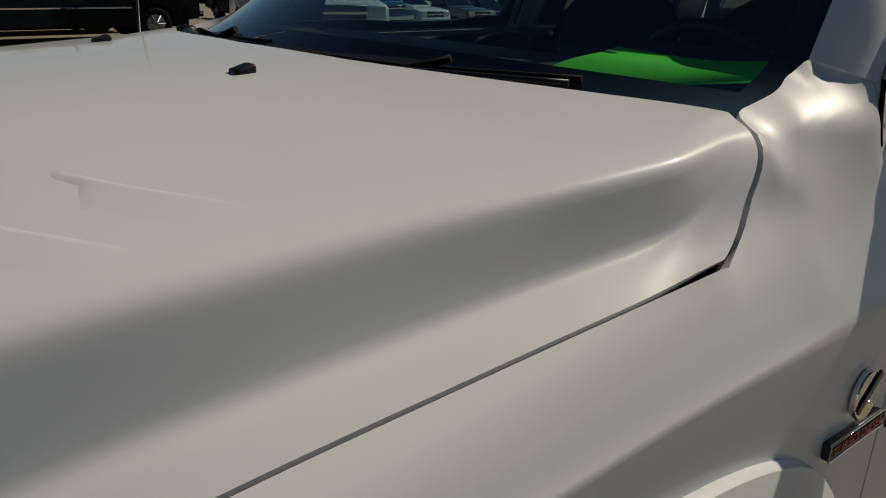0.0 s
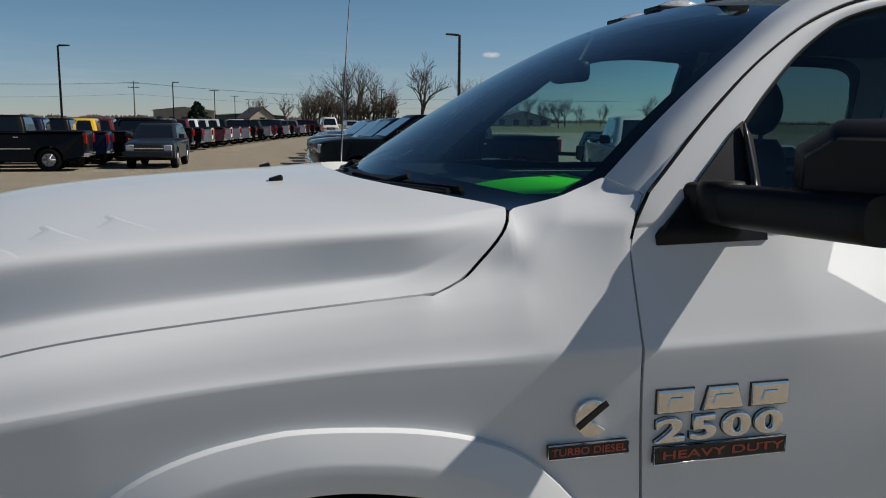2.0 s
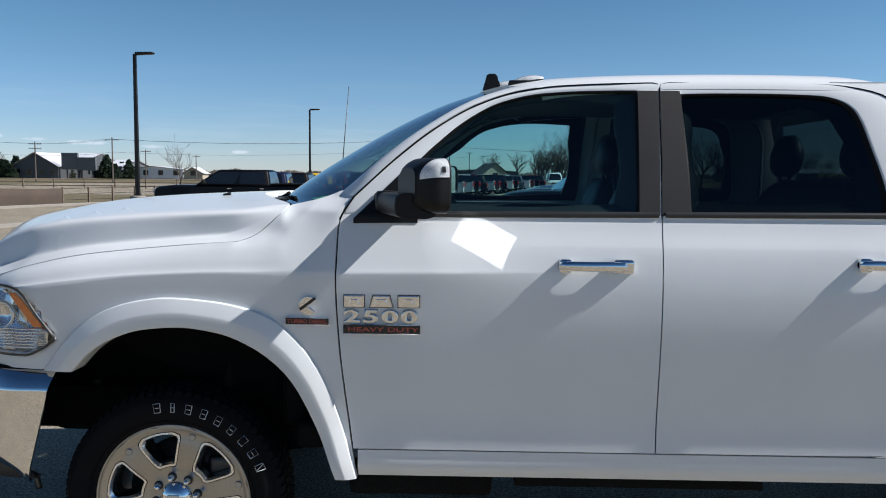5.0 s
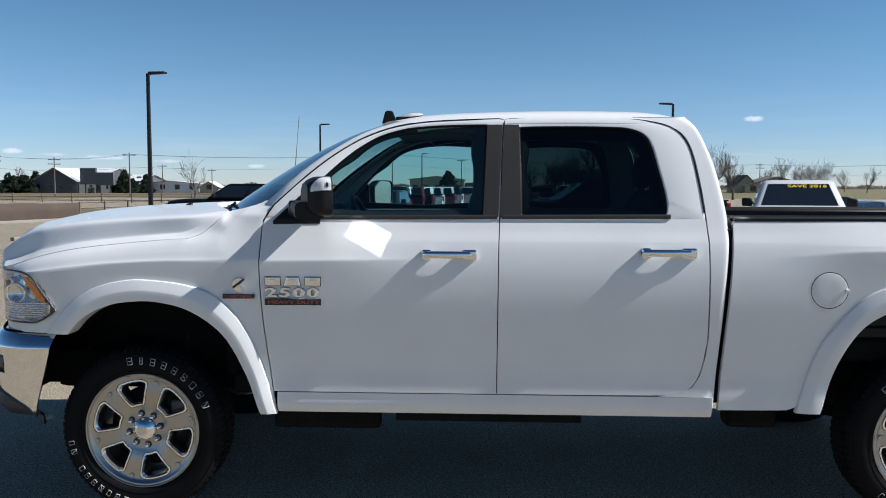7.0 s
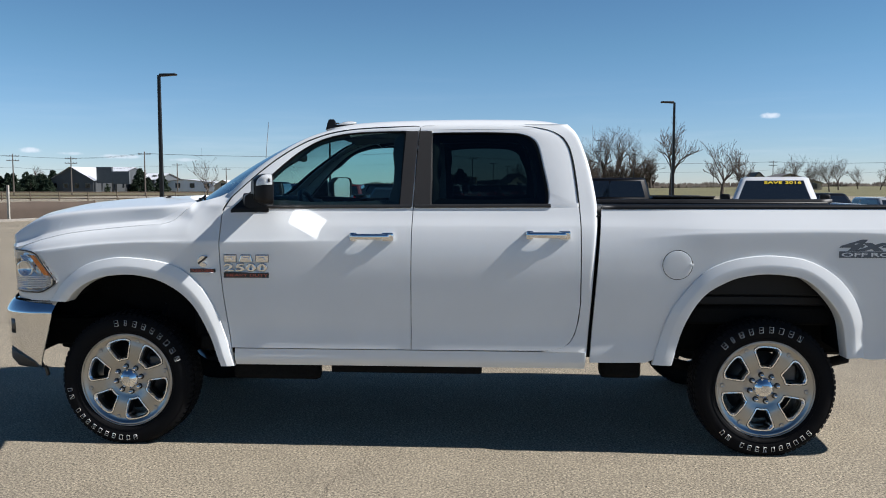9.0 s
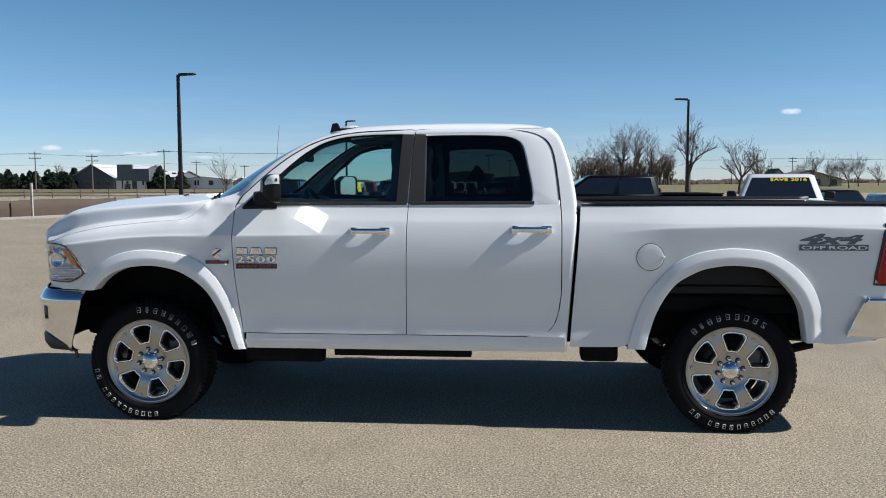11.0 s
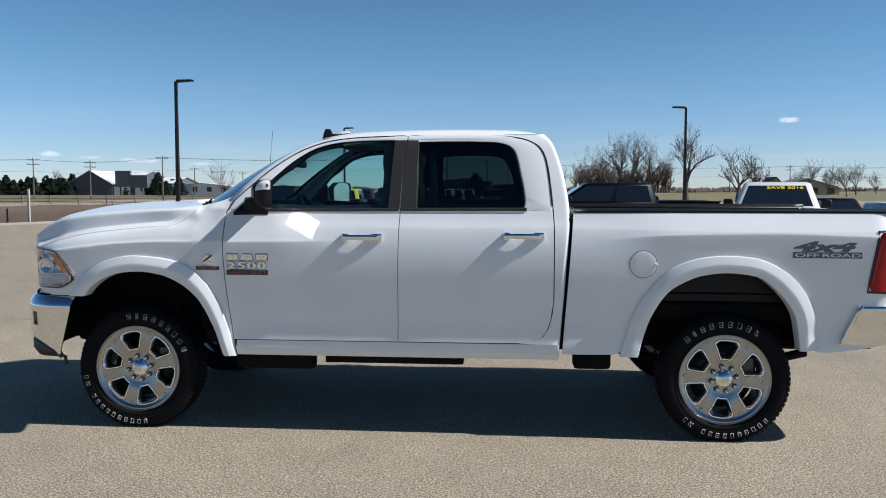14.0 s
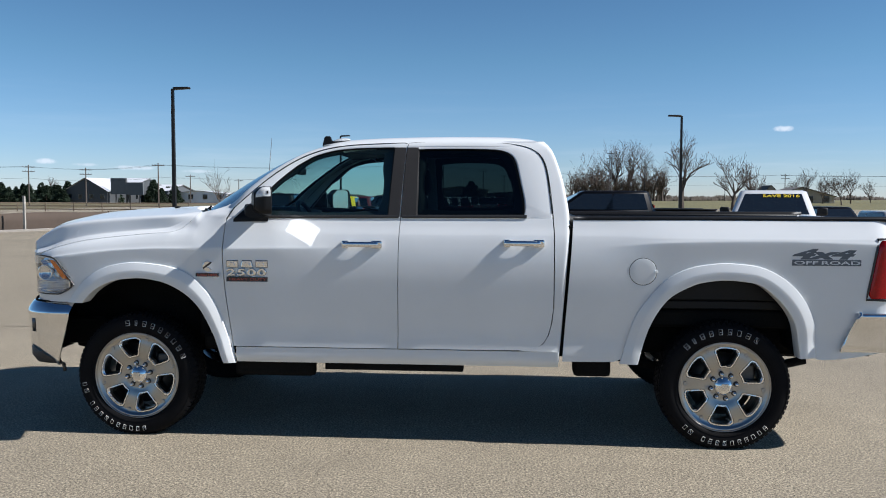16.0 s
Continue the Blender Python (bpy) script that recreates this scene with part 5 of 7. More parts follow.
# wheels
def wheel(x, s, phase, letters):
    """Six-window polished wheel with bolts, cap, brake disc and lettered tyre; y = 0 is the hub's face, outward is -y."""
    bm = bmesh.new()
    R = 0.268
    rs = np.concatenate([np.linspace(0.055, 0.108, 5), np.linspace(0.114, 0.244, 15), np.linspace(0.250, R, 4)])
    face = smooth_curve([(0.05, 0.004), (0.09, 0.006), (0.11, -0.002), (0.15, -0.012), (0.20, -0.014), (0.235, -0.010), (0.25, -0.016), (0.262, -0.026), (R, -0.024)])
    half = smooth_curve([(0.110, 0.20), (0.118, 0.28), (0.14, 0.32), (0.18, 0.345), (0.22, 0.36), (0.235, 0.335), (0.245, 0.24)])
    nw, ns = 10, 8
    rows = []
    for r in rs:
        row = []
        for k in range(6):
            c = radians(60 * k + 30)
            h = half(min(max(r, 0.112), 0.245))
            for j in range(nw):
                row.append((r, c - h + 2 * h * j / nw))
            for j in range(ns):
                row.append((r, c + h + (radians(60) - 2 * h) * j / ns))
        rows.append(row)
    vs = [[bm.verts.new((r * math.cos(a), face(r), r * math.sin(a))) for r, a in row] for row in rows]
    n = len(vs[0])
    for i in range(len(rs) - 1):
        for j in range(n):
            hole = 0.112 < (rs[i] + rs[i + 1]) / 2 < 0.246 and j % (nw + ns) < nw
            if not hole:
                f = bm.faces.new((vs[i][j], vs[i][(j + 1) % n], vs[i + 1][(j + 1) % n], vs[i + 1][j]))
                f.smooth = True
    edges = [e for e in bm.edges if e.is_boundary and all(0.109 < math.hypot(v.co.x, v.co.z) < 0.249 for v in e.verts)]
    for depth, pull in ((0.004, 0.022), (-0.005, 0.022), (-0.001, 0.11), (0.012, 0.12), (0.030, 0.05), (0.045, 0.0)):
        for e in edges:
            e.smooth = False
        ex = bmesh.ops.extrude_edge_only(bm, edges=edges)["geom"]
        for v in (g for g in ex if isinstance(g, bmesh.types.BMVert)):
            r, a = math.hypot(v.co.x, v.co.z), math.atan2(v.co.z, v.co.x)
            c = radians(60 * math.floor(math.degrees(a) / 60) + 30)
            rc = 0.182
            px, pz = rc * math.cos(c), rc * math.sin(c)
            v.co.x += (px - v.co.x) * pull
            v.co.z += (pz - v.co.z) * pull
            v.co.y += depth
        for g in ex:
            if isinstance(g, bmesh.types.BMFace):
                g.material_index = 2 if pull < 0.03 and depth < 0.03 else 1 if pull > 0.1 else 2 if depth > 0.04 else 0
        edges = [g for g in ex if isinstance(g, bmesh.types.BMEdge)]
    # rim lip and barrel
    lathe(bm, [(-0.024, R), (-0.032, R + 0.003), (-0.030, R + 0.007), (-0.012, R + 0.006), (0.0, R - 0.006), (0.02, R - 0.02), (0.20, R - 0.025)], 72)
    w = part("wheel", bm, [WHEELGREY, WHEELEDGE, STEEL], truck, "polished six-window alloy wheel")
    m = pose(x, s * 0.93, 0.392, 0, 0, 0) @ (pose(0, 0, 0, 0, 0, 180) if s > 0 else Matrix())
    w.data.transform(Matrix.Rotation(radians(30 - phase), 4, "Y") @ Matrix.Diagonal((1.035, 1, 1.035, 1)))
    w.matrix_basis = m
    for k in range(6):
        a = radians(60 * k + phase + 30)
        bm = lathe(bmesh.new(), [(-0.0148, 0.0), (-0.0150, 0.008), (-0.0165, 0.0105), (-0.0150, 0.013), (-0.010, 0.0135)], 14, "y", (0.240 * math.cos(a), 0, 0.240 * math.sin(a)))
        part("spoke_pocket", bm, WHEELGREY, w)
    # centre cap
    bm = lathe(bmesh.new(), [(-0.034, 0.0), (-0.033, 0.022), (-0.026, 0.042), (-0.014, 0.052), (-0.010, 0.058), (0.008, 0.060)], 36)
    part("centre_cap", bm, CHROME, w, "chrome centre cap")
    bm = bmesh.new()
    box(bm, -0.022, 0.022, -0.0375, -0.032, -0.020, 0.022, 0.008, 2)
    part("cap_emblem", bm, POLISH, w, "plain emblem")
    for k in range(8):
        a = radians(45 * k + 11)
        at_ = (0.0785 * math.cos(a), 0, 0.0785 * math.sin(a))
        bm = lathe(bmesh.new(), [(-0.028, 0.0), (-0.027, 0.007), (-0.019, 0.0105), (0.004, 0.0115)], 10, "y", at_)
        lathe(bm, [(0.0025, 0.0115), (0.0020, 0.0165), (0.006, 0.0175)], 14, "y", at_, 1)
        part("lug_nut", bm, [CHROME, BADGEBLK], w)
    bm = lathe(bmesh.new(), [(0.075, 0.0), (0.075, 0.10), (0.085, 0.105), (0.085, 0.20), (0.11, 0.20)], 40)
    box(bm, 0.10, 0.21, 0.05, 0.10, 0.02, 0.14, 0.02, 2)
    part("brake_disc", bm, STEEL, w)
    # tyre
    bm = bmesh.new()
    prof = [(-0.020, 0.278), (-0.033, 0.287), (-0.043, 0.303), (-0.050, 0.328), (-0.050, 0.352), (-0.045, 0.374), (-0.034, 0.388), (-0.016, 0.396), (0.05, 0.402), (0.08, 0.403), (0.11, 0.402), (0.17, 0.396), (0.186, 0.388), (0.20, 0.37), (0.205, 0.33), (0.20, 0.28), (0.19, 0.262)]
    lathe(bm, prof, 96)
    # shoulder blocks and tread lugs
    for k in range(72):
        a0 = 2 * math.pi * k / 72
        for y0, y1, r0, r1, da, off in ((-0.034, 0.012, 0.386, 0.4035, 0.058, 0), (0.020, 0.062, 0.39, 0.4075, 0.056, 0.03), (0.070, 0.110, 0.39, 0.4075, 0.056, 0.0), (0.118, 0.155, 0.39, 0.4065, 0.056, 0.03)):
            q = []
            for r, y in ((r0, y0), (r1, y0 + (0.018 if y0 < 0 else 0)), (r1, y1), (r0, y1)):
                for a in (a0 + off, a0 + off + da):
                    q.append(bm.verts.new((r * math.cos(a), y, r * math.sin(a))))
            for f in ((0, 1, 3, 2), (2, 3, 5, 4), (4, 5, 7, 6), (0, 2, 4, 6), (1, 3, 5, 7)):
                bm.faces.new([q[i] for i in f])
    for r, y in ((0.300, -0.0468), (0.378, -0.0445)):
        pts = [(r * math.cos(a), y, r * math.sin(a)) for a in np.linspace(0, 2 * math.pi, 97)]
        tube(bm, pts, 0.0016, 4, caps=False)
    # where the tyre stands it is pressed flat
    down = Vector((0, 0, -1))
    for v in bm.verts:
        d = v.co.dot(down)
        if d > 0.390:
            v.co -= down * (d - 0.390)
    t = part("tyre", bm, RUBBER, w, "black all-terrain tyre with raised white lettering")
    # raised letter blocks in plain shapes, white outlines
    bm = bmesh.new()

    def block(a, wd, r0=0.335, r1=0.368):
        cs = [(r0, a - wd / 2 / 0.35), (r1, a - wd / 2 / 0.35), (r1, a + wd / 2 / 0.35), (r0, a + wd / 2 / 0.35)]
        pts = [(r * math.cos(b), -0.0505 + 0.0, r * math.sin(b)) for r, b in cs]
        pts.append(pts[0])
        tube(bm, pts, 0.0019, 4, caps=False)
        mid = (r0 + r1) / 2
        kind = int(wd * 1e4) % 3
        if kind == 0:
            tube(bm, [(mid * math.cos(a - wd * 0.9), -0.0505, mid * math.sin(a - wd * 0.9)), (mid * math.cos(a + wd * 0.9), -0.0505, mid * math.sin(a + wd * 0.9))], 0.0016, 4, caps=False)
        elif kind == 1:
            tube(bm, [(r0 * math.cos(a - wd * 0.9), -0.0505, r0 * math.sin(a - wd * 0.9)), (r1 * math.cos(a + wd * 0.9), -0.0505, r1 * math.sin(a + wd * 0.9))], 0.0016, 4, caps=False)
    first = radians(97.5 + letters)
    for k, wd in enumerate((0.024, 0.012, 0.021, 0.021, 0.021, 0.021, 0.023, 0.024, 0.022)):
        block(first - radians(9.3) * k, wd)
    first = radians(190 + letters)
    for k, wd in enumerate((0.017, 0.022, 0.0, 0.017, 0.018, 0.018, 0.019, 0.017, 0.018, 0.018, 0.020, 0.017, 0.018)):
        if wd:
            block(first + radians(7.4) * k, wd, 0.337, 0.364)
    tagged(part("tyre_lettering", bm, LETTERW, w, "raised white outlined lettering"), kind="stuff")
    return w


wheel(0.0, -1, 44, 0)
wheel(AXLE, -1, 26, 36)
wheel(0.0, 1, 20, 10)
wheel(AXLE, 1, 40, 50)

# badges: blocks for the maker's marks, words where they are plain words
yb = -(half_width(0.75, 1.09) + 0.001)
for k, (x0, x1) in enumerate(((0.628, 0.700), (0.718, 0.800), (0.818, 0.893))):
    bm = bmesh.new()
    prism(bm, [(x0, 1.118), (x1, 1.118), (x1 - 0.012, 1.160), (x0 + 0.012, 1.160)] if k == 1 else [(x0, 1.118), (x1, 1.118), (x1, 1.160), (x0, 1.160)], yb - 0.009, yb, bev=0.004)
    prism(bm, [(x0 + 0.018, 1.130), (x1 - 0.018, 1.130), (x1 - 0.024, 1.147), (x0 + 0.024, 1.147)], yb - 0.012, yb - 0.008, bev=0.002)
    part("badge_block", bm, CHROME, truck, "plain chrome badge shape")
    # black shape added behind each block for the shadow round its edge
    part("badge_block_shade", prism(bmesh.new(), [(x0 - 0.002, 1.116), (x1 + 0.002, 1.116), (x1 - (0.010 if k == 1 else -0.002), 1.162), (x0 + (0.010 if k == 1 else -0.002), 1.162)], yb - 0.004, yb + 0.002), BADGEBLK, truck)
for k, digit in enumerate("2500"):
    # bolder black digit added behind, in place of edge shadow
    words("badge_digit_shade", digit, BADGEBLK, truck, (0.628 + 0.067 * k, yb - 0.001, 1.066), 0.060, 0.002, 1.85, bold=0.055)
    words("badge_digit", digit, CHROME, truck, (0.628 + 0.067 * k, yb - 0.004, 1.066), 0.060, 0.003, 1.85, label="chrome number badge", bold=0.0, bevel=0.003)
bm = box(bmesh.new(), 0.626, 0.895, yb - 0.008, yb + 0.004, 1.024, 1.056, 0.003, 2)
part("badge_plate", bm, BADGEBLK, truck, "black badge plate with chrome edge")
words("badge_lettering", "HEAVY DUTY", BADGERED, truck, (0.640, yb - 0.0085, 1.0325), 0.0215, 0.001, 1.92, label="red badge lettering")
yf = -(half_width(0.5, 1.1) + 0.003)
bm = bmesh.new()
arc = [(0.503 + 0.033 * math.cos(a), 1.122 + 0.034 * math.sin(a)) for a in np.linspace(radians(38), radians(322), 22)]
inner = [(0.506 + 0.011 * math.cos(a), 1.119 + 0.009 * math.sin(a)) for a in np.linspace(radians(310), radians(50), 10)]
prism(bm, arc + inner, yf - 0.010, yf, bev=0.003)
part("engine_badge", bm, CHROME, truck, "round open chrome engine badge")
part("engine_badge_bar", prism(bmesh.new(), [(0.471, 1.112), (0.478, 1.104), (0.532, 1.145), (0.526, 1.153)], yf - 0.0125, yf - 0.009), BADGEBLK, truck)
part("badge_plate", box(bmesh.new(), 0.424, 0.574, yf - 0.008, yf + 0.004, 1.054, 1.078, 0.003, 2), BADGEBLK, truck, "black badge plate with chrome edge")
words("badge_lettering", "TURBO DIESEL", BADGERED, truck, (0.429, yf - 0.0085, 1.0595), 0.019, 0.001, 1.13, label="red badge lettering")
for x0, x1, z0, z1, y in ((0.626, 0.895, 1.024, 1.056, yb), (0.424, 0.574, 1.054, 1.078, yf)):
    bm = bmesh.new()
    tube(bm, [(x0, y - 0.008, z0), (x1, y - 0.008, z0), (x1, y - 0.008, z1), (x0, y - 0.008, z1), (x0, y - 0.008, z0)], 0.0018, 6, caps=False)
    part("badge_edge", bm, CHROME, truck)
yd = -(half_width(4.37, 1.20) + 0.0015)
words("bed_decal", "4x4", DECAL, truck, (4.160, yd, 1.204), 0.084, 0.0006, 2.75, 0.35, label="graphite drive decal", bold=0.05)
part("decal_plate", box(bmesh.new(), 4.166, 4.574, yd - 0.001, yd + 0.006, 1.161, 1.198), DECAL, truck)
for x, text in ((4.176, "OFF"), (4.336, "ROAD")):
    words("decal_lettering", text, DECALW, truck, (x, yd - 0.002, 1.169), 0.030, 0.0005, 2.75, label="pale decal lettering")

# cab interior
dash_rows = []
for y in np.linspace(-0.80, 0.80, 30):
    k = 1 - (abs(y) / 0.80) ** 4 * 0.25
    dash_rows.append([(0.34, y, 1.40), (0.44, y, 1.455), (0.52, y, 1.474), (0.70, y, 1.466 + 0.012 * k), (0.84, y, 1.44 + 0.02 * k), (0.90, y, 1.35), (0.90, y, 1.15), (0.84, y, 0.95), (0.80, y, 0.85)])
panel("dashboard", dash_rows, DASH, truck, "charcoal dashboard", depth=0.02)
bm = bmesh.new()
box(bm, 0.72, 0.95, -0.60, -0.22, 1.42, 1.50, 0.035, 3)
part("instrument_hood", bm, DASH, truck)
sw = Matrix.Translation((1.04, -0.40, 1.36)) @ pose(0, 0, 0, 0, 65, 0)
bm = bmesh.new()
tube(bm, [sw @ Vector((0.19 * math.cos(a), 0.19 * math.sin(a), 0)) for a in np.linspace(0, 2 * math.pi, 33)], 0.016, 8, caps=False)
for a in (0, 120, 240):
    tube(bm, [sw @ Vector((0, 0, -0.03)), sw @ Vector((0.19 * math.cos(radians(a)), 0.19 * math.sin(radians(a)), 0))], 0.02, 6)
part("steering_wheel", bm, SEAT, truck, "black steering wheel")


def seat(x, y, wide, name):
    bm = box(bmesh.new(), x - 0.02, x + 0.50, y - wide / 2, y + wide / 2, 0.85, 1.02, 0.06, 3)
    se = part(name, bm, SEAT, truck, "black leather seat")
    bm = bmesh.new()
    rows = []
    for t in np.linspace(0, 1, 20):
        z = 0.95 + 0.62 * t
        xc = x + 0.47 + 0.16 * t
        roll = math.sqrt(1 - max(0.0, (t - 0.72) / 0.30) ** 2.2)
        hw = wide / 2 * (0.96 - 0.12 * t ** 2) * (0.45 + 0.55 * roll)
        hd = (0.085 - 0.03 * t) * (0.3 + 0.7 * roll)
        rows.append([(xc + hd * math.copysign(abs(math.cos(a)) ** 0.5, math.cos(a)), y + hw * math.copysign(abs(math.sin(a)) ** 0.4, math.sin(a)), z) for a in np.linspace(0, 2 * math.pi, 24, endpoint=False)])
    vs = sheet(bm, rows, closed=True)
    bm.faces.new(vs[-1])
    part("backrest", bm, SEAT, se)
    for q in ((0,) if wide < 0.7 else (-0.40, 0.40)):
        bm = bmesh.new()
        rows = []
        for t in np.linspace(0, 1, 14):
            k = math.sin(math.pi * (0.06 + 0.90 * t ** 0.85)) ** 0.42
            rows.append([(x + 0.642 + 0.012 * t + 0.055 * k * math.copysign(abs(math.cos(a)) ** 0.7, math.cos(a)), y + q + 0.138 * k * math.copysign(abs(math.sin(a)) ** 0.7, math.sin(a)), 1.585 + 0.205 * t) for a in np.linspace(0, 2 * math.pi, 24, endpoint=False)])
        vs = sheet(bm, rows, closed=True)
        bm.faces.new(vs[-1])
        bm.faces.new(vs[0])
        tube(bm, [(x + 0.64, y + q - 0.06, 1.5), (x + 0.645, y + q - 0.06, 1.64)], 0.008, 6)
        tube(bm, [(x + 0.64, y + q + 0.06, 1.5), (x + 0.645, y + q + 0.06, 1.64)], 0.008, 6)
        part("headrest", bm, SEAT, se)


seat(1.12, -0.42, 0.54, "driver_seat")
seat(1.12, 0.42, 0.54, "passenger_seat")
seat(2.02, 0.0, 1.36, "rear_bench")
part("centre_console", box(bmesh.new(), 0.95, 1.65, -0.13, 0.13, 0.66, 1.12, 0.04, 2), DASH, truck)
bm = box(bmesh.new(), 0.84, 0.89, -0.10, 0.10, 1.735, 1.795, 0.022, 3)
tube(bm, [(0.885, 0, 1.79), (0.93, 0, 1.87)], 0.012, 8)
part("rear_view_mirror", bm, BLACKPL, truck, "black rear-view mirror")

bm = bmesh.new()
near, far_ = [(0.535, -0.768, 1.490), (0.455, -0.62, 1.478), (0.414, -0.471, 1.480)], [(0.715, -0.745, 1.512), (0.70, -0.58, 1.500), (0.685, -0.41, 1.508)]
na, fa = path3(near, 12), path3(far_, 12)
sheet(bm, [[tuple(Vector(p).lerp(Vector(q), t) + Vector((0, 0, 0.004 * math.sin(5 * t)))) for t in np.linspace(0, 1, 8)] for p, q in zip(na, fa)])
tagged(part("paper_sheet", bm, GREENP), "fluorescent green paper sheet lying on the dashboard", "paper")


# ---------------------------------------------------------------- ground
def ground_z(x, y):
    """The lot falls gently away behind the truck, and more towards its far right side."""
    right = max(0.0, min(x - 11.0, 22.0)) * min(1.0, max(0.0, (y - 16.0) / 12.0)) * min(1.0, max(0.0, (80.0 - y) / 20.0))
    return -0.008 * min(max(y - 2.0, 0.0), 34.0) - 0.065 * right


def concrete(name, col, speck=0.35, scale=1.0):
    m, nt, b = node_mat(name)
    tc = nt.nodes.new("ShaderNodeTexCoord")

    def noise_node(sc, det, rough=0.55):
        n = nt.nodes.new("ShaderNodeTexNoise")
        n.inputs["Scale"].default_value, n.inputs["Detail"].default_value, n.inputs["Roughness"].default_value = sc * scale, det, rough
        nt.links.new(tc.outputs["Object"], n.inputs["Vector"])
        return n

    def ramp(node, a, b_, lo, hi):
        r = nt.nodes.new("ShaderNodeMapRange")
        for k, v in zip(("From Min", "From Max", "To Min", "To Max"), (a, b_, lo, hi)):
            r.inputs[k].default_value = v
        nt.links.new(node.outputs[0], r.inputs["Value"])
        return r
    big, mid, grit = noise_node(0.35, 6, 0.6), noise_node(3.0, 5), noise_node(75, 4, 0.8)
    vor = nt.nodes.new("ShaderNodeTexVoronoi")
    vor.inputs["Scale"].default_value = 80 * scale
    nt.links.new(tc.outputs["Object"], vor.inputs["Vector"])
    fac = None
    for r in (ramp(big, 0.3, 0.7, 0.86, 1.10), ramp(mid, 0.3, 0.7, 0.93, 1.06), ramp(grit, 0.34, 0.66, 1 - speck, 1 + speck), ramp(vor, 0.0, 0.5, 1.36, 0.66)):
        if fac is None:
            fac = r
            continue
        mm = nt.nodes.new("ShaderNodeMath")
        mm.operation = "MULTIPLY"
        nt.links.new(fac.outputs[0], mm.inputs[0])
        nt.links.new(r.outputs[0], mm.inputs[1])
        fac = mm
    mul = nt.nodes.new("ShaderNodeVectorMath")
    mul.operation = "MULTIPLY"
    mul.inputs[0].default_value = col
    nt.links.new(fac.outputs[0], mul.inputs[1])
    nt.links.new(mul.outputs[0], b.inputs["Base Color"])
    b.inputs["Roughness"].default_value = 0.85
    bp = nt.nodes.new("ShaderNodeBump")
    bp.inputs["Strength"].default_value, bp.inputs["Distance"].default_value = 0.5, 0.006
    nt.links.new(grit.outputs[0], bp.inputs["Height"])
    nt.links.new(bp.outputs[0], b.inputs["Normal"])
    return m


LOT = concrete("lot_concrete", (0.355, 0.302, 0.218), 1.0)
ROAD = concrete("road_concrete", (0.34, 0.32, 0.29), 0.15)
KERB = concrete("kerb_concrete", (0.36, 0.33, 0.29), 0.2)
FIELD = concrete("dry_grass_field", (0.19, 0.155, 0.075), 0.4, 0.25)
CRACK = surf("crack_filler", (0.16, 0.13, 0.095), 0.9, 0, 0.3, 20, 90)
ys = [-400, -60, -20, -8, 0, 2, 5, 10, 16, 20, 24, 28, 36, 60, 70, 80, 120, 300, 800, 2500]
xs = [-2500, -800, -300, -100, -40, -20, 0, 11, 15, 20, 26, 33, 40, 100, 300, 800, 2500]
bm = bmesh.new()
sheet(bm, [[(x, y, ground_z(x, y) - 0.08) for x in xs] for y in ys])
tagged(part("ground", bm, FIELD), "dry tan grass field reaching the horizon", "ground", kind="structure")
bm = bmesh.new()
sheet(bm, [[(x, y, ground_z(x, y)) for x in (-60, -30, -15, 0, 11, 15, 20, 26, 33, 60, 120)] for y in (-60, -20, -8, 0, 2, 5, 10, 16, 20, 24, 28, 36, 60, 70, 80, 90, 130)])
tagged(part("pavement", bm, LOT), "tan concrete car-lot pavement with fine aggregate", "pavement", kind="structure")


# kerbs, road and the strips beyond the lot
def strip(name, pts, w, h, material, label, category, base=0.0):
    """A kerb or wall of rounded section along a line on the ground."""
    bm = bmesh.new()
    rows = []
    P = [Vector((p[0], p[1], 0)) for p in pts]
    for i, p in enumerate(P):
        d = (P[min(i + 1, len(P) - 1)] - P[max(i - 1, 0)]).normalized()
        n = Vector((-d.y, d.x, 0))
        z = ground_z(p.x, p.y) + base
        rows.append([(p + n * o).to_tuple()[:2] + (z + k,) for o, k in ((-w / 2, -0.05), (-w / 2, h * 0.85), (-w * 0.4, h), (w * 0.4, h), (w / 2, h * 0.85), (w / 2, -0.05))])
    vs = sheet(bm, rows, smooth=False)
    for r in (vs[0], vs[-1]):
        bm.faces.new(r)
    return tagged(part(name, bm, material), label, category, kind="structure")


MULCH = surf("brown_mulch", (0.10, 0.06, 0.035), 0.95, 0, 0.4, 6, 60, bump=0.6)
SILT = surf("brown_barrier_cloth", (0.075, 0.055, 0.042), 0.9, 0, 0.18, 1.2, 40, bump=0.3)
WOOD = surf("weathered_wood", (0.17, 0.13, 0.095), 0.85, 0, 0.25, 3, 60, bump=0.3)
POLEWOOD = surf("utility_pole_wood", (0.07, 0.058, 0.048), 0.9, 0, 0.2, 2, 40, bump=0.2)
LAMPMETAL = surf("bronze_lamp_metal", (0.018, 0.016, 0.015), 0.45, 0.3, 0.15, 4, 80)
BARK = surf("grey_bark", (0.085, 0.066, 0.052), 0.95, 0, 0.3, 4, 30)
TWIG = surf("brown_twigs", (0.10, 0.072, 0.054), 0.95, 0, 0.3, 3, 30)
FIR = surf("dark_conifer_needles", (0.022, 0.040, 0.020), 0.9, 0, 0.4, 1.5, 12)
SHRUB = surf("dry_brown_shrub", (0.12, 0.065, 0.035), 0.95, 0, 0.35, 8, 60)
bm = bmesh.new()
sheet(bm, [[(x, y, ground_z(x, y) - 0.02) for x in (-400, -120, -40, 0, 60)] for y in (62, 82)])
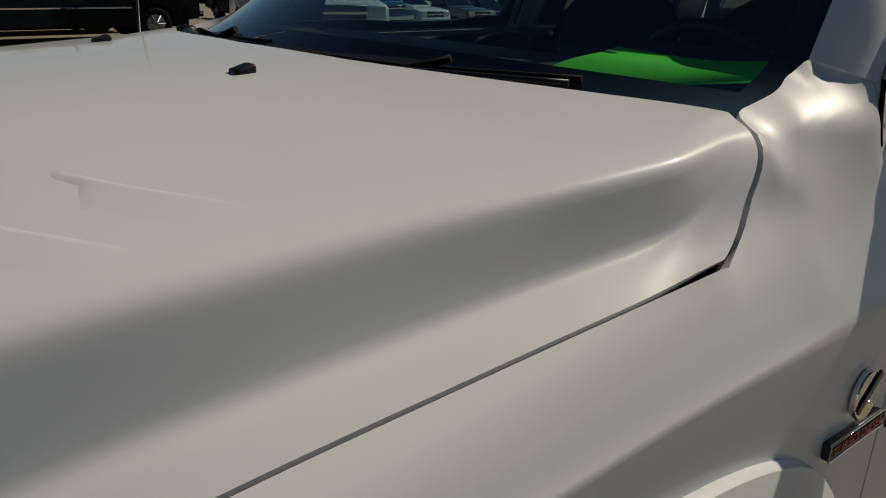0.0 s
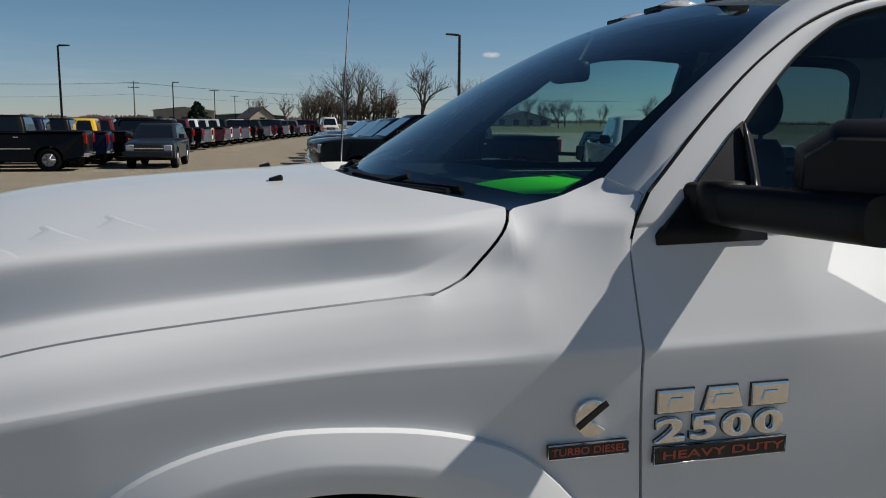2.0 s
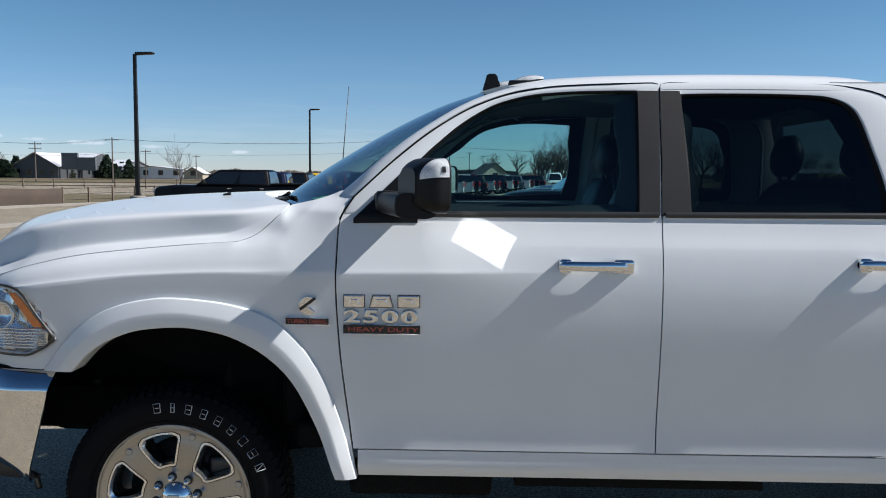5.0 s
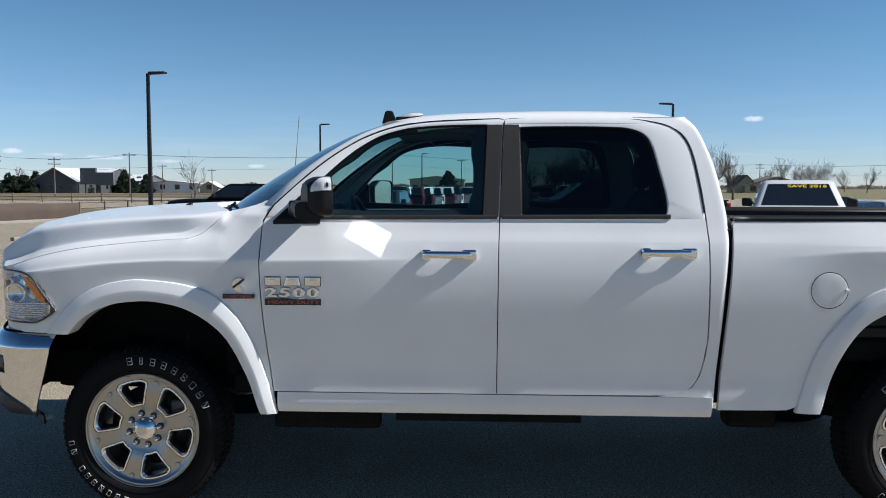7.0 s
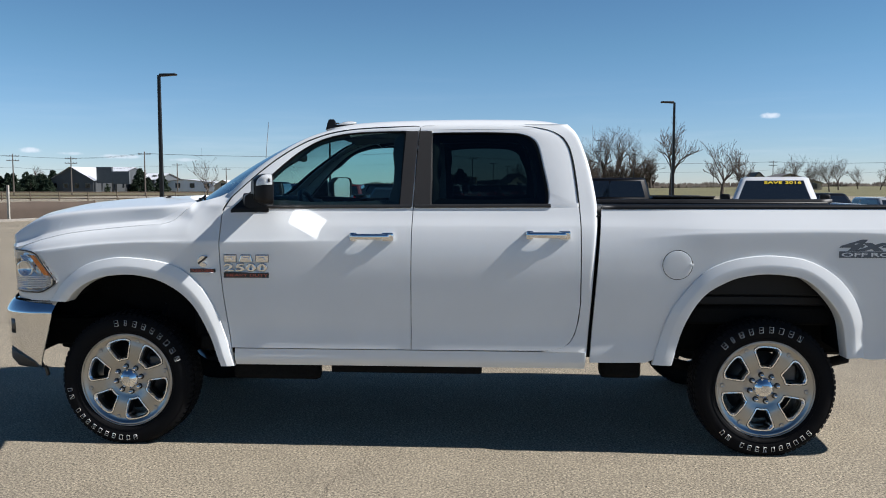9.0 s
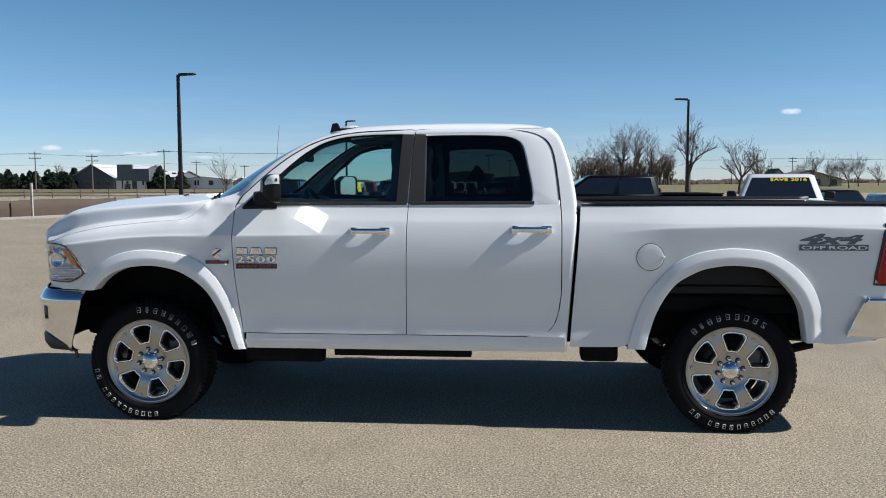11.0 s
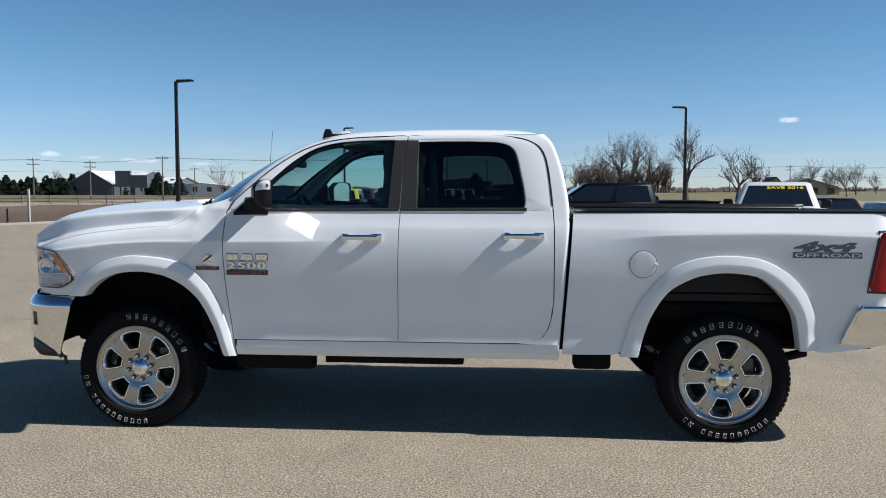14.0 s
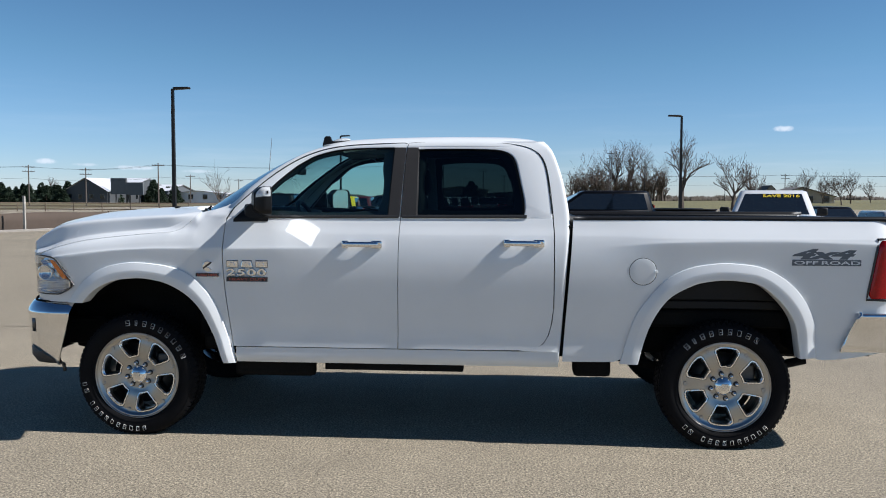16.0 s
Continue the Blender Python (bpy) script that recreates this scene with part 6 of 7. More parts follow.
tagged(part("road", bm, ROAD), "pale concrete highway beyond the grass strip", "road", kind="structure")


def verge_edge(y):
    """Where the lot ends and the grass verge begins."""
    return -21.1 + 0.26 * (y - 36.5)


bm = bmesh.new()
sheet(bm, [[(x, y, ground_z(x, y) + 0.012) for x in (-120, -40, verge_edge(y))] for y in (2, 12, 24, 34, 44, 54, 61.5)])
tagged(part("verge", bm, FIELD), "dry grass verge beside the lot", "verge", kind="structure")
for pts, lab in (([(-13.0, 20.4), (-12.85, 22.2), (-12.6, 23.8), (-12.7, 24.7), (-13.4, 25.6), (-13.5, 27), (-13.5, 31)], "pale concrete kerb of the planted island"), ([(-10.3, 31), (-10.2, 27), (-10.5, 25.6), (-11.6, 25.0), (-12.6, 24.8)], "pale concrete kerb round the lamp island"), ([(verge_edge(y), y) for y in (4, 14, 24, 34, 44, 54, 61)], "pale concrete kerb along the grass verge")):
    strip("kerb", pts, 0.14, 0.12, KERB, lab, "kerb")
bm = bmesh.new()
sheet(bm, [[(x, y, ground_z(x, y) + 0.10) for x in (-13.5, -12, -10.3)] for y in (25.2, 28, 31)])
tagged(part("planting_bed", bm, MULCH), "brown mulch bed inside the kerbed lamp island", "planting bed", kind="structure")
# dark crack lines in the pavement
for seed_, pts in ((1, [(1.50, -1.10), (1.44, -1.35), (1.38, -1.5), (1.36, -1.75), (1.31, -2.1), (1.24, -2.6)]), (2, [(5.65, 2.05), (5.58, 1.7), (5.66, 1.4), (5.55, 1.1), (5.50, 0.85), (5.42, 0.2)]), (3, [(-14, 8.2), (-9, 7.95), (-5, 7.6), (-1, 7.5), (6, 7.2), (14, 7.0)]), (4, [(-9, 3.9), (-5.5, 3.5), (-3, 3.3), (-1.2, 3.2)]), (5, [(-12, 14.0), (-6, 13.6), (0, 13.3), (8, 13.0)])):
    rng = random.Random(seed_)
    fine = path3([(x, y) for x, y in pts], 40)
    bm = bmesh.new()
    rows = []
    for i, (x, y) in enumerate(fine):
        x, y, w = x + rng.uniform(-0.015, 0.015), y + rng.uniform(-0.012, 0.012), rng.uniform(0.0012, 0.003) * (3.0 if seed_ > 2 else 1)
        rows.append([(x - w, y - w, ground_z(x, y) + 0.004), (x + w, y + w, ground_z(x, y) + 0.004)])
    sheet(bm, rows)
    tagged(part("pavement_crack", bm, CRACK), "thin dark crack line in the concrete", "crack", kind="structure")


# ---------------------------------------------------------------- lamp posts
def lamp_post(x, y, top, turn, base=True, arms=1):
    z0 = ground_z(x, y)
    t = thing("street_lamp", (x, y, z0), "dark bronze parking-lot lamp on a square pole", "street lamp", "lot lamps", turn)
    h = top - z0
    b = 0.85 if base else 0.1
    bm = bmesh.new()
    w0, w1 = 0.075, 0.055
    sheet(bm, [[(sx * w, sy * w, z) for sx, sy in ((-1, -1), (1, -1), (1, 1), (-1, 1))] for w, z in ((w0, b), (w1, h - 0.05))], closed=True, smooth=False)
    box(bm, -0.10, 0.10, -0.10, 0.10, b, b + 0.05)
    part("pole", bm, LAMPMETAL, t)
    if base:
        part("pole_base", lathe(bmesh.new(), [(0, 0.0), (0.0, 0.30), (0.80, 0.30), (0.85, 0.28), (0.85, 0)], 28, "z"), KERB, t, "round pale concrete base")
    for a in range(arms):
        q = 1 if a == 0 else -1
        bm = box(bmesh.new(), min(q * 0.02, q * 0.75), max(q * 0.02, q * 0.75), -0.15, 0.15, h - 0.11, h + 0.02, 0.04, 2)
        for v in bm.verts:
            k = abs(v.co.x) / 0.75
            v.co.y *= 0.45 + 0.55 * min(1, k * 2.2)
            if v.co.z < h - 0.04:
                v.co.z += 0.05 * k
        part("lamp_head", bm, LAMPMETAL, t)
    return t


lamp_post(-11.82, 28.5, 6.18, 0)
lamp_post(12.18, 41.5, 6.18, 180)
lamp_post(-10.62, 58.5, 6.35, 0)
for x, y, tn in ((-6.0, 103.8, 0), (-1.5, 132.8, 0), (1.9, 163.8, 0), (5.3, 192.8, 0), (27.9, 150, 180), (60.4, 220, 0), (79.3, 260, 180)):
    lamp_post(x, y, 7.2 if x == 27.9 else 5.9, tn, False, 2 if y > 110 else 1)


# ---------------------------------------------------------------- parked vehicles
CARGLASS = surf("dark_car_glass", (0.010, 0.013, 0.016), 0.05, 0, 0.1, 3, 40, coat=1.0)
RIMGREY = surf("silver_rim", (0.42, 0.42, 0.43), 0.48, 0.85, 0.1, 8, 60)
COLOURS = {
    "black": paint("black_paint", (0.004, 0.004, 0.005), 0.22), "navy": paint("navy_paint", (0.006, 0.011, 0.036), 0.3),
    "yellow": paint("yellow_paint", (0.75, 0.46, 0.01)), "red": paint("red_paint", (0.35, 0.012, 0.012)),
    "grey": paint("grey_paint", (0.06, 0.07, 0.08)), "silver": paint("silver_paint", (0.40, 0.41, 0.43)),
    "white": paint("fleet_white_paint", (0.72, 0.72, 0.72)), "blue": paint("blue_paint", (0.012, 0.05, 0.20)),
    "maroon": paint("maroon_paint", (0.09, 0.01, 0.012)), "bronze": paint("bronze_paint", (0.10, 0.075, 0.05)),
    "slate": paint("slate_paint", (0.022, 0.030, 0.042), 0.5),
}
SHAPES = {
    # length, wheel xs, half width, belt, roof, hood front z, cab base x0..x1, cab top x0..x1, bed
    "pickup": (5.9, (-1.98, 1.72), 0.98, 1.26, 1.86, 1.17, (-1.42, 0.78), (-0.62, 0.66), True),
    "heavy": (6.5, (-2.25, 2.05), 1.0, 1.31, 1.92, 1.23, (-1.60, 1.36), (-0.75, 1.24), True),
    "suv": (5.0, (-1.60, 1.35), 0.95, 1.12, 1.80, 1.02, (-1.15, 2.40), (-0.35, 2.18), False),
    "crossover": (4.6, (-1.42, 1.36), 0.90, 1.08, 1.68, 0.97, (-1.05, 2.18), (-0.25, 1.92), False),
    "jeep": (4.5, (-1.55, 1.35), 0.93, 1.15, 1.85, 1.12, (-0.85, 2.18), (-0.55, 2.10), False),
    "van": (5.6, (-1.8, 1.6), 0.98, 1.15, 2.15, 1.05, (-1.9, 2.72), (-1.1, 2.65), False),
}


def vehicle(shape, colour, at, heading, label, group="parked vehicles"):
    """A parked road vehicle, nose towards its own -x."""
    L, (wf, wr), hw, belt, roof, hz, (c0, c1), (t0, t1), bed = SHAPES[shape]
    col = COLOURS[colour]
    v = thing({"suv": "sport_utility_vehicle", "crossover": "sport_utility_vehicle", "jeep": "off_road_vehicle", "van": "panel_van", "pickup": "pickup_truck", "heavy": "pickup_truck"}[shape], (at[0], at[1], ground_z(*at[:2])), label, {"pickup": "pickup truck", "heavy": "pickup truck", "suv": "SUV", "crossover": "SUV", "jeep": "off-road car", "van": "van"}[shape], group, heading)
    R = 0.40 if shape not in ("suv", "crossover") else 0.37
    f, r = -L / 2, L / 2

    def archpts(c):
        return [(c + (R + 0.07) * math.cos(a), R + 0.02 + (R + 0.07) * math.sin(a)) for a in np.linspace(math.pi * 1.03, -0.1, 9)]
    out = [(f + 0.06, 0.42), (f, 0.55), (f + 0.01, hz - 0.12), (f + 0.05, hz - 0.05), (f + 0.14, hz - 0.008), (f + 0.35, hz + 0.025), ((f + c0) / 2, (hz + belt) / 2 + 0.03), (c0 - 0.1, belt - 0.01), (c0, belt)]
    out += [(c1, belt + 0.02)] if not bed else [(c1, belt + 0.02), (c1 + 0.03, belt + 0.04), (r - 0.05, belt + 0.06)]
    out += [(r - 0.01, belt - 0.06), (r - 0.02, 0.66), (r - 0.06, 0.52)]
    low_ = [(wr + R + 0.16, 0.44)] + archpts(wr)[::-1] + [(wr - R - 0.12, 0.38), (wf + R + 0.12, 0.38)] + archpts(wf)[::-1] + [(wf - R - 0.12, 0.42)]
    bm = bmesh.new()
    rings = []
    for q in (-1, -0.985, -0.94, -0.86, -0.7, -0.35, 0, 0.35, 0.7, 0.86, 0.94, 0.985, 1):
        e = abs(q)
        # the top rolls over to the sides, the sides lean in, nose and tail round in plan
        rings.append([(x * (1 - 0.022 * e ** 6 * max(0.0, abs(x) / (L / 2) - 0.75) / 0.25), q * hw * (1 - 0.14 * max(0.0, z / belt - 0.68)), z - 0.085 * e ** 10 * max(0.0, (z - 0.8) / (belt - 0.8))) for x, z in out + low_])
    vs = sheet(bm, rings, closed=True)
    for r_ in (vs[0], vs[-1]):
        bm.faces.new(r_)
    bmesh.ops.triangulate(bm, faces=[g for g in bm.faces if len(g.verts) > 4])
    part("body", bm, col, v)
    # cab
    bm = bmesh.new()
    rings = []
    wb, wt = hw * 0.93, hw * 0.74
    for t in (0, 0.12, 0.5, 0.85, 0.94, 1.0):
        z = belt - 0.01 + (roof - belt) * t
        k = min(t, 0.94) / 0.94
        a, b, w = c0 + (t0 - c0) * k, c1 + (t1 - c1) * k ** 1.5, wb + (wt - wb) * k
        if t == 1.0:
            a, b, w = a + 0.09, b - 0.07, w - 0.09
        ch = 0.12
        rings.append([(a, -w + ch, z), (a + ch * 0.6, -w, z), (b - ch * 0.6, -w, z), (b, -w + ch, z), (b, w - ch, z), (b - ch * 0.6, w, z), (a + ch * 0.6, w, z), (a, w - ch, z)])
    vs = sheet(bm, rings, closed=True)
    bm.faces.new(vs[-1])
    part("cab", bm, col, v)

    def side(x, z, s_, off=0.006):
        k = (z - belt + 0.01) / (roof - belt) / 0.94
        return (x, s_ * (wb + (wt - wb) * k + off), z)
    za, zb = belt + 0.045, belt + (roof - belt) * 0.84
    ka, kb = (za - belt) / (roof - belt) / 0.94, (zb - belt) / (roof - belt) / 0.94
    fa, fb = c0 + (t0 - c0) * ka + 0.16, c0 + (t0 - c0) * kb + 0.15
    ra, rb = c1 + (t1 - c1) * ka - 0.16, c1 + (t1 - c1) * kb - 0.17
    n = 2 if bed or shape == "jeep" else 3
    cuts = [0, 0.50, 1.0] if n == 2 else [0, 0.36, 0.69, 1.0]
    for s_ in (-1, 1):
        for i in range(n):
            if shape == "van" and i > 0:
                continue
            xa0, xa1 = fa + (ra - fa) * cuts[i] + 0.03 * (i > 0), fa + (ra - fa) * cuts[i + 1] - 0.03 * (i < n - 1)
            xb0, xb1 = fb + (rb - fb) * cuts[i] + 0.03 * (i > 0), fb + (rb - fb) * cuts[i + 1] - 0.03 * (i < n - 1)
            if i == 0:
                xa1 = xb1 = max(xa1, xb1)
            bm = bmesh.new()
            sheet(bm, [[side(xa0, za, s_), side(xa1, za, s_)], [side(xb0, zb, s_), side(xb1, zb, s_)], [side(xb0, zb, s_, -0.02), side(xb1, zb, s_, -0.02)]], smooth=False)
            part("side_window", bm, CARGLASS, v)
        bm = box(bmesh.new(), fa + 0.10, fa + 0.22, s_ * (hw * 0.95) if s_ > 0 else -hw - 0.17, hw + 0.17 if s_ > 0 else -hw * 0.95, belt + 0.02, belt + 0.20, 0.03, 1)
        part("door_mirror", bm, col if shape not in ("pickup", "heavy") else BLACKPL, v)
        for i in range(n if n == 2 else 2):
            x = fa + (ra - fa) * cuts[i + 1] - 0.22
            part("door_handle", box(bmesh.new(), x, x + 0.17, s_ * hw * 0.985 - 0.02, s_ * hw * 0.985 + 0.02, belt - 0.16, belt - 0.12, 0.008, 1), CHROME if shape in ("pickup", "heavy") else col, v)
        part("headlight", box(bmesh.new(), f - 0.012, f + 0.16, min(s_ * 0.52, s_ * hw * 0.90), max(s_ * 0.52, s_ * hw * 0.90), hz - 0.30, hz - 0.08, 0.02, 1), CLEARLENS, v)
        part("turn_signal", box(bmesh.new(), f + 0.15, f + 0.25, s_ * hw * 0.91 - 0.02, s_ * hw * 0.91 + 0.02, hz - 0.30, hz - 0.10, 0.01, 1), AMBER, v)
        zt = belt - 0.36
        part("tail_light", box(bmesh.new(), r - 0.14, r + 0.012, s_ * hw * 0.86 - 0.08, s_ * hw * 0.86 + 0.095, zt, zt + 0.34, 0.015, 1), REDLENS, v)
        if shape in ("pickup", "heavy"):
            part("side_moulding", box(bmesh.new(), wf + 0.6, wr - 0.55, s_ * hw * 0.99 - 0.015, s_ * hw * 0.99 + 0.015, 0.76, 0.80, 0.006, 1), CHROME, v)
    # screens
    for x0, x1, nm in ((c0, t0, "windshield"), (c1, t1, "rear_window")):
        k0, k1 = 0.10, 0.86
        if shape == "van" and nm == "rear_window":
            continue
        rows_ = []
        for k in (k0, 0.5, k1):
            kk = k / 0.94
            kx = kk if nm == "windshield" else kk ** 1.5
            x = x0 + (x1 - x0) * kx + (-0.008 if nm == "windshield" else 0.008)
            w = (wb + (wt - wb) * kk) - 0.13
            z = belt - 0.01 + (roof - belt) * k
            rows_.append([(x, -w, z), (x, w, z)])
        bm = bmesh.new()
        sheet(bm, rows_, smooth=False)
        part(nm, bm, CARGLASS, v)
    part("grille", box(bmesh.new(), f - 0.014, f + 0.05, -0.50, 0.50, hz - 0.34, hz - 0.07, 0.02, 1), BADGEBLK, v)
    part("grille_bar", box(bmesh.new(), f - 0.026, f + 0.05, -0.52, 0.52, hz - 0.24, hz - 0.18, 0.01, 1), CHROME, v)
    part("front_bumper", box(bmesh.new(), f - 0.09, f + 0.2, -hw * 0.93, hw * 0.93, 0.46, 0.66, 0.05, 2), CHROME if shape in ("pickup", "heavy") else col, v)
    part("rear_bumper", box(bmesh.new(), r - 0.2, r + 0.08, -hw * 0.93, hw * 0.93, 0.50, 0.68, 0.05, 2), CHROME if shape in ("pickup", "heavy") else col, v)
    if bed:
        part("bed_liner", box(bmesh.new(), c1 + 0.08, r - 0.10, -hw + 0.12, hw - 0.12, belt + 0.02, belt + 0.058, 0.005, 1), BLACKPL, v)
        part("bed_rail", box(bmesh.new(), c1 + 0.04, r - 0.06, -hw * 0.96, -hw * 0.96 + 0.1, belt + 0.03, belt + 0.075, 0.01, 1), BLACKPL, v)
        part("bed_rail", box(bmesh.new(), c1 + 0.04, r - 0.06, hw * 0.96 - 0.1, hw * 0.96, belt + 0.03, belt + 0.075, 0.01, 1), BLACKPL, v)
    part("underbody", box(bmesh.new(), f + 0.3, r - 0.3, -hw + 0.2, hw - 0.2, 0.32, 0.6), UNDER, v)
    for x in (wf, wr):
        for s_ in (-1, 1):
            y = s_ * (hw - 0.12)
            bm = lathe(bmesh.new(), [(-0.11, 0.22), (-0.125, 0.28), (-0.12, R - 0.03), (-0.09, R), (0.09, R), (0.12, R - 0.03), (0.125, 0.28), (0.11, 0.22)], 28)
            t = part("tyre", bm, RUBBER, v)
            t.matrix_basis = pose(x, y, R, 0, 0, 0 if s_ < 0 else 180)
            bm = lathe(bmesh.new(), [(-0.10, 0.0), (-0.105, 0.06), (-0.085, 0.10), (-0.08, 0.20), (-0.11, 0.235), (-0.10, 0.25)], 24)
            for kk in range(6):
                a = radians(60 * kk)
                tube(bm, [(0.05 * math.cos(a), -0.105, 0.05 * math.sin(a)), (0.225 * math.cos(a), -0.112, 0.225 * math.sin(a))], 0.028, 4)
            part("rim", bm, RIMGREY, t)
    return v


PROTO = {}


def park(shape, colour, at, heading, label, group="parked vehicles"):
    """Builds the first of a kind and copies it for the rest."""
    key = (shape, colour)
    if key not in PROTO:
        PROTO[key] = vehicle(shape, colour, at, heading, label, group)
        return PROTO[key]
    ob = copy_thing(PROTO[key], pose(at[0], at[1], ground_z(*at[:2]), 0, 0, heading))
    return tagged(ob, label, "", group)


NAMES = {"heavy": "heavy-duty crew-cab pickup truck", "pickup": "crew-cab pickup truck", "suv": "sport utility vehicle", "jeep": "boxy off-road vehicle", "van": "panel van"}
# the row whose tails face the aisle
left_row = [("heavy", "black"), ("pickup", "navy"), ("pickup", "black"), ("pickup", "yellow"), ("pickup", "maroon"), ("jeep", "black"), ("heavy", "black"), ("pickup", "black"), ("pickup", "white"), ("pickup", "maroon"), ("pickup", "white"),
            ("pickup", "silver"), ("pickup", "silver"), ("pickup", "black"), ("suv", "black"), ("pickup", "silver"), ("pickup", "maroon"), ("jeep", "black"), ("pickup", "white"), ("pickup", "black"), ("suv", "grey"), ("pickup", "white"), ("pickup", "maroon"), ("pickup", "black"), ("suv", "black")]
for i, (sh, c) in enumerate(left_row):
    L = SHAPES[sh][0]
    y = 29.4 + 2.75 * i
    tail = -4.7 + 0.16 * (y - 29.4) + 0.0011 * (y - 29.4) ** 2
    park(sh, c, (tail - L / 2 - (0.1 if i % 3 else 0), y), 1.5 * math.sin(i * 2.3) - 0.25 * i, "parked %s %s with its tail to the aisle" % (c, NAMES[sh]), "row with tails to the aisle")
park("crossover", "slate", (-2.62, 32.2), 85.4, "dark blue-grey sport utility vehicle standing in the aisle")
# the row whose noses face the aisle
right_row = [("heavy", "black"), ("pickup", "navy"), ("pickup", "grey"), ("suv", "blue"), ("pickup", "navy"), ("pickup", "white"), ("suv", "black"), ("pickup", "grey"), ("suv", "black"), ("pickup", "blue"), ("suv", "navy"), ("pickup", "silver"), ("suv", "black"), ("pickup", "white"), ("suv", "grey"), ("pickup", "black")]
for i, (sh, c) in enumerate(right_row):
    L = SHAPES[sh][0]
    y = 19.6 + 2.8 * i
    nose_x = 2.15 + 0.065 * (y - 19.6) + 0.0019 * (y - 19.6) ** 2 + (0.15 if sh == "suv" else 0)
    park(sh, c, (nose_x + L / 2, y), 1.2 * math.sin(i * 1.7), "parked %s %s with its nose to the aisle" % (c, NAMES[sh]), "row with noses to the aisle")
save = park("pickup", "white", (8.80, 14.3), 73, "white pickup truck with yellow lettering on its windshield")
# far row across the end and cars beyond the bed
for i, (sh, c) in enumerate((("suv", "black"), ("pickup", "maroon"), ("van", "white"), ("suv", "silver"))):
    park(sh, c, (6.4 + 2.8 * i, 98 + 0.3 * i), 90 + 2 * math.sin(i * 2.0), "distant %s %s at the end of the aisle" % (c, NAMES[sh]), "far row")
for i, (sh, c) in enumerate((("suv", "black"), ("suv", "silver"), ("pickup", "blue"), ("suv", "white"), ("pickup", "grey"), ("suv", "navy"), ("pickup", "black"), ("suv", "grey"))):
    park(sh, c, (16.5 + 2.9 * i, 31 + 0.35 * i), 90, "parked %s %s facing the lot" % (c, NAMES[sh]), "cars beyond the bed")


# ---------------------------------------------------------------- trees and shrubs
def bare_tree(x, y, h, seed, spread=0.55, levels=6, name="bare_tree", thick=1.0):
    """A leafless tree: tapered trunk and limbs, and a haze of twigs."""
    rng = random.Random(seed)
    t = thing(name, (x, y, ground_z(x, y) - 0.05), "leafless grey-brown deciduous tree in early spring", "tree", "bare trees")
    V, F, V2, F2 = [], [], [], []

    def seg(p, q, r0, r1, VV, FF, n):
        d = (q - p).normalized()
        u = d.cross(Vector((0, 0, 1)) if abs(d.z) < 0.9 else Vector((1, 0, 0))).normalized()
        w = d.cross(u)
        b = len(VV)
        for c, r in ((p, r0), (q, r1)):
            for k in range(n):
                a = 2 * math.pi * k / n
                VV.append((c + (u * math.cos(a) + w * math.sin(a)) * r)[:])
        for k in range(n):
            FF.append((b + k, b + (k + 1) % n, b + n + (k + 1) % n, b + n + k))

    def grow(p, d, length, r, lev):
        fine = lev >= 3
        n = 3 if fine else 6
        steps = 3 if lev < 3 else 2
        q, dd, rr = p, d, r
        for i in range(steps):
            dd = (dd + Vector((rng.uniform(-1, 1), rng.uniform(-1, 1), rng.uniform(-0.4, 0.7))) * 0.16).normalized()
            nq = q + dd * length / steps
            r2 = max(0.010 * thick, rr * 0.86)
            seg(q, nq, rr, r2, V2 if fine else V, F2 if fine else F, n)
            if lev < levels - 1 and i < steps - 1 and (lev or i) and rng.random() < 0.8:
                side = Vector((rng.uniform(-1, 1), rng.uniform(-1, 1), rng.uniform(-0.15, 0.5))).normalized()
                grow(nq, (dd * 0.75 + side * spread * 1.3).normalized(), length * rng.uniform(0.5, 0.8), r2 * 0.55, lev + 1)
            q, rr = nq, r2
        if lev < levels - 1:
            for _ in range((4, 2, 2, 2, 2, 2, 2)[lev]):
                side = Vector((rng.uniform(-1, 1), rng.uniform(-1, 1), rng.uniform(-0.1, 0.4))).normalized()
                grow(q, (dd * 0.8 + side * (spread + 0.30)).normalized(), length * rng.uniform(0.66, 0.95), rr * 0.66, lev + 1)
    grow(Vector((0, 0, 0)), Vector((0, 0, 1)), h * 0.19, h * 0.019 * thick, 0)
    for nm, VV, FF, m in (("trunk", V, F, BARK), ("twig_crown", V2, F2, TWIG)):
        me = bpy.data.meshes.new(nm)
        top = max(v[2] for v in V2)
        me.from_pydata([(v[0], v[1], v[2] * h / top) for v in VV], [], FF)
        me.materials.append(m)
        ob = new(nm, me)
        ob.parent = t
    return t


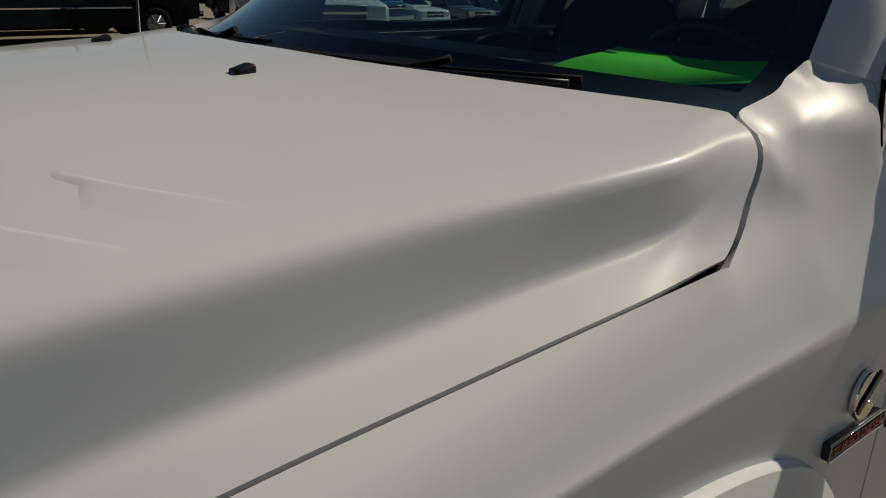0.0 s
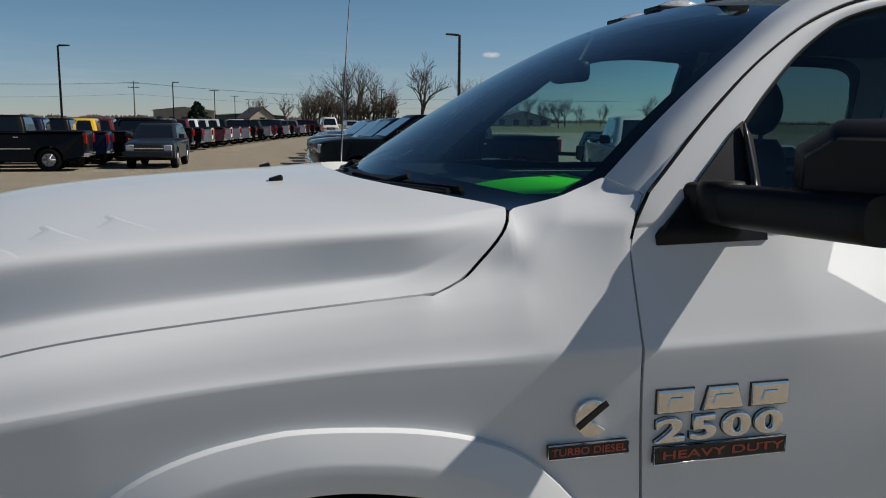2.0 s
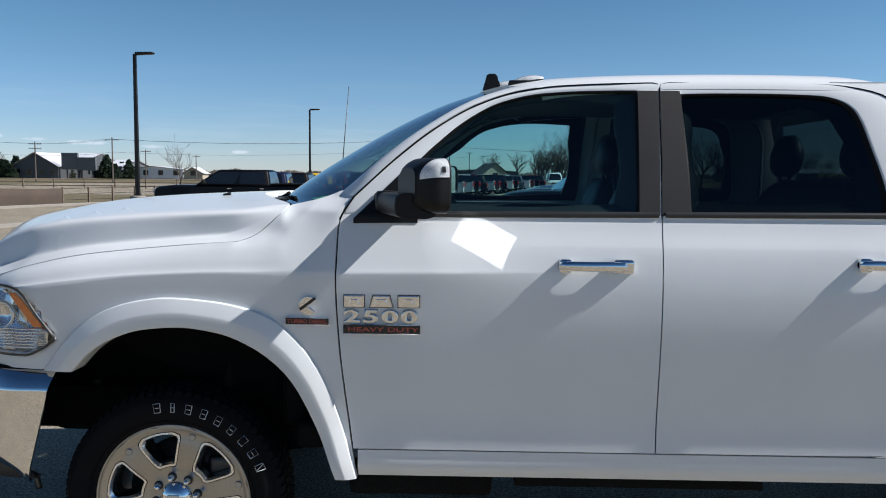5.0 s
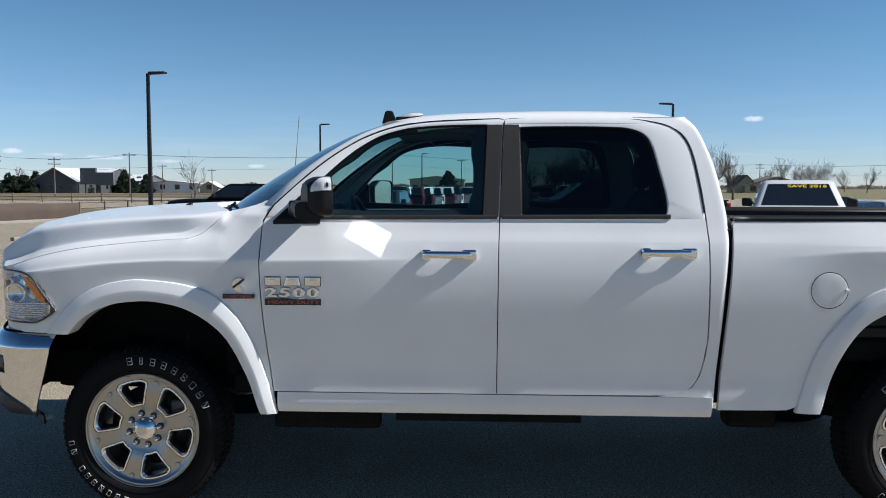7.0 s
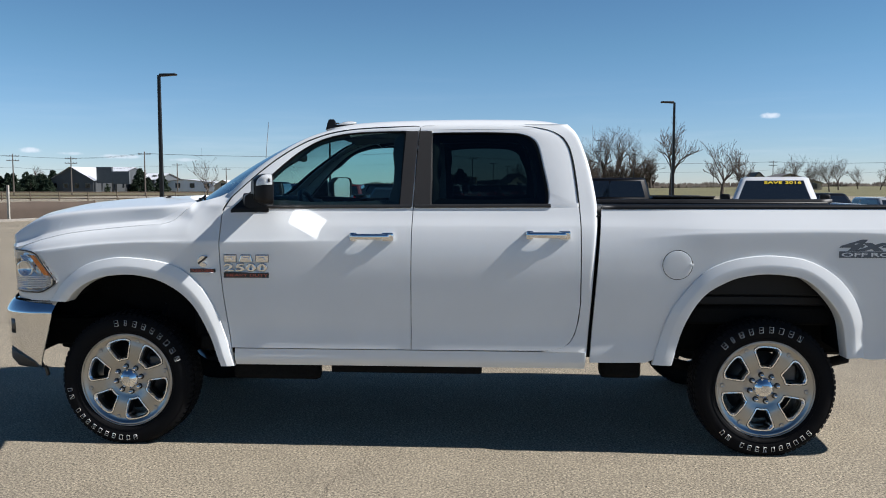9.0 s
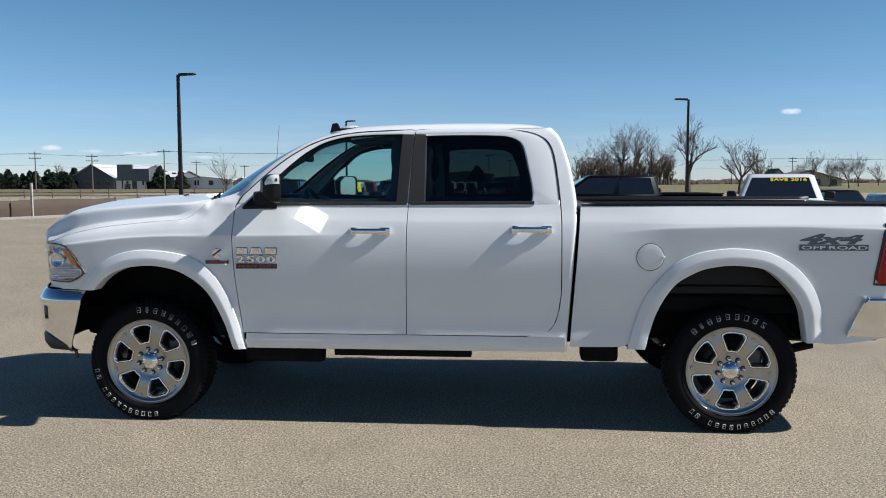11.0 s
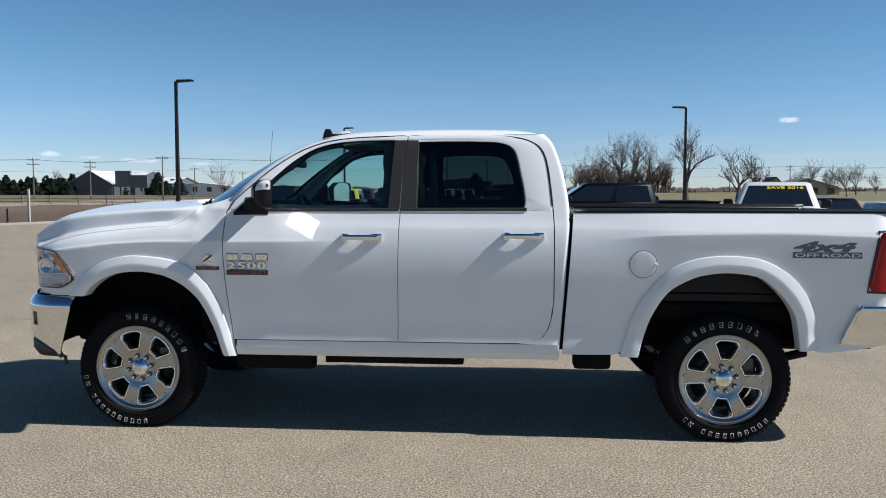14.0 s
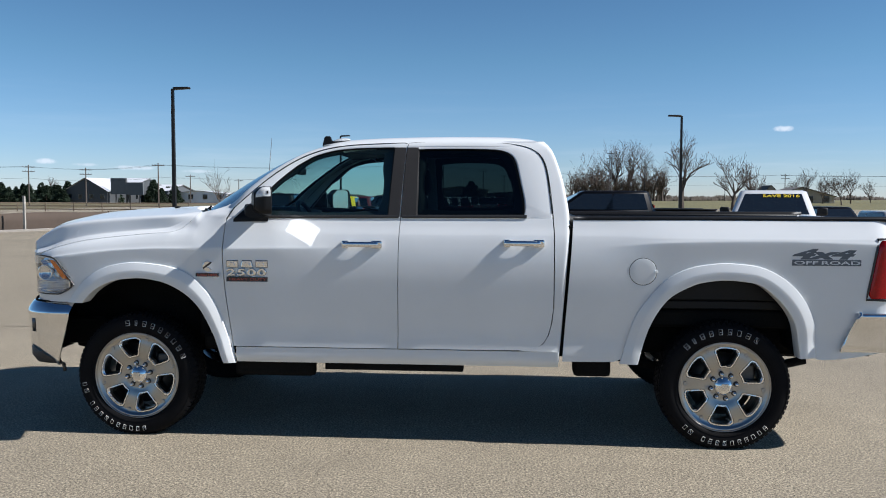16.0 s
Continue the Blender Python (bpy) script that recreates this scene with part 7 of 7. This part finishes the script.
def conifer(x, y, h, seed, wide=0.40):
    """A spruce: trunk, and tiers of drooping clumps with gaps."""
    rng = random.Random(seed)
    t = thing("conifer", (x, y, ground_z(x, y) - 0.05), "dark green conifer at the field's far edge", "tree", "conifers")
    part("trunk", tube(bmesh.new(), [(0, 0, 0), (0, 0, h * 0.95)], [h * 0.025, 0.02], 8), BARK, t)
    V, F = [], []
    for i in range(700):
        k = rng.random() ** 0.75
        z = h * (0.06 + 0.92 * (1 - k) )
        rad = h * wide * (0.12 + 0.88 * k) * (0.55 + 0.45 * rng.random()) * (0.85 + 0.15 * math.sin(z * 6))
        a = rng.uniform(0, 2 * math.pi)
        c = Vector((rad * math.cos(a), rad * math.sin(a), z - rad * 0.25))
        s_ = h * 0.075 * (0.6 + 0.8 * rng.random())
        for _ in range(4):
            u = Vector((rng.uniform(-1, 1), rng.uniform(-1, 1), rng.uniform(-0.6, 0.4))).normalized() * s_
            w = Vector((rng.uniform(-1, 1), rng.uniform(-1, 1), rng.uniform(-0.4, 0.4))).normalized() * s_ * 0.6
            b = len(V)
            V += [(c - w)[:], (c + u)[:], (c + w)[:], (c - u * 0.6 + Vector((0, 0, s_ * 0.3)))[:]]
            F.append((b, b + 1, b + 2, b + 3))
    me = bpy.data.meshes.new("crown")
    me.from_pydata(V, [], F)
    me.materials.append(FIR)
    ob = new("crown", me)
    ob.parent = t
    return t


STATION = (2.43, -6.2)


def far(bearing, dist):
    """A place by its bearing in degrees (from +y towards +x) and distance from the lot's south side."""
    return STATION[0] + dist * math.sin(radians(bearing)), STATION[1] + dist * math.cos(radians(bearing))


for i, (b, d, h, sp) in enumerate(((5.3, 270, 13.3, 0.75), (6.2, 284, 18.0, 0.7), (7.4, 270, 20.5, 0.62), (8.3, 281, 22.3, 0.62), (9.2, 266, 18.7, 0.68), (10.1, 270, 15.1, 0.75), (11.7, 128, 11.8, 0.6), (14.85, 126, 8.4, 0.6), (16.2, 132, 6.6, 0.45),
                                   (18.7, 215, 7.6, 0.3), (19.3, 190, 8.6, 0.28), (20.2, 198, 7.2, 0.45), (20.7, 205, 8.0, 0.5), (21.3, 185, 7.4, 0.5), (21.8, 200, 8.4, 0.45), (22.9, 210, 6.4, 0.5), (24.1, 205, 6.8, 0.45), (27.0, 170, 7.6, 0.45), (31.0, 160, 8.0, 0.5), (34, 150, 8, 0.5))):
    bare_tree(*far(b, d), h, 30 + i, sp, 6, thick=1.7 if i < 9 else 1.1)
for i in range(34):
    b = 4.5 + 6.1 * i / 33
    bare_tree(*far(b, 255 + (i * 9) % 26), 5.8 + 4.7 * abs(math.sin(i * 1.9)), 500 + i, 0.85, 5, "bare_thicket", 3.0)
bare_tree(*far(-19.5, 74), 5.0, 77, 0.55, 5, thick=0.7)
for i, (b, d, h) in enumerate(((-29.6, 260, 7.5), (1.5, 210, 8), (3.2, 220, 9), (4.4, 215, 9))):
    bare_tree(*far(b, d), h, 90 + i, 0.65, 5, thick=2.2)
for i, (b, h) in enumerate(((-33.4, 8), (-32.4, 9), (-31.6, 10), (-30.9, 9.5), (-30.2, 9), (-29.7, 10.5), (-29.2, 9), (-28.7, 10), (-28.2, 8.5), (-25.9, 9.5), (-23.6, 11), (-22.7, 11), (-22.3, 10), (-34.2, 9), (-35, 8.5), (-32.0, 8), (-31.2, 8.5), (-30.5, 8.2), (-29.95, 9), (-29.45, 8.4), (-28.95, 8.8), (-28.45, 7.6), (-32.8, 7.5), (-23.1, 9.4), (-26.1, 8))):
    conifer(*far(b, 232 + (i * 7) % 20), h * (0.50 + 0.09 * math.sin(i * 2.1)), 200 + i, 0.62)
conifer(*far(-2.42, 190), 5.6, 250, 0.8)


def shrub(x, y, h, seed):
    rng = random.Random(seed)
    V, F = [], []
    for i in range(260):
        a, e = rng.uniform(0, 2 * math.pi), rng.uniform(0.15, 1.45)
        l = h * rng.uniform(0.6, 1.0)
        d = Vector((math.cos(a) * math.cos(e), math.sin(a) * math.cos(e), math.sin(e)))
        o = Vector((rng.uniform(-0.12, 0.12), rng.uniform(-0.12, 0.12), 0))
        n = d.cross(Vector((0, 0, 1))).normalized() * 0.012
        b = len(V)
        V += [(o - n)[:], (o + n)[:], (o + d * l * 0.6 + n * 0.8)[:], (o + d * l)[:], (o + d * l * 0.6 - n * 0.8)[:]]
        F.append((b, b + 1, b + 2, b + 3, b + 4))
    me = bpy.data.meshes.new("shrub")
    me.from_pydata(V, [], F)
    me.materials.append(SHRUB)
    ob = new("shrub", me)
    ob.location = (x, y, ground_z(x, y) + 0.10)
    return tagged(ob, "dry brown ornamental shrub in the mulch bed", "shrub", "island shrubs")


for i, (x, y) in enumerate(((-13.1, 26.3), (-12.6, 26.0), (-12.3, 26.5), (-13.0, 27.2), (-11.0, 26.4), (-10.8, 27.0), (-11.3, 27.3), (-12.7, 27.6))):
    shrub(x, y, 0.5 + 0.12 * math.sin(i * 3), 400 + i)


# ---------------------------------------------------------------- fences, barrier, poles and wires
bm = bmesh.new()
rows = []
rng = random.Random(5)
for y in np.linspace(8, 41.5, 100):
    x, zt = verge_edge(y) - 1.4 + 0.03 * math.sin(y * 1.3), 0.92 + 0.03 * math.sin(y * 0.9) + rng.uniform(-0.008, 0.008)
    rows.append([(x + 0.01, y, ground_z(x, y) - 0.02), (x + 0.03, y, ground_z(x, y) + zt * 0.5), (x + 0.01, y, ground_z(x, y) + zt), (x - 0.01, y, ground_z(x, y) + zt), (x - 0.01, y, ground_z(x, y) - 0.02)])
sheet(bm, rows)
tagged(part("silt_barrier", bm, SILT), "long low brown cloth barrier along the lot's edge", "barrier", kind="structure")
PALEPOST = surf("weathered_pale_paint", (0.36, 0.34, 0.30), 0.8, 0, 0.25, 6, 60, bump=0.1)
post = thing("marker_post", (-21.9, 34.0, ground_z(-21.9, 34.0)), "pale painted marker post in front of the brown barrier", "post")
part("post", box(bmesh.new(), -0.055, 0.055, -0.055, 0.055, 0, 1.80, 0.01, 1), PALEPOST, post)


def rail_fence(xa, xb, y, gap, h, label, wire=True, turn=0):
    f = thing("fence", (xa, y, ground_z(xa, y)), label, "fence", turn=turn)
    n = int((xb - xa) / gap) + 1
    for i in range(n):
        p = part("fence_post", box(bmesh.new(), -0.05, 0.05, -0.05, 0.05, 0, h, 0.01, 1), WOOD, f)
        p.location = (i * gap, 0, 0)
    for z in (h * 0.25, h * 0.6, h * 0.93):
        part("fence_wire", tube(bmesh.new(), [(0, 0.06, z), ((n - 1) * gap, 0.06, z)], 0.014 if wire else 0.05, 4), STEEL if wire else WOOD, f)
    return f


rail_fence(verge_edge(41.5) - 1.4, verge_edge(41.5) + 19, 41.5, 2.1, 0.95, "low wire fence on dark wooden posts along the grass", True, 75.4)
rail_fence(-95, 0, 86, 3.4, 1.05, "timber rail fence beside the road", False)


def utility_pole(b, d, h, arms=2):
    x, y = far(b, d)
    p = thing("utility_pole", (x, y, ground_z(x, y)), "tall weathered wooden utility pole with crossarms", "utility pole", "utility poles", -b)
    part("pole", tube(bmesh.new(), [(0, 0, 0), (0, 0, h)], [0.13, 0.085], 8), POLEWOOD, p)
    for k in range(arms):
        part("crossarm", box(bmesh.new(), -1.0, 1.0, -0.05, 0.05, h - 0.47 - 0.8 * k, h - 0.37 - 0.8 * k), POLEWOOD, p)
        for q in (-0.92, -0.45, 0.45, 0.92):
            part("insulator", lathe(bmesh.new(), [(0, 0.0), (0, 0.05), (0.12, 0.06), (0.16, 0.0)], 8, "z", (q, 0, h - 0.37 - 0.8 * k)), STEEL, p)
    return Vector((x, y, ground_z(x, y) + h))


tops = [utility_pole(b, d, h, a) for b, d, h, a in ((-44, 190, 8.0, 2), (-30.89, 170, 7.4, 2), (-27.65, 165, 6.9, 2), (-23.3, 150, 7.4, 1), (-6.27, 172, 8.7, 2), (18, 230, 8.0, 2), (32.5, 170, 7.4, 2))]
for b, d, h in ((-21.3, 190, 6.5), (-18.2, 210, 6.0)):
    utility_pole(b, d, h, 1)
for a, b in zip(tops, tops[1:]):
    for off, dz in ((-1.0, -0.3), (1.0, -0.3), (0.0, -2.4)):
        bm = bmesh.new()
        pts = []
        for t in np.linspace(0, 1, 17):
            p = a.lerp(b, t)
            pts.append((p.x, p.y + off, p.z + dz - 4 * t * (1 - t) * (a - b).length * 0.012))
        tube(bm, pts, 0.016, 4)
        tagged(part("overhead_wire", bm, LAMPMETAL), "thin dark overhead power line between poles", "power line", "overhead wires")
x, y = far(7.0, 190)
mast = thing("radio_mast", (x, y, ground_z(x, y)), "slender lattice mast behind the bare trees", "mast")
bm = bmesh.new()
for q in (-0.3, 0.3):
    tube(bm, [(q, 0, 0), (q * 0.6, 0, 12.2)], 0.07, 4)
for k in range(14):
    tube(bm, [(-0.3, 0, k * 0.85), (0.28, 0, k * 0.85 + 0.85)], 0.04, 4)
part("lattice", bm, STEEL, mast)
for z in (9.2, 10.4, 11.6):
    part("crossarm", box(bmesh.new(), -0.9, 0.9, -0.08, 0.08, z, z + 0.14), STEEL, mast)

# ---------------------------------------------------------------- distant buildings
SIDING = surf("grey_metal_siding", (0.12, 0.13, 0.14), 0.6, 0.1, 0.12, 1.0, 20)
SIDINGD = surf("dark_grey_siding", (0.075, 0.08, 0.085), 0.6, 0.1, 0.12, 1.0, 20)
ROOFW = surf("white_metal_roof", (0.75, 0.76, 0.78), 0.4, 0.1, 0.05, 0.8, 15)
ROOFG = surf("grey_shingle_roof", (0.12, 0.115, 0.11), 0.9, 0, 0.15, 1.5, 20)
BEIGE = surf("beige_siding", (0.42, 0.36, 0.28), 0.8, 0, 0.1, 1.5, 20)


def gable_house(b, d, wx, dy, hw_, hr, turn, wall_m, roof_m, label, windows=3, name="building"):
    x, y = far(b, d)
    g = thing(name, (x, y, ground_z(x, y)), label, "building", turn=turn)
    bm = prism(bmesh.new(), [(-wx / 2, 0), (wx / 2, 0), (wx / 2, hw_), (0, hr), (-wx / 2, hw_)], -dy / 2, dy / 2)
    part("wall", bm, wall_m, g)
    for q in (-1, 1):
        bm = bmesh.new()
        n = Vector((q * (hr - hw_), 0, wx / 2)).normalized() * 0.12
        pts = [(q * (wx / 2 + 0.4), hw_ - 0.4 * (hr - hw_) / (wx / 2)), (0, hr)]
        sheet(bm, [[(px, yy, pz) for yy in (-dy / 2 - 0.4, dy / 2 + 0.4)] for px, pz in pts] + [[(px + n.x, yy, pz + n.z) for yy in (-dy / 2 - 0.4, dy / 2 + 0.4)] for px, pz in pts[::-1]] + [[(pts[0][0], yy, pts[0][1]) for yy in (-dy / 2 - 0.4, dy / 2 + 0.4)]], smooth=False)
        part("roof", bm, roof_m, g)
    for k in range(windows):
        xx = -wx / 2 + wx * (k + 0.5) / windows
        w = part("window", box(bmesh.new(), xx - 0.6, xx + 0.6, -dy / 2 - 0.06, -dy / 2 + 0.1, 1.0, 2.2), CARGLASS, g)
        part("window_frame", box(bmesh.new(), xx - 0.66, xx + 0.66, -dy / 2 - 0.04, -dy / 2 + 0.1, 0.94, 2.26), SIDING, w)
    return g


gable_house(-27.0, 236, 11.5, 12, 3.0, 6.3, 0, SIDINGD, ROOFW, "dark grey gabled shop with a white metal roof", 4)
gable_house(-25.6, 250, 22, 16, 4.2, 6.6, 90, SIDINGD, ROOFW, "long low hall with a white metal roof", 3)
gable_house(-23.3, 256, 20, 14, 3.2, 5.0, 90, SIDING, ROOFW, "long shed with a pale roof beside the conifers", 3)
x, y = far(-25.2, 226)
bb = thing("billboard", (x, y, ground_z(x, y)), "grey back of a stepped roadside billboard", "billboard", turn=-8)
part("panel", box(bmesh.new(), -4.6, -0.2, -0.3, 0.3, 2.2, 6.3, 0.05, 1), SIDING, bb)
part("panel", box(bmesh.new(), -0.2, 4.6, -0.3, 0.3, 2.0, 5.2, 0.05, 1), SIDING, bb)
for q in (-3.4, 0, 3.4):
    part("leg", tube(bmesh.new(), [(q, 0.2, 0), (q, 0.2, 2.3)], 0.15, 8), STEEL, bb)
gable_house(-20.5, 240, 16, 8, 2.4, 3.2, 0, ROOFW, ROOFW, "low white trailer building in the field", 4)
gable_house(-18.2, 230, 5, 5, 1.6, 3.0, 0, BEIGE, ROOFW, "small shed with a pale roof", 1)
gable_house(18.6, 205, 14, 9, 2.2, 4.2, 0, BEIGE, ROOFG, "grey-roofed brick house behind the field", 4)
gable_house(16.9, 203, 5, 6, 2.2, 4.6, 0, BEIGE, ROOFG, "gabled wing of the distant house", 1)
gable_house(-3.1, 220, 14, 10, 3.7, 4.5, 0, BEIGE, ROOFW, "long low commercial building with a pale fascia", 5)
gable_house(0.6, 224, 20, 12, 2.6, 3.2, 0, SIDINGD, ROOFG, "low dark commercial building", 4)
gable_house(1.3, 200, 6, 7, 2.2, 4.4, 20, BEIGE, ROOFG, "small beige house with a steep roof", 1)
# low green rise and hedge line on the far side of the fields
GRASS = concrete("spring_grass", (0.21, 0.19, 0.08), 0.4, 0.2)
HEDGE = surf("grey_brown_woods", (0.085, 0.07, 0.055), 1.0, 0, 0.35, 0.06, 0.9)
bm = bmesh.new()
rows = []
for x in np.linspace(15, 330, 60):
    k = math.sin(math.pi * (x - 15) / 315) ** 0.5
    rows.append([(x, y, ground_z(0, 90) - 0.1 + 1.6 * k * s_) for y, s_ in ((135, 0), (160, 0.35), (200, 0.9), (240, 1.0), (330, 0.0))])
sheet(bm, rows)
tagged(part("grass_rise", bm, GRASS), "low rise of green and tan grass behind the lot", "field", kind="structure")
# the woods run on unseen all round, added as dark horizon for reflections
for lab, b0, b1, d, h0 in (("far line of leafless woods along the horizon", -180, 180, 620, 5.5), ("hedge of bare brush behind the field", -40, -8, 330, 3.2), ("hedge of bare brush behind the houses", 0, 40, 300, 3.5)):
    rng = random.Random(int(d))
    V, F = [], []
    for i in range(int(4000 * max(1, (b1 - b0) / 90))):
        b = rng.uniform(b0, b1)
        x, y = far(b, d + rng.uniform(-12, 12))
        h, w = h0 * (0.62 + 0.5 * noise.noise(Vector((b * 0.8, d, 0))) + 0.16 * rng.random() ** 2), h0 * rng.uniform(0.05, 0.15)
        k = len(V)
        z = ground_z(x, y) - 0.5
        V += [(x - w, y, z), (x + w, y, z), (x + w * 0.8, y + 0.3, z + h * 0.75), (x + w * 0.1, y, z + h), (x - w * 0.7, y - 0.3, z + h * 0.7)]
        F.append((k, k + 1, k + 2, k + 3, k + 4))
    me = bpy.data.meshes.new("woods")
    me.from_pydata(V, [], F)
    me.materials.append(HEDGE)
    tagged(new("distant_woods", me), lab, "woods", kind="stuff")
# yellow lettering across the parked white truck's windshield
words("windshield_lettering", "SAVE 2016", surf("yellow_lettering", (0.85, 0.62, 0.02), 0.5, 0, 0.05, 8, 60), save, (0, 0, 0), 0.135, 0.002, 1.3, label="yellow windshield lettering")
let = bpy.data.objects["windshield_lettering"]
L, _, hw, belt, roof, _, (c0, c1), (t0, t1), _ = SHAPES["pickup"]
k = 0.80
let.matrix_basis = Matrix.Translation((c0 + (t0 - c0) * 0.74 / 0.94 - 0.03, 0.22, belt + (roof - belt) * 0.72)) @ pose(0, 0, 0, 0, 0, -90) @ pose(0, 0, 0, -52)
